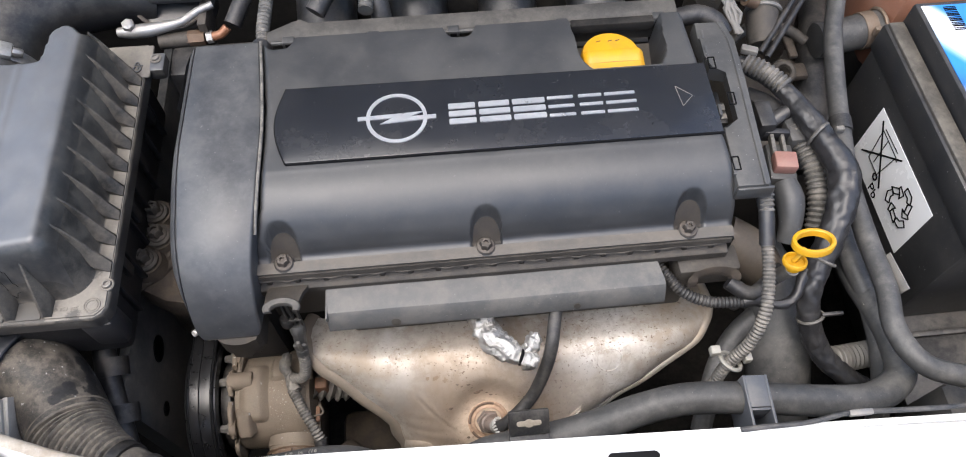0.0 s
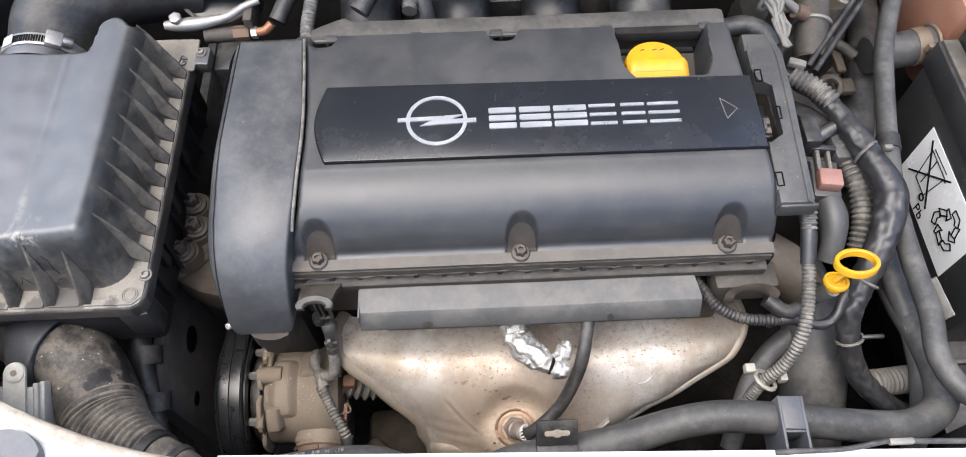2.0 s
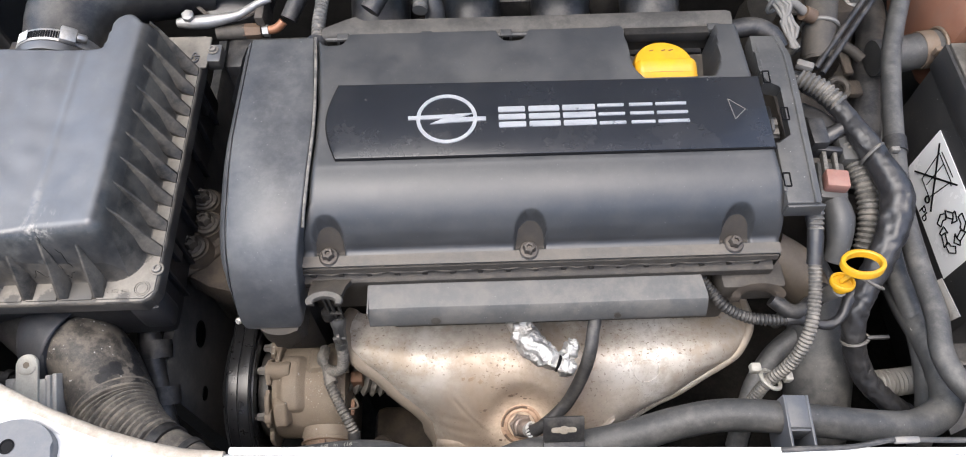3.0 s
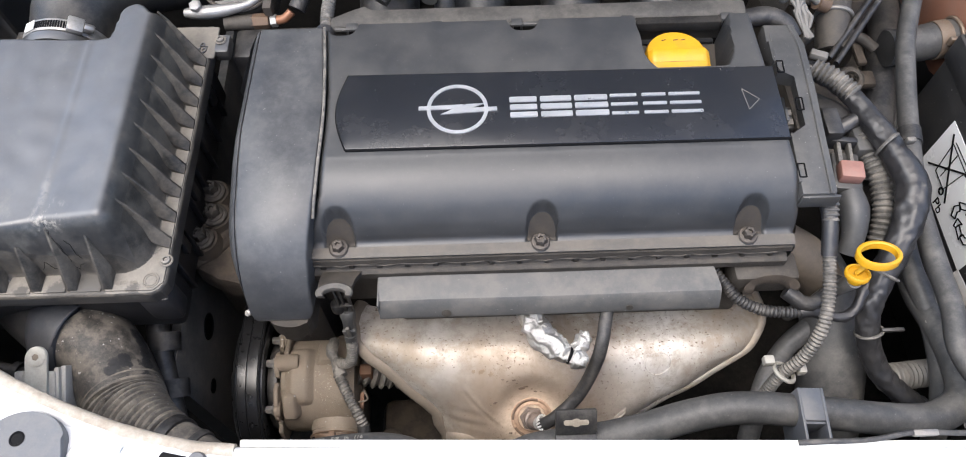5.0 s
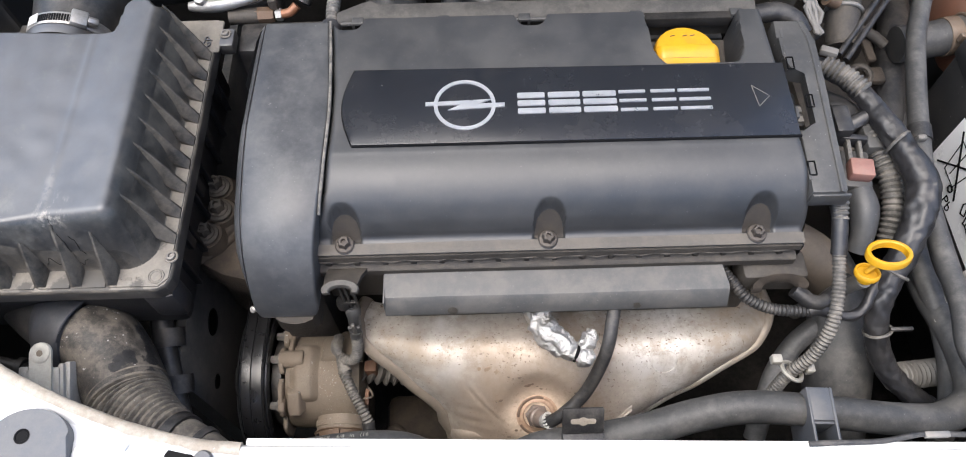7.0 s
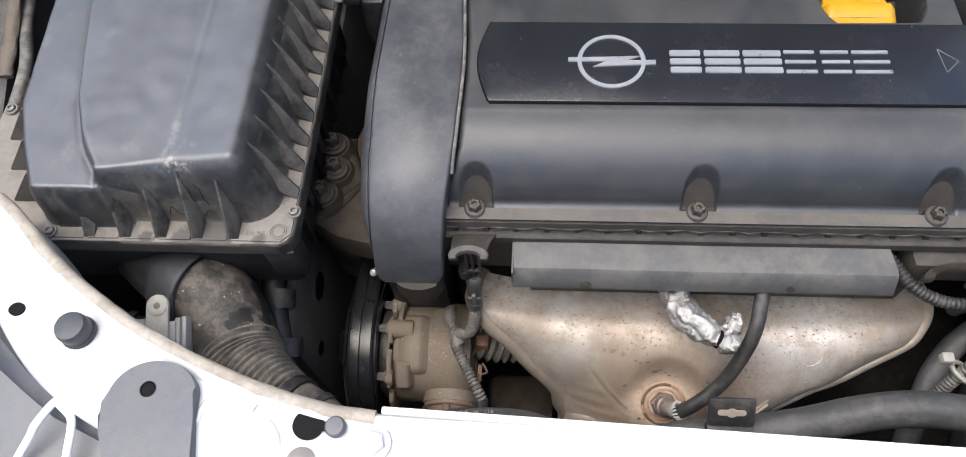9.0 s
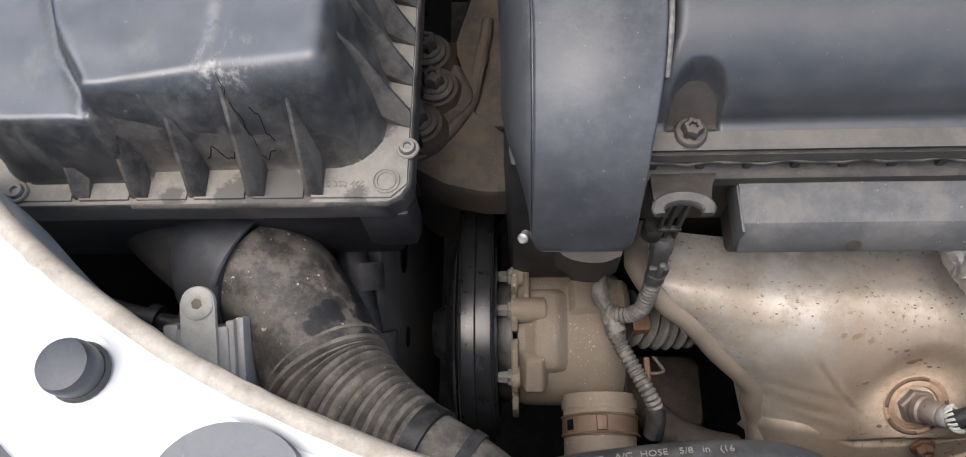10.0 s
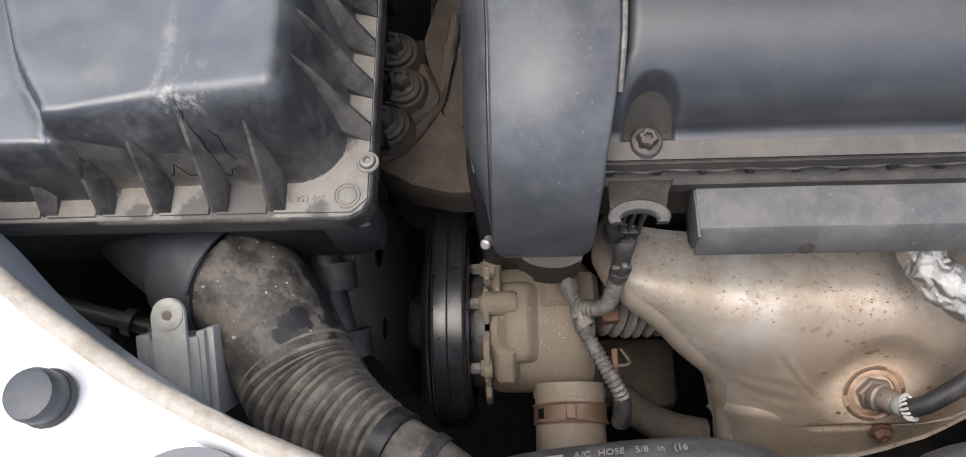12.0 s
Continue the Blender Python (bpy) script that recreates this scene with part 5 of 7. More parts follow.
    part("material_mark", lettering("GP", 0.011, 0.0005, pose(-0.2715, 0.5520, 0.9297, 0, 0, 80)), M_AIR, lid)
    part("rear_pad", box(-0.300, -0.262, 0.5480, 0.5880, 0.9262, 0.9288, 0.002), M_AIRRIM, lid)
    part("rear_bolt_tab", box(-0.265, -0.250, 0.555, 0.578, 0.915, 0.929, 0.003), M_AIR, lid)
    for x, y in ((-0.2690, 0.3305), (-0.4570, 0.3100), (-0.2585, 0.5690), (-0.5290, 0.4250)):
        s = part("lid_screw", lathe([(0.0036, -0.004), (0.0038, 0.0012), (0.0034, 0.0022), (0.0020, 0.0024), (0.0016, 0.0010), (0.0001, 0.0008)], (x, y, 0.9305), (0, 0, 1), 20), M_STEEL, lid, "small steel screw")
        part("screw_collar", ring_loop((x, y, 0.9300), (0, 0, 1), 0.0047, 0.0010, 24, 6), M_AIRRIM, s)
    # dents and a crack on the front flank
    for pts, w in (([(-0.3440, 0.3385), (-0.3415, 0.3345), (-0.3420, 0.3320), (-0.3390, 0.3295), (-0.3380, 0.3270), (-0.3350, 0.3235)], 0.00017),
                   ([(-0.3330, 0.3310), (-0.3305, 0.3290), (-0.3295, 0.3265), (-0.3265, 0.3240)], 0.00017),
                   ([(-0.3620, 0.3225), (-0.3570, 0.3240), (-0.3505, 0.3222), (-0.3470, 0.3232), (-0.3450, 0.3205), (-0.3455, 0.3165), (-0.3435, 0.3120)], 0.00024),
                   ([(-0.3470, 0.3232), (-0.3400, 0.3238), (-0.3330, 0.3225), (-0.3270, 0.3235)], 0.0002)):
        n = random.Random(len(pts))
        jag = []
        for p, q in zip(pts, pts[1:]):
            for k in (0, 0.35, 0.7):
                x, y = (p[i] + (q[i] - p[i]) * k + n.uniform(-0.0005, 0.0005) for i in (0, 1))
                jag.append((x, y, max(lid_height(x, y), 0.9293) + 0.0002))
        part("crack", tube(jag, w, 5, 0.002), M_INK, lid, "thin jagged crack")
    # lower housing
    house = part("lower_housing", box(-0.510, -0.2800, 0.312, 0.580, 0.835, 0.9185, 0.008), M_HOUSING, t, "black lower half of the box")
    part("housing_lip", box(-0.505, -0.2715, 0.3060, 0.586, 0.9070, 0.9150, 0.003), M_HOUSING, house)
    part("housing_foot", box(-0.296, -0.268, 0.302, 0.324, 0.872, 0.914, 0.006), M_HOUSING, house)
    for k in range(7):
        part("housing_rib", box(-0.2810, -0.2740, 0.345 + k * 0.033, 0.348 + k * 0.033, 0.845, 0.912, 0.001), M_HOUSING, house)
    for k in range(4):
        part("clip", box(-0.2780, -0.2715, 0.362 + k * 0.055, 0.372 + k * 0.055, 0.880, 0.918, 0.0015), M_HOUSING, house)
    return t


airbox()


def air_duct():
    """The black elbow from the box to the engine, with its hose clamp."""
    t = thing("air_duct", "black rubber air duct elbow behind the airbox", "air duct", (-0.40, 0.60, 0.90))
    part("elbow", tube([(-0.392, 0.530, 0.941, 0.0362), (-0.3925, 0.564, 0.9450, 0.0362), (-0.389, 0.598, 0.951, 0.040), (-0.370, 0.630, 0.950, 0.042), (-0.335, 0.652, 0.945, 0.042), (-0.30, 0.664, 0.935, 0.040), (-0.27, 0.668, 0.925, 0.038)], 0.04, 30, 0.008), M_BLACK, t)
    mid = Vector((-0.3925, 0.5505, 0.9430))
    c = part("hose_clamp", lathe([(0.0365, -0.0062), (0.0380, -0.0060), (0.0384, -0.0050), (0.0384, 0.0050), (0.0380, 0.0060), (0.0365, 0.0062)], mid, (0, 1, 0.12), 64), M_BRIGHT, t, "slotted steel hose clamp")
    for k in range(15):
        part("slot", box(-0.0008, 0.0008, -0.0036, 0.0036, 0.0378, 0.0388, 0, Matrix.Translation(mid) @ pose(0, 0, 0, 7, 0, 0) @ pose(0, 0, 0, 0, -22 + 3.2 * k, 0)), M_INK, c)
    turn = Matrix.Translation(mid) @ pose(0, 0, 0, 7, 0, 0) @ pose(0, 0, 0, 0, 33, 0)
    part("clamp_housing", box(-0.007, 0.007, -0.0075, 0.0075, 0.037, 0.0445, 0.0018, turn), M_BRIGHT, c)
    part("clamp_screw", lathe([(0.0001, 0), (0.0042, 0), (0.0042, 0.007), (0.003, 0.0085), (0.0001, 0.0085)], turn @ Vector((0.007, 0, 0.0415)), turn.to_3x3() @ Vector((1, 0, 0)), 8), M_BRIGHT, c)
    part("clamp_stop", box(-0.006, 0.006, -0.005, 0.005, 0.0384, 0.0400, 0.001, Matrix.Translation(mid) @ pose(0, 0, 0, 7, 0, 0) @ pose(0, 0, 0, 0, -28, 0)), M_LIP, c)
    part("sleeve_ring", lathe([(0.036, -0.004), (0.0390, -0.004), (0.0394, 0.0), (0.0385, 0.005), (0.036, 0.005)], mid + Vector((0, -0.013, -0.001)), (0, 1, 0.12), 48), M_AIR, t)
    return t


air_duct()


def intake_hose():
    """The snorkel below the box and the corrugated hose that runs down behind the white panel."""
    t = thing("intake_hose", "dusty black intake snorkel with a corrugated hose", "intake hose", (-0.33, 0.27, 0.80))
    part("snorkel", tube([(-0.462, 0.345, 0.848, 0.009), (-0.442, 0.339, 0.849, 0.020), (-0.416, 0.327, 0.850, 0.029), (-0.392, 0.315, 0.851, 0.034), (-0.372, 0.303, 0.852, 0.0355)], 0.03, 28, 0.006), M_RUBBER, t, "smooth black snorkel")
    part("collar", tube([(-0.3840, 0.3100, 0.8512, 0.0370), (-0.3825, 0.3092, 0.8514, 0.0392), (-0.3720, 0.3030, 0.8520, 0.0398), (-0.3615, 0.2968, 0.8524, 0.0402), (-0.3600, 0.2960, 0.8525, 0.0375)], 0.04, 32, 0.003), M_STOP, t, "wide smooth black collar")
    part("elbow", tube([(-0.366, 0.299, 0.852, 0.0345), (-0.351, 0.287, 0.851, 0.0348), (-0.338, 0.271, 0.849, 0.0345), (-0.327, 0.254, 0.849, 0.0340), (-0.318, 0.240, 0.850, 0.0332)], 0.036, 36, 0.004), M_INTAKE, t)
    part("corrugated_hose", tube([(-0.3205, 0.2440, 0.8495, 0.0340), (-0.3100, 0.2290, 0.8525, 0.0325), (-0.2900, 0.2140, 0.8600, 0.0275), (-0.2690, 0.2030, 0.8670, 0.0220)], 0.034, 36, rib=(0.0056, 0.0034, 3.0)), M_PLEAT, t, "ribbed hose section")
    part("end_cuff", tube([(-0.2720, 0.2045, 0.8660, 0.0190), (-0.2620, 0.1990, 0.8690, 0.0190), (-0.2400, 0.1860, 0.8705, 0.0186), (-0.215, 0.168, 0.866, 0.018)], 0.019, 28), M_PLEAT, t)
    part("cuff_band", tube([(-0.2670, 0.2018, 0.8680, 0.0212), (-0.2590, 0.1975, 0.8700, 0.0210)], 0.021, 32, 0.003), M_BLACK, t, "black band")
    part("cuff_band", tube([(-0.2470, 0.1905, 0.8705, 0.0202), (-0.2420, 0.1875, 0.8707, 0.0200)], 0.020, 32, 0.003), M_RUBBER, t)
    return t


intake_hose()


def drain_hose():
    t = thing("drain_hose", "black hose with two joints beside the intake hose", "hose", (-0.315, 0.285, 0.78))
    part("hose", tube([(-0.326, 0.350, 0.815), (-0.321, 0.318, 0.805), (-0.314, 0.285, 0.790), (-0.305, 0.250, 0.775), (-0.297, 0.22, 0.76)], 0.0105, 16), M_BLACK, t)
    for y in (0.312, 0.272):
        k = (0.350 - y) / 0.13
        part("joint", tube([(-0.326 + 0.029 * k, y + 0.008, 0.818 - 0.055 * k), (-0.3245 + 0.029 * k, y - 0.008, 0.812 - 0.055 * k)], 0.0150, 18, 0.004), M_RUBBER, t)
    return t


drain_hose()


def relay():
    t = thing("relay_bracket", "grey metal relay on a tab with a bolt hole", "relay", (-0.37, 0.255, 0.86))
    m = pose(-0.3740, 0.2625, 0.8955, 20, 0, 4)
    part("can", box(-0.0135, 0.0135, -0.055, -0.010, -0.046, -0.0010, 0.002, m), M_RELAY, t)
    part("can_step", box(-0.0205, -0.0125, -0.053, -0.0075, -0.046, -0.0035, 0.0015, m), M_RELAY, t)
    part("can_step", box(0.0115, 0.0160, -0.053, -0.0075, -0.046, -0.0025, 0.0012, m), M_RELAY, t)
    part("can_step", box(0.0150, 0.0195, -0.053, -0.0065, -0.046, -0.0060, 0.0012, m), M_RELAY, t)
    tab = rounded(-0.0086, 0.0086, -0.046, 0.0105, 0.0084, 6)
    part("tab", prism(tab, -0.0008, 0.0022, 0.0008, m), M_TAB, t, "pale cream mounting tab")
    part("tab_washer", lathe([(0.0026, 0), (0.0080, 0), (0.0080, 0.0006), (0.0076, 0.0009), (0.0030, 0.0009), (0.0026, 0.0006)], m @ Vector((0, 0.0018, 0.0022)), m.to_3x3() @ Vector((0, 0, 1)), 24), M_TAB, t)
    part("tab_hole", lathe([(0.0001, 0), (0.0024, 0), (0.0026, 0.0003), (0.0028, 0.0001)], m @ Vector((0, 0.0018, 0.0028)), m.to_3x3() @ Vector((0, 0, 1)), 6), M_CAST, t, "socket in the tab")
    return t


relay()


def pipe_stub():
    t = thing("vacuum_pipe", "thin dusty pipe with a joint beside the snorkel", "pipe", (-0.42, 0.26, 0.83))
    part("pipe", tube([(-0.52, 0.30, 0.830), (-0.455, 0.283, 0.832), (-0.405, 0.270, 0.833), (-0.36, 0.262, 0.83)], 0.0052, 12), M_BLACK, t)
    for k in (0.0, 0.018):
        part("joint", tube([(-0.430 + k, 0.2765 - k * 0.28, 0.8325), (-0.424 + k, 0.2748 - k * 0.28, 0.8325)], 0.0085, 14), M_RUBBER, t)
    part("bracket", box(-0.475, -0.445, 0.255, 0.285, 0.79, 0.822, 0.004), M_RAIL, t)
    return t


pipe_stub()


def engine_mount():
    t = thing("engine_mount", "dusty cast engine mount with three flanged bolts", "engine mount", (-0.255, 0.40, 0.80))
    arm = [(-0.293, 0.466), (-0.294, 0.395), (-0.286, 0.372), (-0.262, 0.358), (-0.238, 0.352), (-0.215, 0.352), (-0.215, 0.395), (-0.248, 0.402), (-0.254, 0.430), (-0.256, 0.466)]
    part("arm", prism(arm, 0.805, 0.836, 0.006), M_BRACKET, t)
    part("web", prism([(-0.250, 0.505), (-0.236, 0.395), (-0.205, 0.385), (-0.205, 0.530)], 0.790, 0.806, 0.004), M_BRACKET, t, "rusty plate")
    part("rim", tube([(-0.236, 0.480, 0.836), (-0.240, 0.450, 0.836), (-0.244, 0.425, 0.836), (-0.251, 0.407, 0.836), (-0.260, 0.394, 0.836), (-0.270, 0.383, 0.836), (-0.286, 0.374, 0.835)], 0.0042, 10, lump=0.3), M_BRACKET, t)
    part("flange", tube([(-0.258, 0.440, 0.837), (-0.250, 0.421, 0.838), (-0.253, 0.411, 0.838), (-0.262, 0.402, 0.838), (-0.272, 0.384, 0.837)], 0.0055, 10, lump=0.35, seed=3), M_BRACKET, t)
    part("upper_arm", prism([(-0.249, 0.520), (-0.252, 0.462), (-0.258, 0.440), (-0.240, 0.400), (-0.205, 0.400), (-0.205, 0.540), (-0.236, 0.540)], 0.806, 0.832, 0.006), M_BRACKET, t)
    for x, y in ((-0.2735, 0.4465), (-0.2680, 0.4200), (-0.2770, 0.3945)):
        b = part("boss", lathe([(0.0185, 0), (0.0175, 0.010), (0.0150, 0.014), (0.0145, 0.0165), (0.0001, 0.0165)], (x, y, 0.832), (0, 0, 1), 24), M_BRACKET, t)
        part("washer", lathe([(0.0120, 0), (0.0118, 0.003), (0.0098, 0.0042), (0.0001, 0.0042)], (x, y, 0.8485), (0, 0, 1), 22), M_HEAD, b)
        part("bolt_head", hexbolt((x, y, 0.8525), (0, 0, 1), 0.0062, 0.0095, 0.0088), M_HEAD, b)
    part("pillar", tube([(-0.262, 0.415, 0.70), (-0.262, 0.415, 0.80)], 0.038, 24), M_BRACKET, t)
    return t


engine_mount()


def compressor():
    cy, cz = 0.300, 0.697
    ax = Vector((1, 0, 0))
    t = thing("compressor", "dusty beige cast aluminium air conditioning compressor", "compressor", (-0.18, cy, cz - 0.055))
    part("body", lathe([(0.040, 0.003), (0.0470, 0.004), (0.0485, 0.008), (0.0490, 0.016), (0.0492, 0.046), (0.0500, 0.060), (0.0490, 0.070), (0.044, 0.077), (0.0001, 0.079)], (-0.222, cy, cz), ax, 40), M_CAST, t)
    mid = Vector((0, cy, cz))

    def on(x, a, r):
        return Vector((x, cy + r * math.cos(radians(a)), cz + r * math.sin(radians(a))))

    # scalloped mounting plates with gaps between them
    for x, a0, a1 in ((-0.2205, 28, 62), (-0.2205, 68, 100), (-0.2205, 106, 152), (-0.2205, 158, 200), (-0.2125, 30, 82)):
        rows = []
        for a in np.linspace(a0, a1, 14):
            k = smooth(min(a - a0, a1 - a) / 8)
            r = 0.0515 + 0.0060 * k
            rows.append([on(x - 0.0022, a, 0.040), on(x - 0.0022, a, r - 0.001), on(x - 0.0012, a, r), on(x + 0.0012, a, r), on(x + 0.0022, a, r - 0.001), on(x + 0.0022, a, 0.040)])
        part("mounting_plate", rings(rows), M_CAST, t)
    for a, x1, w in ((84, -0.1990, 0.0088), (136, -0.2170, 0.0080), (48, -0.2100, 0.0078)):
        p = on(-0.222, a, 0.0515)
        lug = part("lug", lathe([(0.0001, -0.001), (w * 0.9, -0.001), (w, 0.0005), (w, x1 + 0.222 - 0.002), (w * 0.85, x1 + 0.222), (0.0001, x1 + 0.222)], p, ax, 20), M_CAST, t)
        part("bolt", lathe([(0.0001, -0.0105), (0.0030, -0.0105), (0.0042, -0.0090), (0.0044, -0.0035), (0.0062, -0.0030), (0.0062, -0.0008), (0.0001, -0.0008)], p, ax, 6), M_STEEL, lug)

    def raised(x0, x1, a0, a1, h, soft):
        rows = []
        for a in np.linspace(a0 - 4, a1 + 4, 22):
            row = []
            for x in np.linspace(x0 - 0.003, x1 + 0.003, 18):
                k = smooth(min(x - x0 + 0.003, x1 + 0.003 - x) / soft) * smooth(min(a - a0 + 4, a1 + 4 - a) * 0.0009 / soft)
                row.append(on(x, a, 0.0475 + (h + 0.002) * k))
            rows.append(row)
        return rings(rows, closed=False)

    part("raised_pad", raised(-0.2130, -0.1840, 62, 134, 0.0060, 0.0125), M_CAST, t)
    part("lower_pad", raised(-0.2150, -0.1995, 118, 146, 0.0095, 0.006), M_CAST, t)
    rng = random.Random(5)
    specks = []
    for _ in range(110):
        p = on(rng.uniform(-0.183, -0.148), min(140, max(64, rng.gauss(106, 15))), 0.0494)
        d = rng.uniform(0.00015, 0.00038)
        specks.append(box(p.x - d, p.x + d, p.y - d, p.y + d, p.z - d, p.z + d, 0))
    part("pale_specks", join(*specks), M_BEAD, t, "small pale specks on the casting")
    part("head_step", raised(-0.1810, -0.1440, 58, 84, 0.0050, 0.004), M_CAST, t)
    # outlet with the brown clamp
    part("outlet_rim", tube([(-0.163, 0.2500, 0.7145), (-0.163, 0.2440, 0.7140)], 0.0258, 28, 0.003), M_CAST, t)
    part("outlet", tube([(-0.163, 0.254, 0.715), (-0.163, 0.235, 0.713), (-0.163, 0.19, 0.705)], 0.0246, 28), M_CAST, t)
    o = part("outlet_clamp", tube([(-0.163, 0.2380, 0.7132), (-0.163, 0.2260, 0.7125)], 0.0258, 32, 0.003), M_BRASS, t, "brown band clamp")
    part("clamp_lug", box(-0.1675, -0.1605, 0.2270, 0.2370, 0.7375, 0.7412, 0.001), M_BRASS, o)
    for h in (-0.0060, 0.0060):
        part("band_edge", tube([(-0.163 + 0.0262 * math.sin(a), 0.2320 + h, 0.7128 + 0.0262 * math.cos(a)) for a in np.linspace(-1.4, 1.4, 20)], 0.0010, 6), M_BRASS, o)
    for a in (-1.0, -0.88):
        part("band_slot", box(-0.0014, 0.0014, -0.0035, 0.0035, 0.0256, 0.0264, 0.0003, Matrix.Translation((-0.163, 0.2320, 0.7128)) @ pose(0, 0, 0, 0, math.degrees(a), 0)), M_INK, o)
    # pulley
    py, pz = 0.307, 0.685
    part("pulley", lathe([(0.020, -0.026), (0.052, -0.025), (0.0620, -0.0225), (0.0660, -0.0195), (0.0740, -0.0185), (0.0755, -0.0165), (0.0700, -0.0155), (0.0700, 0.0085), (0.0755, 0.0095), (0.0750, 0.0110), (0.066, 0.0115), (0.064, 0.0060), (0.02, 0.0055)], (-0.2435, py, pz), ax, 64), M_BELT, t, "black grooved pulley")
    part("hub", lathe([(0.0001, -0.040), (0.016, -0.039), (0.020, -0.034), (0.022, -0.028), (0.0001, -0.028)], (-0.2435, py, pz), ax, 24), M_BELT, t)
    part("clutch", lathe([(0.0001, 0), (0.045, 0), (0.047, 0.006), (0.047, 0.010), (0.0001, 0.011)], (-0.2320, cy, cz), ax, 40), M_BLACK, t)
    return t


compressor()


def drive_belt():
    cy, cz = 0.307, 0.685
    t = thing("drive_belt", "black ribbed drive belt on the compressor pulley", "belt", (-0.253, cy, 0.60))
    path = [(0.56, 0.690), (0.43, 0.748)]
    R = 0.0775
    for a in np.linspace(76, 262, 30):
        path.append((cy + R * math.cos(radians(a)), cz + R * math.sin(radians(a))))
    path += [(0.45, 0.545), (0.60, 0.51)]
    rows = []
    prof = [(-0.0120, 0.0), (-0.0120, 0.0028), (-0.0112, 0.0036), (-0.0104, 0.0028), (-0.0096, 0.0037), (-0.0060, 0.0041), (-0.0012, 0.0039), (-0.0006, 0.0028), (0.0000, 0.0039), (0.0050, 0.0041), (0.0096, 0.0037), (0.0104, 0.0028), (0.0112, 0.0036), (0.0120, 0.0026), (0.0120, 0.0)]
    for k, (y, z) in enumerate(path):
        a, b = path[max(k - 1, 0)], path[min(k + 1, len(path) - 1)]
        d = Vector((0, b[0] - a[0], b[1] - a[1])).normalized()
        out = Vector((0, -d.z, d.y))
        out = out if out.dot(Vector((0, y - cy - 0.05, z - cz))) > 0 else -out
        if k in range(2, 32):
            out = Vector((0, y - cy, z - cz)).normalized()
        rows.append([Vector((-0.2462 + u, y, z)) + out * (h - 0.0015) for u, h in prof])
    part("belt", rings(rows, closed=True), M_BELT, t, angle=30)
    return t


drive_belt()


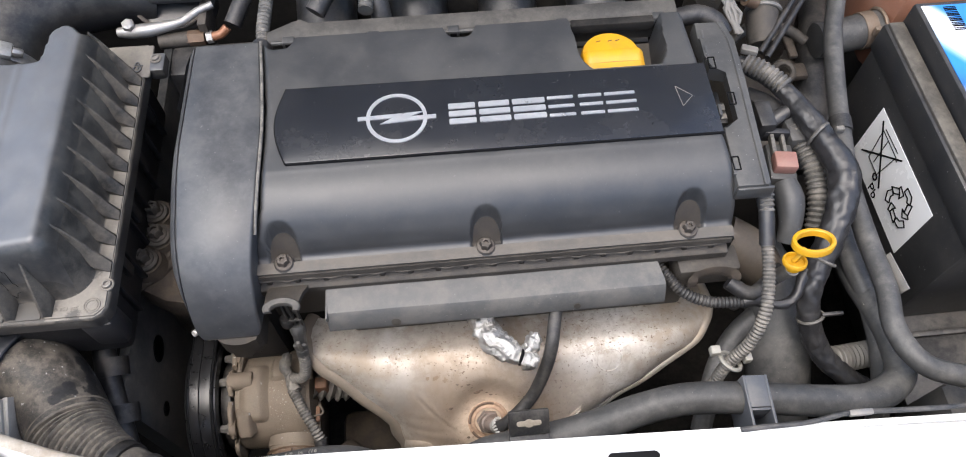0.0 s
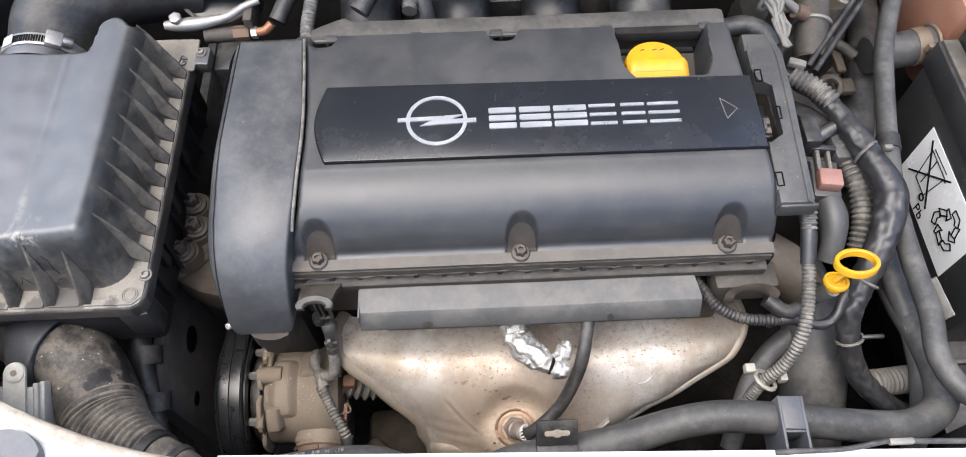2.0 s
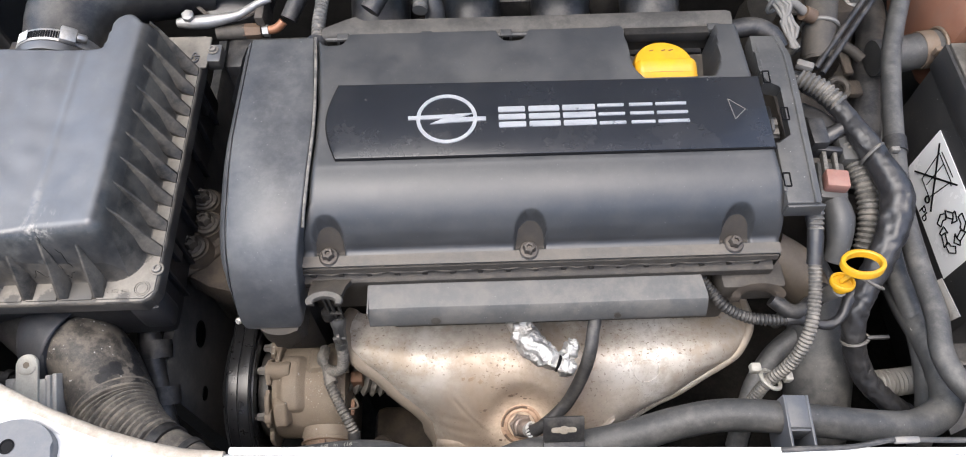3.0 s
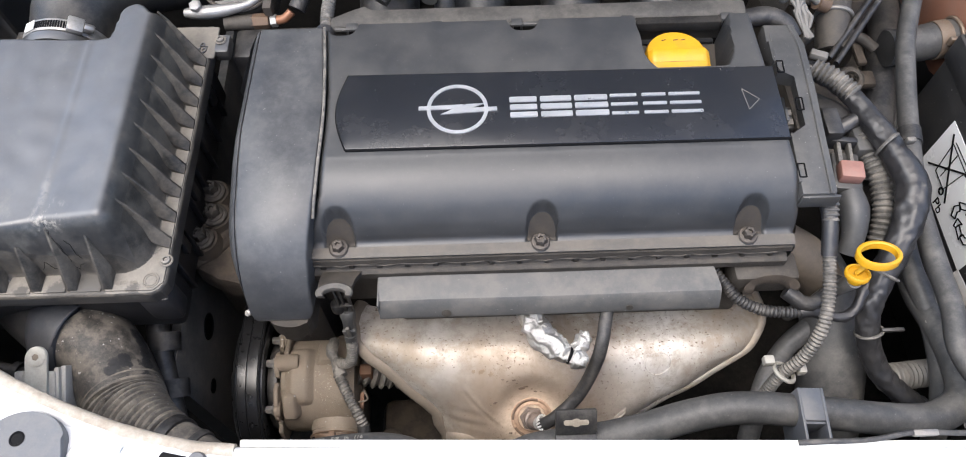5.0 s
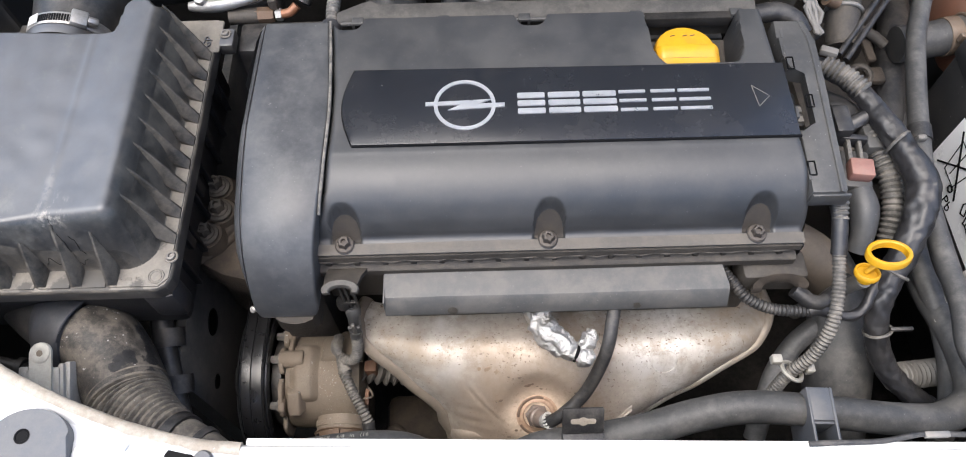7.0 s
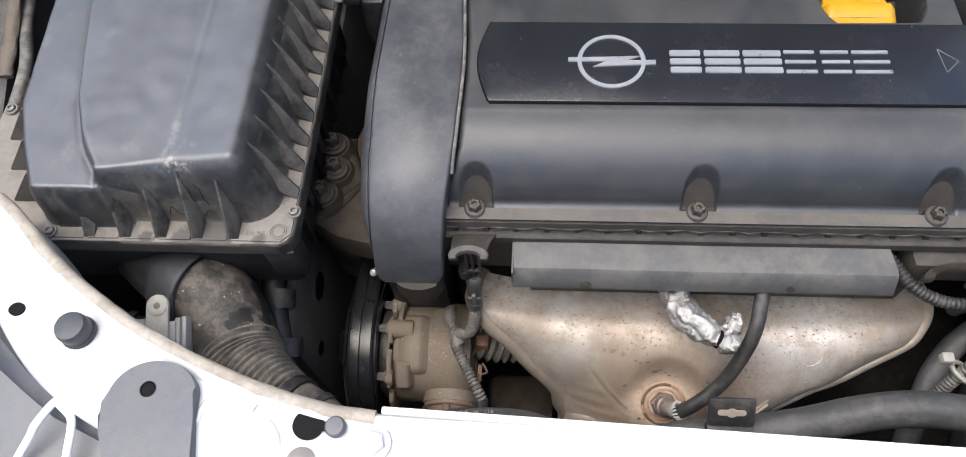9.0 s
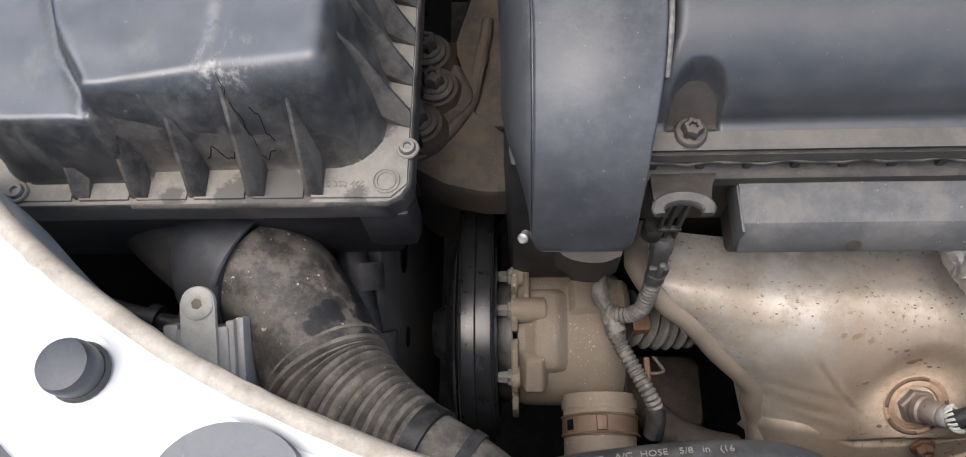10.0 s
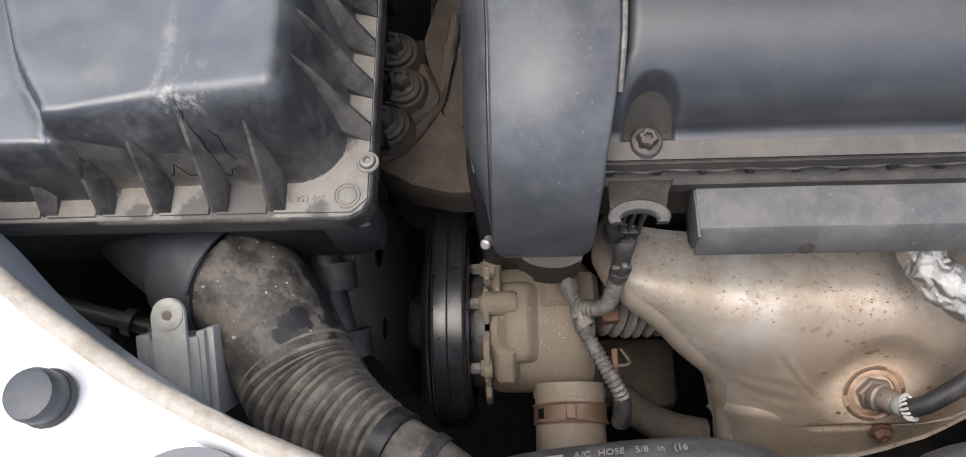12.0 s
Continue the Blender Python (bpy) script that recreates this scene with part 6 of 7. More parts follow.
def lead_loom():
    """The bracket under the engine cover, its plug, and the ribbed leads that run down past the compressor."""
    t = thing("sensor_loom", "dusty plug and ribbed leads on a lifting bracket", "wiring loom", (-0.14, 0.30, 0.85))
    # open steel eye lying flat, its gap to the front
    rows = []
    for a in np.linspace(205, -25, 30):
        c, q = math.cos(radians(a)), math.sin(radians(a))
        out, hole = (-0.1360 + 0.0155 * c, 0.3080 + 0.0088 * q), (-0.1360 + 0.0092 * c, 0.3068 + 0.0042 * q)
        rows.append([Vector((x, y, z)) for (x, y), z in ((out, 0.9050), (out, 0.9076), ((0.15 * hole[0] + 0.85 * out[0], 0.15 * hole[1] + 0.85 * out[1]), 0.9085), ((0.85 * hole[0] + 0.15 * out[0], 0.85 * hole[1] + 0.15 * out[1]), 0.9078), (hole, 0.9066), (hole, 0.9030))])
    part("lifting_lug", rings(rows), M_LUG, t, "worn grey steel eye")
    part("lug_plate", rings([[Vector((x, y, z)) for x, y, z in row] for row in (
        [(-0.1500, 0.3130, 0.9060), (-0.1220, 0.3130, 0.9060), (-0.1220, 0.3130, 0.9010), (-0.1500, 0.3130, 0.9010)],
        [(-0.1500, 0.3220, 0.9030), (-0.1200, 0.3220, 0.9030), (-0.1200, 0.3220, 0.8970), (-0.1500, 0.3220, 0.8970)],
        [(-0.1480, 0.3400, 0.8920), (-0.1120, 0.3400, 0.8920), (-0.1120, 0.3400, 0.8840), (-0.1480, 0.3400, 0.8840)])]), M_HEAD, t)
    for x, dz in ((-0.1400, 0.0), (-0.1355, 0.002), (-0.1300, -0.002)):
        part("prong", box(x - 0.0010, x + 0.0010, 0.3150, 0.3190, 0.846 + dz, 0.9000, 0.0005), M_STRIP, t)
    part("prong_bar", box(-0.1410, -0.1285, 0.3145, 0.3175, 0.8605, 0.8640, 0.0005), M_STRIP, t)
    part("plug", join(lathe([(0.0050, -0.036), (0.0058, -0.034), (0.0060, -0.014), (0.0072, -0.010), (0.0074, -0.002), (0.006, 0.0), (0.0001, 0.0)], (-0.1355, 0.3175, 0.850), (0.02, 0.36, 0.93), 8), box(-0.1420, -0.1300, 0.3030, 0.3065, 0.8180, 0.8320, 0.001)), M_DUCT, t, "grey plug with a latch")
    part("latch", box(-0.1375, -0.1340, 0.3010, 0.3045, 0.8190, 0.8420, 0.001), M_CONDUIT, t)
    part("plug_cap", lathe([(0.0058, 0), (0.0062, 0.001), (0.0062, 0.009), (0.005, 0.011), (0.0001, 0.011)], (-0.1425, 0.3180, 0.850), (0, 0.1, 1), 14), M_BLACK, t)
    part("plug_neck", tube([(-0.1362, 0.3055, 0.822), (-0.1366, 0.3035, 0.815)], 0.0060, 14, lump=0.1), M_DUCT, t)
    part("ribbed_lead", tube([(-0.1365, 0.3050, 0.8190), (-0.1375, 0.3000, 0.8000), (-0.1400, 0.2950, 0.7850), (-0.1450, 0.2945, 0.7740), (-0.153, 0.296, 0.768), (-0.160, 0.300, 0.766)], 0.0056, 16, rib=(0.0034, 0.0013)), M_CONDUIT, t, "grey ribbed lead")
    part("taped_joint", tube([(-0.163, 0.322, 0.763, 0.0050), (-0.1635, 0.309, 0.766, 0.0060), (-0.1600, 0.3005, 0.766, 0.0038), (-0.1565, 0.292, 0.764, 0.0056), (-0.153, 0.284, 0.764, 0.0054)], 0.006, 18, 0.003, lump=0.40, seed=3), M_CONDUIT, t, "dusty taped joint")
    part("ribbed_lead", tube([(-0.1565, 0.2860, 0.764), (-0.1500, 0.2735, 0.763), (-0.1430, 0.2600, 0.762), (-0.1355, 0.2470, 0.759), (-0.1300, 0.2370, 0.752)], 0.0054, 16, rib=(0.0034, 0.0013)), M_CONDUIT, t, "grey ribbed lead")
    part("lead_clip", tube([(-0.1345, 0.2580, 0.7660), (-0.1300, 0.2575, 0.7690), (-0.1265, 0.2595, 0.7665), (-0.1275, 0.2640, 0.7630), (-0.1310, 0.2700, 0.7600)], 0.0010, 8), M_THERMO, t, "bent wire clip")
    part("clip_arm", box(-0.1360, -0.1320, 0.2560, 0.2720, 0.748, 0.752, 0.001), M_RUST, t)
    part("end_sleeve", tube([(-0.1310, 0.2390, 0.7530), (-0.1305, 0.2310, 0.7480), (-0.1320, 0.2240, 0.7400)], 0.0062, 12, lump=0.15), M_BLACK, t)
    part("orange_plug", box(-0.1400, -0.1275, 0.2930, 0.3050, 0.722, 0.741, 0.002), M_RUST, t, "faded orange plug")
    return t


lead_loom()
solo("bellows_boot", tube([(-0.142, 0.308, 0.722, 0.020), (-0.122, 0.305, 0.715, 0.019), (-0.100, 0.302, 0.708, 0.014), (-0.088, 0.300, 0.704, 0.010)], 0.02, 24, rib=(0.0085, 0.0055)), M_WIRE, "dusty ribbed boot beside the compressor", "boot")
pump = thing("rear_pump", "dark dirty pump casting below the heat shield", "pump", (-0.09, 0.29, 0.60))
part("housing", box(-0.135, -0.06, 0.250, 0.315, 0.50, 0.590, 0.012), M_BRACKET, pump)
part("side_pipe", tube([(-0.118, 0.250, 0.655), (-0.105, 0.236, 0.668), (-0.085, 0.226, 0.672), (-0.062, 0.222, 0.668)], 0.0125, 16), M_BRACKET, pump)
part("stay", box(-0.150, -0.140, 0.240, 0.300, 0.650, 0.700, 0.003), M_BRACKET, pump)
solo("inner_structure", rings([[Vector((x, y, z)) for x, y, z in row] for row in (
    [(-0.66, 0.31, 0.90), (-0.60, 0.33, 0.905), (-0.545, 0.345, 0.89), (-0.545, 0.345, 0.80)], [(-0.66, 0.45, 0.92), (-0.60, 0.46, 0.925), (-0.56, 0.46, 0.91), (-0.56, 0.46, 0.80)],
    [(-0.66, 0.62, 0.95), (-0.62, 0.62, 0.95), (-0.585, 0.61, 0.93), (-0.585, 0.61, 0.80)], [(-0.66, 0.80, 0.96), (-0.62, 0.80, 0.96), (-0.60, 0.80, 0.94), (-0.60, 0.80, 0.80)])], closed=False), M_RAIL, "dusty grey inner panel beside the airbox", "body panel")
solo("wing_pipe", tube([(-0.578, 0.620, 0.916), (-0.5660, 0.5435, 0.915), (-0.5460, 0.4835, 0.915), (-0.5460, 0.4260, 0.905), (-0.5460, 0.390, 0.880)], 0.0058, 14), M_CONDUIT, "dusty brown-grey pipe along the inner wing", "pipe")
solo("wing_edge", tube([(-0.585, 0.615, 0.932), (-0.581, 0.590, 0.931), (-0.572, 0.544, 0.926), (-0.565, 0.502, 0.920), (-0.562, 0.472, 0.914)], 0.0065, 12, lump=0.25, flat=0.6), M_THERMO, "dirty folded edge of the wing with old sealer", "body edge")

# ---- gearbox and battery side ----
def cable_duct():
    """The long cover over the coil leads at the end of the engine cover."""
    t = thing("lead_cover", "dusty grey plastic cover over the coil leads", "cable cover", (0.265, 0.45, 0.92))
    outline = [(0.2525, 0.3575), (0.2790, 0.3570), (0.2815, 0.3600), (0.2820, 0.470), (0.2815, 0.515), (0.2770, 0.540), (0.2480, 0.541), (0.2475, 0.520), (0.2530, 0.500), (0.2525, 0.4840), (0.2685, 0.4800), (0.2690, 0.4235), (0.2525, 0.4190)]
    part("cover", prism(outline, 0.943, 0.9585, 0.0025), M_DUCT, t)
    part("side_rail", prism([(0.2820, 0.3590), (0.2860, 0.3600), (0.2870, 0.470), (0.2855, 0.532), (0.2800, 0.538), (0.2820, 0.515), (0.2825, 0.470)], 0.934, 0.9480, 0.002), M_DUCT, t)
    for y in (0.375, 0.437, 0.505, 0.525):
        part("clip", box(0.2515, 0.2545, y - 0.006, y + 0.006, 0.938, 0.9590, 0.0008), M_DUCT, t)
    part("ridge", tube([(0.2755, 0.3570, 0.9588), (0.2758, 0.3660, 0.9588), (0.2762, 0.420, 0.9588), (0.2765, 0.470, 0.9588), (0.2755, 0.515, 0.9586), (0.2700, 0.5395, 0.9582)], 0.0012, 8, 0.004), M_DUCT, t)
    part("front_lip", box(0.2530, 0.2850, 0.3550, 0.3585, 0.9400, 0.9560, 0.002), M_DUCT, t, "lip along the cover's front end")
    for x, y in ((0.2655, 0.4480), (0.2555, 0.3800), (0.2555, 0.4900)):
        loop = [(x - 0.0028, y - 0.0065, 0.9588), (x + 0.0028, y - 0.0065, 0.9588), (x + 0.0028, y + 0.0065, 0.9588), (x - 0.0028, y + 0.0065, 0.9588), (x - 0.0028, y - 0.0065, 0.9588)]
        part("latch_outline", join(*[tube([p, q], 0.0007, 6, 0.003) for p, q in zip(loop, loop[1:])]), M_INK, t)
    part("lead_plug", box(0.2535, 0.2640, 0.4320, 0.4560, 0.925, 0.9450, 0.002), M_BLACK, t, "black lead plug")
    for y in (0.438, 0.448):
        part("plug_terminal", box(0.2545, 0.2625, y - 0.003, y + 0.003, 0.9450, 0.9475, 0.0006), M_WIRE, t)
    part("coil_rail", box(0.246, 0.270, 0.42, 0.485, 0.905, 0.925, 0.003), M_BLACK, t)
    for ob in t.children:
        ob.data.transform(Matrix(((1, 0.062, 0, -0.0075 - 0.356 * 0.062), (0, 1, 0, 0), (0, 0, 1, 0), (0, 0, 0, 1))))
    return t


cable_duct()


def rear_strip():
    t = thing("rear_lead_channel", "brown dusty plastic lead channel behind the engine cover", "cable channel", (0.04, 0.56, 0.93))
    prof = [(0.5560, 0.9440), (0.5555, 0.9520), (0.5585, 0.9550), (0.5720, 0.9585), (0.5900, 0.9585), (0.5930, 0.9520), (0.5930, 0.930), (0.5530, 0.930)]
    rows = []
    for x, f in ((-0.146, 0.30), (-0.124, 0.60), (-0.116, 0.68), (-0.108, 0.54), (-0.05, 0.55), (0.05, 0.55), (0.15, 0.56), (0.236, 0.56), (0.240, 0.50)):
        rows.append([Vector((x, 0.553 + (y - 0.553) * f, z)) for y, z in prof])
    part("channel", rings(rows), M_STRIP, t)
    part("front_bead", tube([(-0.142, 0.5515, 0.9565), (0.05, 0.5510, 0.9570), (0.236, 0.5490, 0.9565)], 0.0022, 8), M_DUCT, t)
    for x in (-0.126, -0.048, 0.026, 0.128, 0.220):
        part("clip", box(x - 0.0055, x + 0.0055, 0.5475, 0.5560, 0.952, 0.9605, 0.001), M_DUCT, t)
        part("clip_slot", box(x - 0.003, x + 0.003, 0.5470, 0.5480, 0.9545, 0.9585, 0.0003), M_INK, t)
    # near-black plates added in the gaps; the cap's one stands for shade
    for x0, x1 in ((-0.106, -0.074), (0.052, 0.085), (0.136, 0.215)):
        part("dark_gap_plate", box(x0, x1, 0.545, 0.5535, 0.948, 0.9595, 0.001), M_BAY, t)
    return t


rear_strip()


def hose_run(name, label, cat, pts, r, mat, n=18):
    t = thing(name, label, cat, tuple(pts[0][:3]))
    part("hose", tube(pts, r, n), mat, t)
    return t


AC = [(-0.012, 0.115, 0.815), (-0.008, 0.150, 0.838), (0.002, 0.176, 0.847), (0.022, 0.188, 0.850), (0.069, 0.194, 0.850), (0.110, 0.199, 0.858), (0.152, 0.208, 0.864), (0.193, 0.212, 0.868), (0.248, 0.207, 0.868), (0.313, 0.201, 0.860), (0.353, 0.202, 0.855), (0.384, 0.219, 0.850), (0.391, 0.250, 0.848), (0.389, 0.283, 0.845), (0.387, 0.323, 0.835), (0.395, 0.38, 0.82), (0.42, 0.46, 0.80), (0.436, 0.53, 0.80), (0.447, 0.59, 0.80), (0.475, 0.66, 0.80)]
hose_run("long_hose", "long grey-black rubber hose across the front and round the battery", "hose", AC, 0.0132, M_HOSE, n=22)
PRINTED = [(-0.262, 0.150, 0.775), (-0.238, 0.172, 0.808), (-0.205, 0.184, 0.833), (-0.155, 0.190, 0.848), (-0.110, 0.1925, 0.852), (-0.080, 0.189, 0.850), (-0.062, 0.178, 0.845), (-0.055, 0.160, 0.834), (-0.053, 0.125, 0.810)]


def printed_hose():
    t = thing("ac_hose", "grey-black rubber air conditioning hose with pale printed marking", "hose", (-0.13, 0.19, 0.83))
    part("hose", tube(PRINTED, 0.0135, 24), M_HOSE, t)
    line = spline(PRINTED, 0.002)

    def on_hose(x):
        k = int(np.argmin(abs(line[:, 0] - x)))
        way = Vector(line[k + 1] - line[k - 1]).normalized()
        n = Vector((0, 0.60, 0.80))
        n = (n - way * n.dot(way)).normalized()
        v = n.cross(way)
        at = Vector(line[k]) + n * 0.0136
        return Matrix(((way.x, v.x, n.x, at.x), (way.y, v.y, n.y, at.y), (way.z, v.z, n.z, at.z), (0, 0, 0, 1)))

    words = [lettering(w, 0.0054, 0.00025, on_hose(x + 0.003) @ Matrix.Translation((-0.003, -0.0020, 0))) for w, x in (("A/C", -0.1670), ("HOSE", -0.1560), ("5/8", -0.1390), ("in", -0.1275), ("(16", -0.1210))]
    bars = [box(-h, h, -0.0011, 0.0011, -0.0002, 0.0003, 0, on_hose(x)) for x, h in ((-0.1760, 0.0045), (-0.1880, 0.0035), (-0.2020, 0.0060))]
    part("print", join(*words, *bars), M_TIE, t, "faint grey printed marking")


printed_hose()


def hose_saddle():
    t = thing("hose_saddle", "grey plastic saddle clip over the hose", "hose clip", (0.243, 0.205, 0.85))
    m = pose(0.2430, 0.2050, 0.868, 0, 0, -3)
    part("top_plate", box(-0.0085, 0.0085, -0.010, 0.0165, 0.0145, 0.0180, 0.0012, m), M_PAD, t)
    for s in (-1, 1):
        part("leg", box(s * 0.0090 - 0.0013, s * 0.0090 + 0.0013, -0.026, 0.0165, -0.026, 0.0185, 0.001, m), M_PAD, t)
    part("front_wall", box(-0.0080, 0.0080, -0.0125, -0.010, -0.008, 0.0170, 0.001, m), M_PAD, t)
    part("foot", box(-0.016, 0.024, -0.034, -0.022, -0.030, -0.022, 0.002, m), M_PAD, t)
    return t


hose_saddle()
PIPE = [(0.452, 0.640, 0.900), (0.437, 0.605, 0.896), (0.426, 0.572, 0.890), (0.413, 0.519, 0.885), (0.402, 0.465, 0.880), (0.388, 0.397, 0.880), (0.384, 0.337, 0.880), (0.380, 0.286, 0.885), (0.374, 0.249, 0.885), (0.386, 0.218, 0.885), (0.420, 0.205, 0.880), (0.47, 0.195, 0.875)]
cool = thing("coolant_pipe", "dusty grey rubber pipe bent round beside the battery", "pipe", (0.39, 0.4, 0.86))
part("pipe", tube(PIPE, 0.0094, 20), M_HOSE, cool)
part("joint_clip", tube([(0.4035, 0.473, 0.8805), (0.4005, 0.457, 0.880)], 0.0108, 18, 0.003), M_RUBBER, cool, "dark band")
part("metal_sleeve", box(0.0070, 0.0085, -0.018, 0.018, -0.002, 0.0125, 0.0005, pose(0.3815, 0.298, 0.884, 0, 22, 6)), M_STEEL, cool, "folded metal strip")
part("end_fitting", tube([(0.418, 0.2055, 0.8803), (0.440, 0.200, 0.878)], 0.0108, 18), M_STEEL, cool)
second = thing("return_pipe", "grey rubber pipe behind the bent one", "pipe", (0.36, 0.35, 0.84))
part("pipe", tube([(0.395, 0.42, 0.838), (0.3835, 0.360, 0.845), (0.3820, 0.3345, 0.846), (0.3850, 0.300, 0.844), (0.3870, 0.2665, 0.836), (0.3890, 0.240, 0.822), (0.3905, 0.215, 0.798), (0.391, 0.19, 0.76)], 0.0098, 20), M_HOSE, second)
part("white_mark", box(-0.0009, 0.0009, -0.006, 0.006, 0.0090, 0.0101, 0, pose(0.3845, 0.3075, 0.8455, 0, 38, -8)), M_TIE, second)
part("white_mark", box(-0.0009, 0.0009, -0.006, 0.006, 0.0090, 0.0101, 0, pose(0.3850, 0.2920, 0.8430, 0, -48, -8)), M_TIE, second)


def main_harness():
    t = thing("wiring_harness", "thick black taped wiring harness beside the engine", "wiring harness", (0.33, 0.36, 0.85))
    H = [(0.300, 0.522, 0.920, 0.0070), (0.313, 0.512, 0.920, 0.0080), (0.333, 0.488, 0.920, 0.0085), (0.346, 0.454, 0.920, 0.0105), (0.357, 0.419, 0.918, 0.0120), (0.365, 0.391, 0.914, 0.0140), (0.357, 0.362, 0.905, 0.0130), (0.343, 0.335, 0.890, 0.0115), (0.329, 0.310, 0.870, 0.0105), (0.325, 0.289, 0.850, 0.0100), (0.336, 0.264, 0.820, 0.0100), (0.361, 0.241, 0.800, 0.0095), (0.400, 0.222, 0.780, 0.009)]
    trunk = tube(H, 0.012, 36, 0.0018, lump=0.13, seed=5)
    trunk.normal_update()
    push = [v.normal * (0.0009 * (0.4 - abs(noise.noise(Vector((v.co.x * 90, v.co.y * 55, v.co.z * 90))) * 1.6)) + 0.0007 * noise.noise(v.co * 260)) for v in trunk.verts]
    for v, p in zip(trunk.verts, push):
        v.co += p
    part("taped_trunk", trunk, M_TAPE, t)
    part("ribbed_sleeve", tube([(0.306, 0.518, 0.924), (0.322, 0.503, 0.924), (0.336, 0.484, 0.923)], 0.0100, 18, rib=(0.0048, 0.0022)), M_CONDUIT, t, "grey ribbed sleeve")
    part("ribbed_sleeve", tube([(0.338, 0.450, 0.905), (0.345, 0.430, 0.900), (0.3505, 0.405, 0.893), (0.3500, 0.380, 0.883), (0.345, 0.357, 0.868)], 0.0098, 20, rib=(0.0052, 0.0024)), M_CONDUIT, t, "grey ribbed sleeve")
    part("branch", tube([(0.340, 0.465, 0.915), (0.322, 0.458, 0.908), (0.308, 0.452, 0.900)], 0.0075, 14, lump=0.25, seed=8), M_TAPE, t)
    part("branch", tube([(0.356, 0.430, 0.905), (0.328, 0.478, 0.898), (0.312, 0.500, 0.890)], 0.0120, 16, lump=0.2, seed=9), M_TAPE, t)
    for p, d, r in (((0.352, 0.430, 0.919), (0.55, -0.8, 0), 0.0125), ((0.3275, 0.2830, 0.843), (0.30, -0.62, -0.72), 0.0112), ((0.336, 0.322, 0.879), (0.45, 0.65, 0.6), 0.0120)):
        part("cable_tie", ring_loop(p, d, r, 0.0016, 32, 6), M_CONDUIT, t, "dusty cable tie")
    part("tie_tail", box(0.334, 0.354, 0.2790, 0.2825, 0.849, 0.853, 0.001), M_BLACK, t)
    part("tie_tail", box(0.360, 0.368, 0.421, 0.426, 0.930, 0.937, 0.0015), M_CONDUIT, t)
    part("thin_lead", tube([(0.326, 0.318, 0.874), (0.3165, 0.3085, 0.8715), (0.3120, 0.2985, 0.867), (0.304, 0.2915, 0.863), (0.293, 0.2895, 0.862), (0.278, 0.2945, 0.863)], 0.0046, 12, lump=0.3, seed=2), M_TAPE, t)
    return t


main_harness()
lead = thing("ribbed_lead", "long grey ribbed conduit hanging in front of the harness", "conduit", (0.265, 0.30, 0.86))
part("smooth_end", tube([(0.277, 0.362, 0.930), (0.278, 0.352, 0.926), (0.2775, 0.338, 0.918), (0.2770, 0.326, 0.910)], 0.0066, 14, lump=0.12), M_TAPE, lead)
part("conduit", tube([(0.2775, 0.334, 0.914), (0.277, 0.325, 0.910), (0.2745, 0.300, 0.900), (0.268, 0.273, 0.885), (0.258, 0.257, 0.862), (0.243, 0.248, 0.832), (0.235, 0.238, 0.80), (0.23, 0.23, 0.77)], 0.0058, 18, rib=(0.0034, 0.0012)), M_CONDUIT, lead)
part("conduit", tube([(0.279, 0.366, 0.935), (0.2785, 0.358, 0.930), (0.278, 0.350, 0.926)], 0.0070, 18, rib=(0.0044, 0.0017)), M_CONDUIT, lead)
part("tie", ring_loop((0.246, 0.2500, 0.838), (0.45, 0.35, 0.85), 0.0100, 0.0020, 28, 6), M_TIE, lead, "pale dusty tie")
part("tie_head", box(0.227, 0.236, 0.254, 0.262, 0.842, 0.851, 0.0015), M_TIE, lead)
part("tie_head", box(0.256, 0.263, 0.246, 0.254, 0.838, 0.848, 0.0015), M_TIE, lead)
solo("short_conduit", tube([(0.190, 0.335, 0.872), (0.199, 0.322, 0.870), (0.211, 0.308, 0.865), (0.232, 0.299, 0.861), (0.260, 0.296, 0.861), (0.270, 0.2965, 0.863)], 0.0054, 16, rib=(0.0034, 0.0012)), M_RUBBER, "short black ribbed conduit beside the heat shield", "conduit")
solo("conduit_end", tube([(0.262, 0.2965, 0.862), (0.272, 0.2970, 0.864), (0.284, 0.2930, 0.863)], 0.0066, 14, lump=0.2), M_TAPE, "taped end of the short conduit", "conduit")


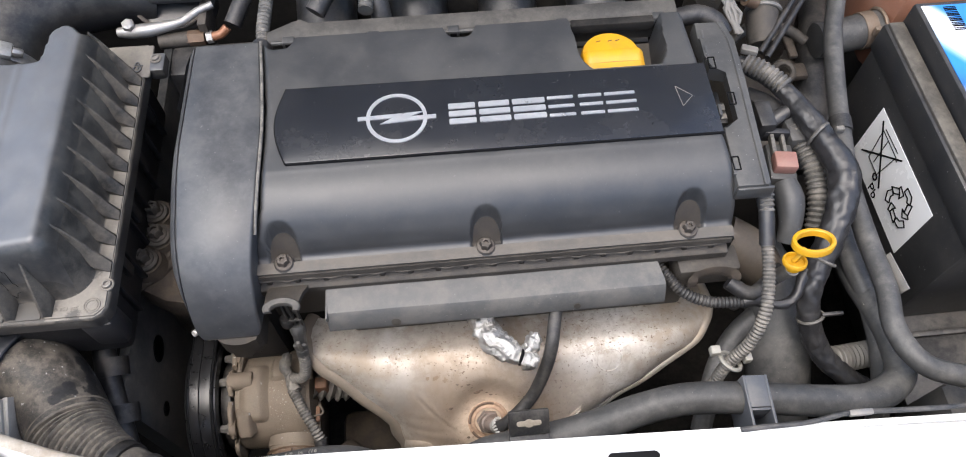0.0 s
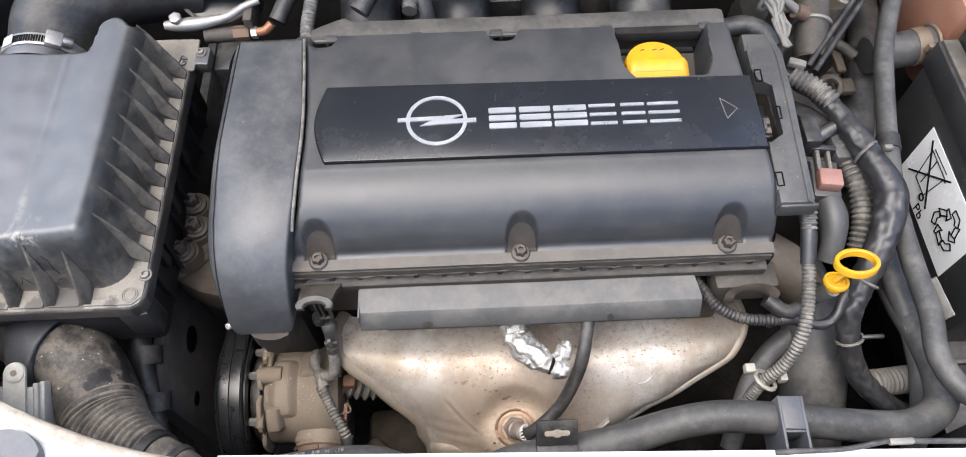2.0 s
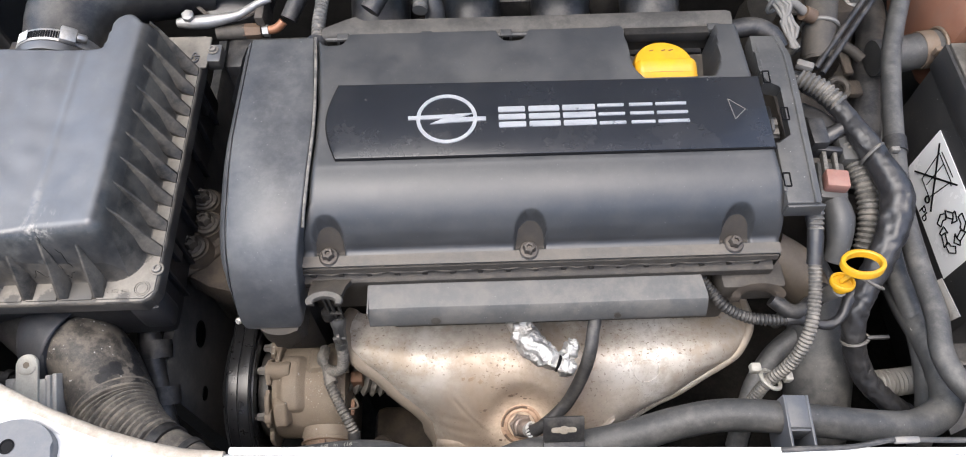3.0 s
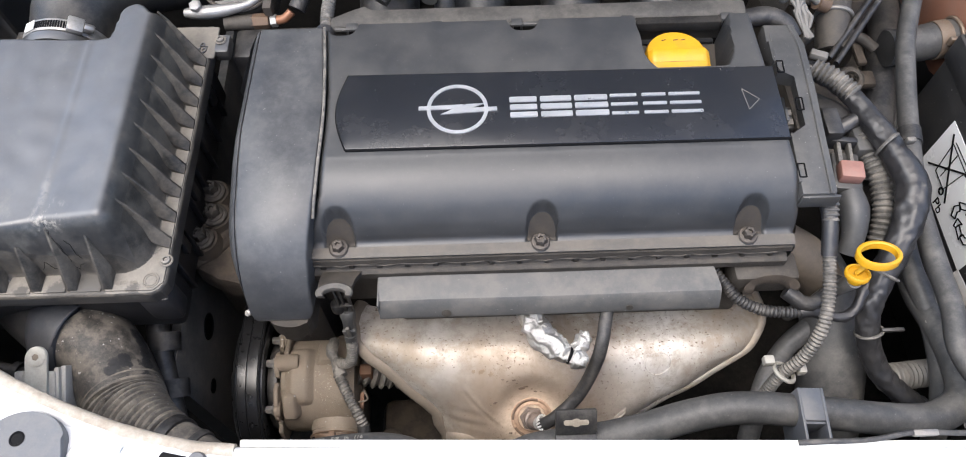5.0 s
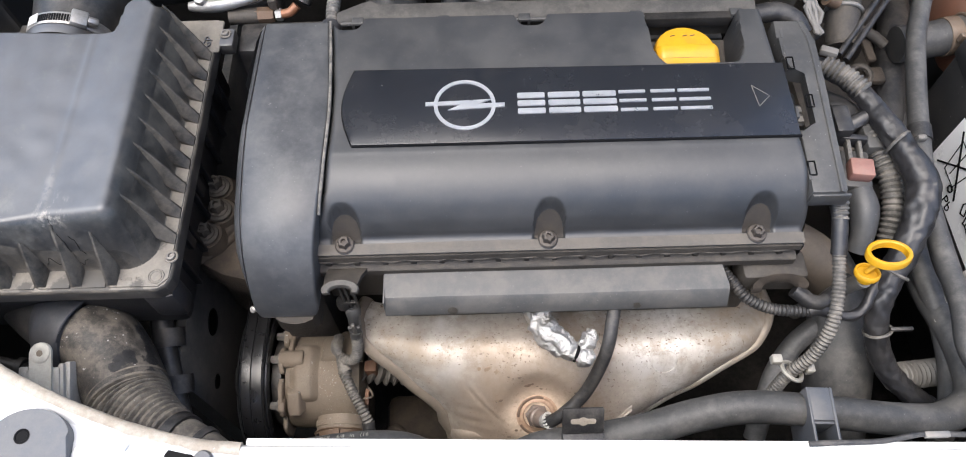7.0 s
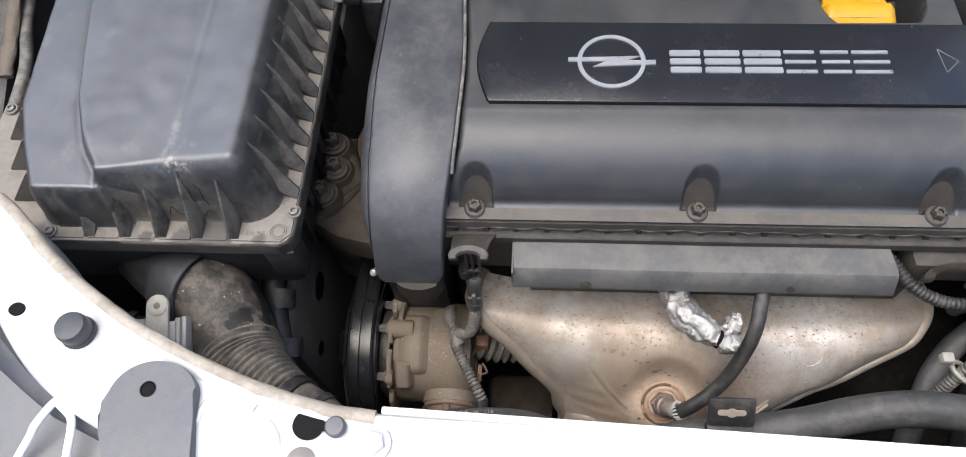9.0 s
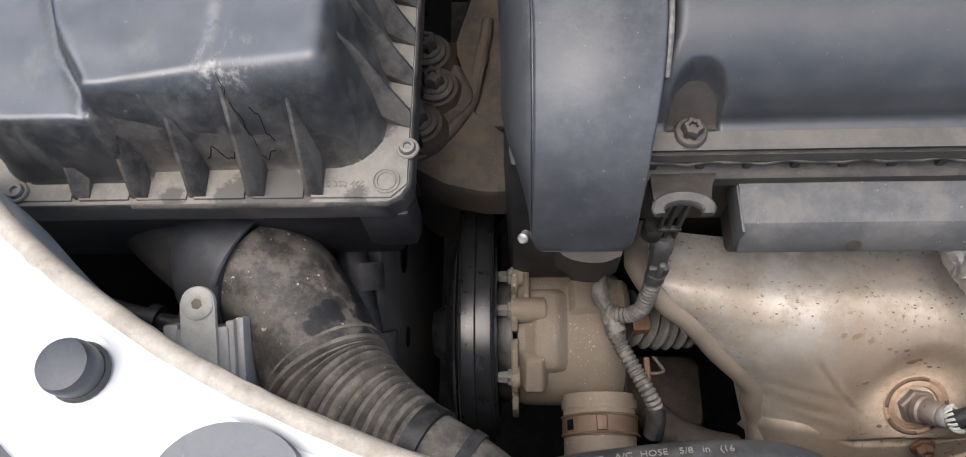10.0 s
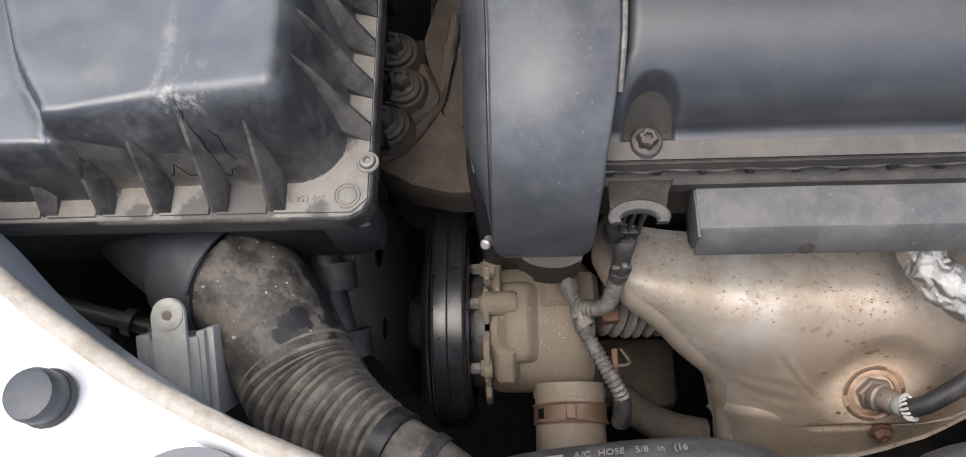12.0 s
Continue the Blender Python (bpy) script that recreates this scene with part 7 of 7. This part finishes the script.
def dipstick():
    t = thing("oil_dipstick", "yellow plastic oil dipstick with a ring handle", "dipstick", (0.295, 0.31, 0.88))
    n = Vector((0.02, 0.34, 0.94)).normalized()
    c = Vector((0.3085, 0.3165, 0.926))
    rows = []
    s = Vector((0.95, 0.28, 0)).normalized()
    s = (s - n * s.dot(n)).normalized()
    u = n.cross(s)
    for a in np.linspace(0, 2 * math.pi, 41):
        d = s * math.cos(a) * 0.0170 + u * math.sin(a) * 0.0128
        e = d.normalized()
        rows.append([c + d + e * w + n * h for w, h in ((-0.0016, -0.0030), (-0.0016, 0.0026), (-0.0006, 0.0034), (0.0018, 0.0030), (0.0024, 0.0016), (0.0020, -0.0030))])
    part("ring_handle", rings(rows, caps=False), M_YELLOW, t)
    q = Vector((0.2955, 0.3085, 0.9125))
    part("plug", lathe([(0.0060, -0.010), (0.0070, -0.0055), (0.0098, -0.0045), (0.0102, -0.0035), (0.0102, -0.0005), (0.0095, 0.0006), (0.0082, 0.0002), (0.0076, -0.0022), (0.0001, -0.0024)], q, n, 32), M_YELLOW, t)
    part("stem", box(-0.0030, 0.0030, -0.0018, 0.0018, -0.002, 0.012, 0.0008, Matrix.Translation(q) @ pose(0, 0, 0, 0, 30, 20)), M_YELLOW, t)
    part("stem", tube([tuple(q + Vector((0.004, 0.003, 0.001))), tuple(q + Vector((0.008, 0.006, 0.007)))], 0.0028, 8), M_YELLOW, t)
    part("tube", tube([tuple(q + n * -0.01), (0.294, 0.315, 0.86), (0.295, 0.335, 0.76)], 0.0065, 14), M_STEEL, t, "steel guide tube")
    return t


dipstick()


def plugs():
    t = thing("injector_plugs", "dusty grey wiring plugs with a faded red lock", "plug", (0.315, 0.40, 0.88))
    m = pose(0.3160, 0.4080, 0.905, 0, 0, -8)
    part("red_lock", box(-0.0100, 0.0105, -0.0100, 0.0080, 0.0, 0.0130, 0.002, m), M_RED, t, "faded red lock")
    part("body", box(-0.0125, 0.0125, -0.016, 0.024, -0.022, 0.002, 0.003, m), M_DUCT, t)
    part("bar", box(-0.0090, -0.0050, 0.006, 0.036, 0.0, 0.008, 0.001, m), M_CONDUIT, t)
    part("bar", box(0.0010, 0.0045, 0.006, 0.036, 0.0, 0.008, 0.001, m), M_CONDUIT, t)
    part("cross_bar", box(-0.014, 0.010, 0.030, 0.036, -0.004, 0.010, 0.0015, m), M_TAPE, t)
    part("lower_plug", tube([(0.3145, 0.392, 0.902, 0.011), (0.3165, 0.376, 0.898, 0.0130), (0.3155, 0.358, 0.888, 0.0105), (0.312, 0.345, 0.875, 0.009)], 0.011, 16), M_DUCT, t, "grey elbow plug")
    part("side_plug", box(0.330, 0.345, 0.430, 0.456, 0.890, 0.912, 0.003), M_DUCT, t)
    part("pale_plug", box(-0.008, 0.008, -0.004, 0.004, -0.004, 0.003, 0.0015, pose(0.3080, 0.5230, 0.9350, 0, 0, -24)), M_WIRE, t, "pale grey plug")
    part("upper_plug", box(0.300, 0.316, 0.440, 0.470, 0.900, 0.925, 0.003), M_BLACK, t)
    return t


plugs()
hose_run("radiator_hose", "thick grey rubber radiator hose going down", "hose", [(0.318, 0.375, 0.800, 0.024), (0.322, 0.345, 0.800, 0.026), (0.323, 0.315, 0.790, 0.029), (0.323, 0.284, 0.770, 0.031), (0.322, 0.243, 0.735, 0.031), (0.320, 0.20, 0.69, 0.031)], 0.03, M_HOSE, n=28)
solo("heater_pipe", tube([(0.236, 0.215, 0.74), (0.247, 0.246, 0.760), (0.259, 0.271, 0.770), (0.278, 0.294, 0.780), (0.300, 0.309, 0.790), (0.32, 0.32, 0.79)], 0.0100, 16), M_HOSE, "grey rubber pipe beside the heat shield", "pipe")
solo("corrugated_vent", tube([(0.350, 0.2540, 0.800), (0.377, 0.2570, 0.796), (0.4065, 0.2605, 0.792), (0.430, 0.262, 0.790)], 0.0130, 22, rib=(0.0046, 0.0034)), M_WIRE, "pale grey corrugated vent pipe", "pipe")


def lug_bracket():
    t = thing("head_bracket", "dark metal bracket at the end of the cylinder head", "bracket", (0.24, 0.31, 0.87))
    part("plate", box(0.205, 0.262, 0.318, 0.345, 0.855, 0.884, 0.005), M_HEAD, t)
    rows = []
    for a in np.linspace(195, -15, 16):
        c, s = math.cos(radians(a)), math.sin(radians(a))
        rows.append([Vector((0.236 + 0.024 * c * k, 0.312 + 0.007 * s * k, 0.880 + 0.010 * s * k - h)) for k, h in ((1, 0), (1, 0.007), (0.65, 0.008), (0.65, 0.001))])
    part("lug", rings(rows), M_BRACKET, t)
    part("thermostat", tube([(0.262, 0.365, 0.86, 0.021), (0.285, 0.350, 0.852, 0.022), (0.305, 0.335, 0.83, 0.020)], 0.02, 22), M_THERMO, t, "dusty brown housing")
    part("arm", tube([(0.25, 0.312, 0.872), (0.27, 0.300, 0.868), (0.30, 0.318, 0.876)], 0.007, 12), M_BLACK, t)
    return t


lug_bracket()
br = thing("slot_bracket", "small black metal bracket with an oval slot", "bracket", (0.056, 0.2, 0.85))
part("plate", prism(rounded(-0.0165, 0.0165, -0.0105, 0.0105, 0.0015, 2), 0, 0.0025, 0.0006, pose(0.0570, 0.2035, 0.8765, 42, 0, 0)), M_BLACK, br)
part("slot", prism(rounded(-0.0100, 0.0100, -0.0022, 0.0022, 0.002, 4), 0.0026, 0.0031, 0, pose(0.0570, 0.2035, 0.8765, 42, 0, 0)), M_BEAD, br, "pale oval slot")
part("slot_middle", prism([(0.004 * math.cos(a), 0.0035 * math.sin(a)) for a in np.linspace(0, 2 * math.pi, 16, endpoint=False)], 0.0027, 0.0033, 0, pose(0.0570, 0.2035, 0.8765, 42, 0, 0)), M_BEAD, br)
part("leg", box(0.0405, 0.0735, 0.186, 0.198, 0.80, 0.870, 0.001), M_BLACK, br)


def battery():
    t = thing("battery", "black car battery with a white warning label and blue top sticker", "battery", (0.565, 0.445, 0.715))
    x0, x1, y0, y1 = 0.480, 0.655, 0.322, 0.575
    part("case", box(x0, x1, y0, y1, 0.712, 0.900, 0.004), M_BATT, t)
    part("rim", box(x0 - 0.0020, x1 + 0.002, y0 - 0.002, y1 + 0.002, 0.866, 0.9000, 0.0025), M_BATT, t)
    part("ledge", box(x0 + 0.0015, x0 + 0.0180, y0, y1, 0.8985, 0.9035, 0.0015), M_LEDGE, t, "dust-covered ledge")
    lid = part("lid", box(x0 + 0.0190, x1 - 0.01, y0 + 0.004, y1 + 0.004, 0.895, 0.9250, 0.003), M_BATT, t)
    part("top_sticker", box(x0 + 0.0235, x1 - 0.014, y0 + 0.010, y1 - 0.002, 0.9245, 0.9258, 0.0003), M_TOPLABEL, lid, "glossy blue and white sticker")
    part("sticker_text", lettering("55Ah 480A (EN)", 0.0125, 0.0002, pose(0.552, 0.571, 0.9260, 0, 0, -97)), M_INK, lid, "dark printed rating")
    for k in range(14):
        part("code_bar", box(0.525, 0.538, 0.569 - k * 0.0024, 0.570 - k * 0.0024 + 0.0004 * (k % 3), 0.9257, 0.9262, 0), M_INK, lid)
    # warning label on the flank
    part("flank_label", prism([(0, 0), (0.134, 0), (0.134, 0.079), (0, 0.079)], 0, 0.0006, 0, Matrix(((0, 0, -1, x0 - 0.0006), (-1, 0, 0, 0.5085), (0, 1, 0, 0.7665), (0, 0, 0, 1)))), M_LABEL, t, "white label with bin and recycling signs")

    def on_label(u, v):
        return (x0 - 0.0020, 0.5085 - u, 0.7665 + v)

    def strokes(segs, r):
        return join(*[tube([on_label(*a), on_label(*b)], r, 6, 0.01) for a, b in segs])

    bin_segs = [((0.020, 0.066), (0.026, 0.026)), ((0.026, 0.026), (0.050, 0.026)), ((0.050, 0.026), (0.056, 0.066)), ((0.020, 0.066), (0.056, 0.066)), ((0.022, 0.070), (0.054, 0.071)), ((0.034, 0.066), (0.036, 0.030)), ((0.056, 0.064), (0.060, 0.064))]
    part("bin_sign", strokes(bin_segs, 0.0005), M_INK, t)
    part("bin_cross", strokes([((0.012, 0.072), (0.064, 0.020)), ((0.012, 0.020), (0.064, 0.072))], 0.0010), M_INK, t)
    part("bin_wheel", ring_loop(on_label(0.050, 0.022), (1, 0, 0), 0.0036, 0.0009, 20, 6), M_INK, t)
    # three folded arrows chasing each other round a triangle
    for k in range(3):
        a = radians(90 + 120 * k)

        def turn(u, v):
            return (0.098 + u * math.cos(a) - v * math.sin(a), 0.040 + u * math.sin(a) + v * math.cos(a))

        for q in (((0.0235, 0.0060), (0.0235, -0.0050), (0.0160, -0.0105), (0.0130, -0.0050), (0.0165, -0.0020), (0.0165, 0.0060)),
                  ((0.0185, -0.0125), (0.0060, -0.0165), (0.0030, -0.0110), (0.0125, -0.0075)),
                  ((0.0040, -0.0200), (-0.0035, -0.0130), (0.0030, -0.0060), (0.0030, -0.0110), (0.0060, -0.0165))):
            loop = [turn(*p) for p in q]
            loop.append(loop[0])
            part("recycling_arrow", strokes(list(zip(loop, loop[1:])), 0.0007), M_INK, t)
    part("metal_mark", lettering("Pb", 0.017, 0.0002, Matrix(((0, 0, -1, x0 - 0.0014), (-1, 0, 0, 0.458), (0, 1, 0, 0.7685), (0, 0, 0, 1)))), M_INK, t, "black letters")
    return t


battery()
tray = thing("battery_tray", "dirty black battery tray", "battery tray", (0.55, 0.40, 0.70))
part("tray", box(0.460, 0.660, 0.285, 0.60, 0.700, 0.712, 0.003), M_BLACK, tray)
part("front_wall", box(0.455, 0.660, 0.285, 0.292, 0.70, 0.752, 0.002), M_BLACK, tray)
part("front_shelf", box(0.44, 0.655, 0.205, 0.285, 0.742, 0.752, 0.003), M_BLACK, tray)
part("lamp_back", box(0.425, 0.655, 0.150, 0.215, 0.74, 0.835, 0.01), M_RAIL, tray)

# ---- behind the engine ----
def throttle():
    t = thing("throttle_body", "dull metal throttle housing with a lever and brass fitting", "throttle body", (-0.27, 0.63, 0.88))
    part("housing", lathe([(0.0001, 0), (0.040, 0), (0.042, 0.006), (0.042, 0.026), (0.036, 0.031), (0.0001, 0.031)], (-0.255, 0.668, 0.905), (0.1, -0.45, 0.9), 36), M_BATT, t)
    part("rim", ring_loop((-0.2515, 0.652, 0.937), (0.1, -0.45, 0.9), 0.039, 0.0022, 40, 8), M_BOLT, t)
    part("cap_plate", box(-0.270, -0.215, 0.632, 0.668, 0.936, 0.948, 0.005), M_BATT, t)
    part("lever", tube([(-0.298, 0.606, 0.930, 0.0045), (-0.285, 0.605, 0.931, 0.0065), (-0.268, 0.606, 0.931, 0.0068), (-0.250, 0.609, 0.932, 0.0052), (-0.236, 0.613, 0.933, 0.0042), (-0.222, 0.622, 0.936, 0.0038), (-0.207, 0.628, 0.938, 0.0038)], 0.006, 14), M_BRIGHT, t, "bright cast lever")
    part("lever_nut", lathe([(0.0001, 0), (0.0062, 0), (0.0062, 0.005), (0.004, 0.0065), (0.0001, 0.0065)], (-0.285, 0.606, 0.937), (0, -0.2, 1), 6), M_BRIGHT, t)
    part("sensor_barrel", tube([(-0.262, 0.602, 0.918), (-0.234, 0.604, 0.918)], 0.0075, 16), M_HEAD, t)
    part("brass_fitting", lathe([(0.0075, 0), (0.0078, 0.004), (0.0078, 0.015), (0.0068, 0.018), (0.0001, 0.018)], (-0.236, 0.604, 0.918), (1, 0.02, 0), 6), M_BRASS, t, "brass hexagon fitting")
    part("steel_nut", lathe([(0.0001, 0), (0.0062, 0), (0.0062, 0.006), (0.0001, 0.0065)], (-0.216, 0.604, 0.918), (1, 0, 0.1), 6), M_BRIGHT, t)
    part("copper_end", tube([(-0.211, 0.604, 0.919), (-0.202, 0.6045, 0.9205), (-0.195, 0.609, 0.925)], 0.0046, 12), M_COPPER, t, "copper-coloured end")
    part("stay", box(-0.222, -0.213, 0.605, 0.640, 0.905, 0.935, 0.002), M_BOLT, t)
    return t


throttle()
solo("thermostat_block", box(-0.252, -0.165, 0.560, 0.600, 0.860, 0.915, 0.006), M_BLACK, "black plastic block behind the timing cover", "block")
solo("black_elbow", tube([(-0.190, 0.612, 0.925), (-0.180, 0.630, 0.935), (-0.168, 0.655, 0.94), (-0.15, 0.69, 0.94)], 0.0085, 14), M_RUBBER, "black rubber elbow hose", "hose")
solo("upright_conduit", tube([(-0.150, 0.553, 0.950), (-0.1515, 0.570, 0.953), (-0.150, 0.60, 0.955), (-0.148, 0.65, 0.955)], 0.0066, 16, rib=(0.0045, 0.0018)), M_CONDUIT, "grey ribbed conduit behind the cover", "conduit")
solo("conduit_sleeve", tube([(-0.152, 0.546, 0.948), (-0.1525, 0.558, 0.950)], 0.0095, 14, lump=0.2), M_TAPE, "black taped sleeve on the conduit", "sleeve")


def intake_manifold():
    t = thing("intake_manifold", "dusty black plastic intake manifold behind the engine", "intake manifold", (0.04, 0.70, 0.80))
    for k in range(4):
        x = -0.10 + k * 0.094
        part("runner", tube([(x, 0.590, 0.86), (x, 0.640, 0.905), (x, 0.70, 0.915), (x, 0.77, 0.86)], 0.031, 24), M_BLACK, t)
    part("plenum", box(-0.14, 0.23, 0.66, 0.80, 0.80, 0.895, 0.03), M_BLACK, t)
    part("flange", box(-0.14, 0.23, 0.575, 0.61, 0.82, 0.90, 0.006), M_HEAD, t)
    return t


intake_manifold()
solo("rear_hose", tube([(-0.06, 0.615, 0.955), (0.0, 0.622, 0.957), (0.06, 0.620, 0.957), (0.12, 0.619, 0.957), (0.18, 0.628, 0.958), (0.22, 0.65, 0.955)], 0.0090, 16), M_RUBBER, "black rubber hose across the manifold", "hose")
solo("rear_hose_loop", tube([(-0.105, 0.60, 0.945), (-0.090, 0.618, 0.955), (-0.065, 0.622, 0.957), (-0.045, 0.606, 0.95), (-0.04, 0.59, 0.93)], 0.0100, 16), M_RUBBER, "black rubber hose loop on the manifold", "hose")
solo("rear_conduit", tube([(-0.055, 0.588, 0.955), (-0.052, 0.620, 0.960), (-0.045, 0.68, 0.965)], 0.0075, 16, rib=(0.0048, 0.002)), M_CONDUIT, "ribbed conduit over the manifold", "conduit")
wires = thing("wire_bundle", "bundle of thin grey wires tied together", "wires", (0.29, 0.58, 0.93))
rng = random.Random(11)
for k in range(11):
    a, b = rng.uniform(-0.010, 0.012), rng.uniform(-0.008, 0.008)
    part("wire", tube([(0.262 + a * 0.4, 0.640 + b, 0.962 + b * 0.4), (0.276 + a, 0.606 + b, 0.962 + a * 0.3), (0.290 + b, 0.580 + a * 0.5, 0.958 + b * 0.4), (0.298 + a * 0.8, 0.560 + b * 0.6, 0.950), (0.300 + b * 0.5, 0.543 + a * 0.4, 0.940)], rng.uniform(0.0016, 0.0028), 8, 0.008), M_WIRE, wires)
part("tie", ring_loop((0.287, 0.583, 0.959), (0.6, -0.8, 0), 0.0125, 0.0020, 24, 6), M_CONDUIT, wires)
solo("lead_elbow", tube([(0.240, 0.560, 0.945), (0.262, 0.562, 0.947), (0.280, 0.556, 0.943), (0.288, 0.545, 0.935)], 0.0095, 16), M_BLACK, "black lead elbow behind the cable cover", "elbow")


def vacuum_valve():
    t = thing("vacuum_valve", "grey metal valve with a lead beside the gearbox", "valve", (0.345, 0.585, 0.88))
    part("barrel", tube([(0.362, 0.640, 0.915), (0.352, 0.600, 0.908), (0.347, 0.566, 0.895)], 0.0165, 24), M_HEAD, t)
    part("face", lathe([(0.0165, 0), (0.0155, 0.003), (0.0001, 0.0035)], (0.347, 0.566, 0.895), (-0.1, -0.9, -0.35), 24), M_HEAD, t)
    part("collar", ring_loop((0.352, 0.598, 0.9075), (0.2, 0.9, 0.25), 0.0172, 0.0022, 28, 8), M_STEEL, t)
    part("nipple", tube([(0.338, 0.596, 0.924), (0.326, 0.596, 0.930)], 0.0075, 12), M_BRASS, t)
    part("lead", tube([(0.328, 0.596, 0.930), (0.315, 0.602, 0.938), (0.302, 0.610, 0.942)], 0.0045, 10), M_WIRE, t)
    return t


vacuum_valve()


def gearbox():
    t = thing("gearbox", "dusty grey cast gearbox housing in the depth of the bay", "gearbox", (0.42, 0.62, 0.55))
    part("housing", box(0.335, 0.475, 0.50, 0.78, 0.50, 0.80, 0.03), M_HEAD, t)
    part("tower", tube([(0.385, 0.66, 0.78, 0.048), (0.388, 0.665, 0.85, 0.042), (0.39, 0.67, 0.885, 0.036)], 0.04, 28), M_BRACKET, t)
    for p in ((0.372, 0.640, 0.888), (0.41, 0.655, 0.888), (0.385, 0.69, 0.888)):
        part("bolt", hexbolt(p, (0, -0.1, 1), 0.007, 0.008, 0.010), M_STEEL, t)
    part("lug", ring_loop((0.388, 0.568, 0.845), (0, -0.3, 1), 0.0105, 0.0038, 24, 8), M_HEAD, t)
    part("lug_arm", box(0.398, 0.415, 0.560, 0.580, 0.836, 0.845, 0.003), M_BRACKET, t)
    return t


gearbox()
for a, b in (((0.455, 0.690, 0.930), (0.335, 0.545, 0.905)), ((0.460, 0.685, 0.928), (0.340, 0.538, 0.905))):
    solo("shift_cable", tube([a, tuple((Vector(a) + Vector(b)) / 2 + Vector((0, 0, 0.006))), b], 0.0030, 10), M_BLACK, "black gear cable running across", "cable", "gear cables")
stub = thing("tank_hose", "grey rubber hose stub with a rusty clamp at the tank", "hose", (0.48, 0.60, 0.85))
part("stub", tube([(0.430, 0.600, 0.855), (0.455, 0.602, 0.857), (0.475, 0.604, 0.860), (0.50, 0.607, 0.862)], 0.0195, 24), M_HOSE, stub)
part("clamp", tube([(0.478, 0.6045, 0.860), (0.492, 0.606, 0.861)], 0.0207, 28, 0.004), M_CLAMP, stub, "rusty spring clamp")
part("clamp_ear", box(0.481, 0.489, 0.583, 0.589, 0.874, 0.884, 0.0015), M_CLAMP, stub)
part("clamp_ring", ring_loop((0.500, 0.607, 0.8625), (1, 0.1, 0.1), 0.0205, 0.0022, 28, 8), M_CLAMP, stub)
solo("expansion_tank", join(box(0.500, 0.655, 0.592, 0.74, 0.80, 0.925, 0.018), lathe([(0.04, 0), (0.04, 0.02), (0.035, 0.024), (0.0001, 0.024)], (0.575, 0.66, 0.922), (0, 0, 1), 28)), M_TANK, "brownish-red plastic expansion tank beside the battery", "expansion tank")
solo("pale_panel", box(0.30, 0.41, 0.655, 0.78, 0.945, 0.955, 0.004), M_RELAY, "pale greenish panel behind the engine", "panel")
solo("slotted_strap", box(0.205, 0.235, 0.615, 0.655, 0.955, 0.959, 0.001), M_RELAY, "pale metal strap with a slot", "strap")
solo("thick_rear_hose", tube([(0.405, 0.470, 0.79), (0.412, 0.505, 0.805), (0.426, 0.550, 0.812), (0.440, 0.600, 0.818), (0.462, 0.660, 0.82), (0.48, 0.72, 0.81)], 0.0175, 24), M_RUBBER, "thick black rubber hose behind the bent pipe", "hose")
clutter = thing("gear_linkage", "dirty metal gear linkage in the depth of the bay", "linkage", (0.36, 0.64, 0.85))
part("lever", tube([(0.330, 0.600, 0.862), (0.362, 0.618, 0.868), (0.400, 0.612, 0.862), (0.418, 0.600, 0.855)], 0.0060, 10), M_HEAD, clutter)
part("joint", lathe([(0.0001, 0), (0.010, 0), (0.0105, 0.004), (0.0105, 0.012), (0.007, 0.016), (0.0001, 0.016)], (0.362, 0.620, 0.866), (0, -0.3, 1), 18), M_HEAD, clutter)
part("stay", box(0.395, 0.405, 0.580, 0.680, 0.850, 0.856, 0.002), M_BRACKET, clutter)
part("plate", box(0.325, 0.356, 0.640, 0.700, 0.880, 0.886, 0.003), M_HEAD, clutter)
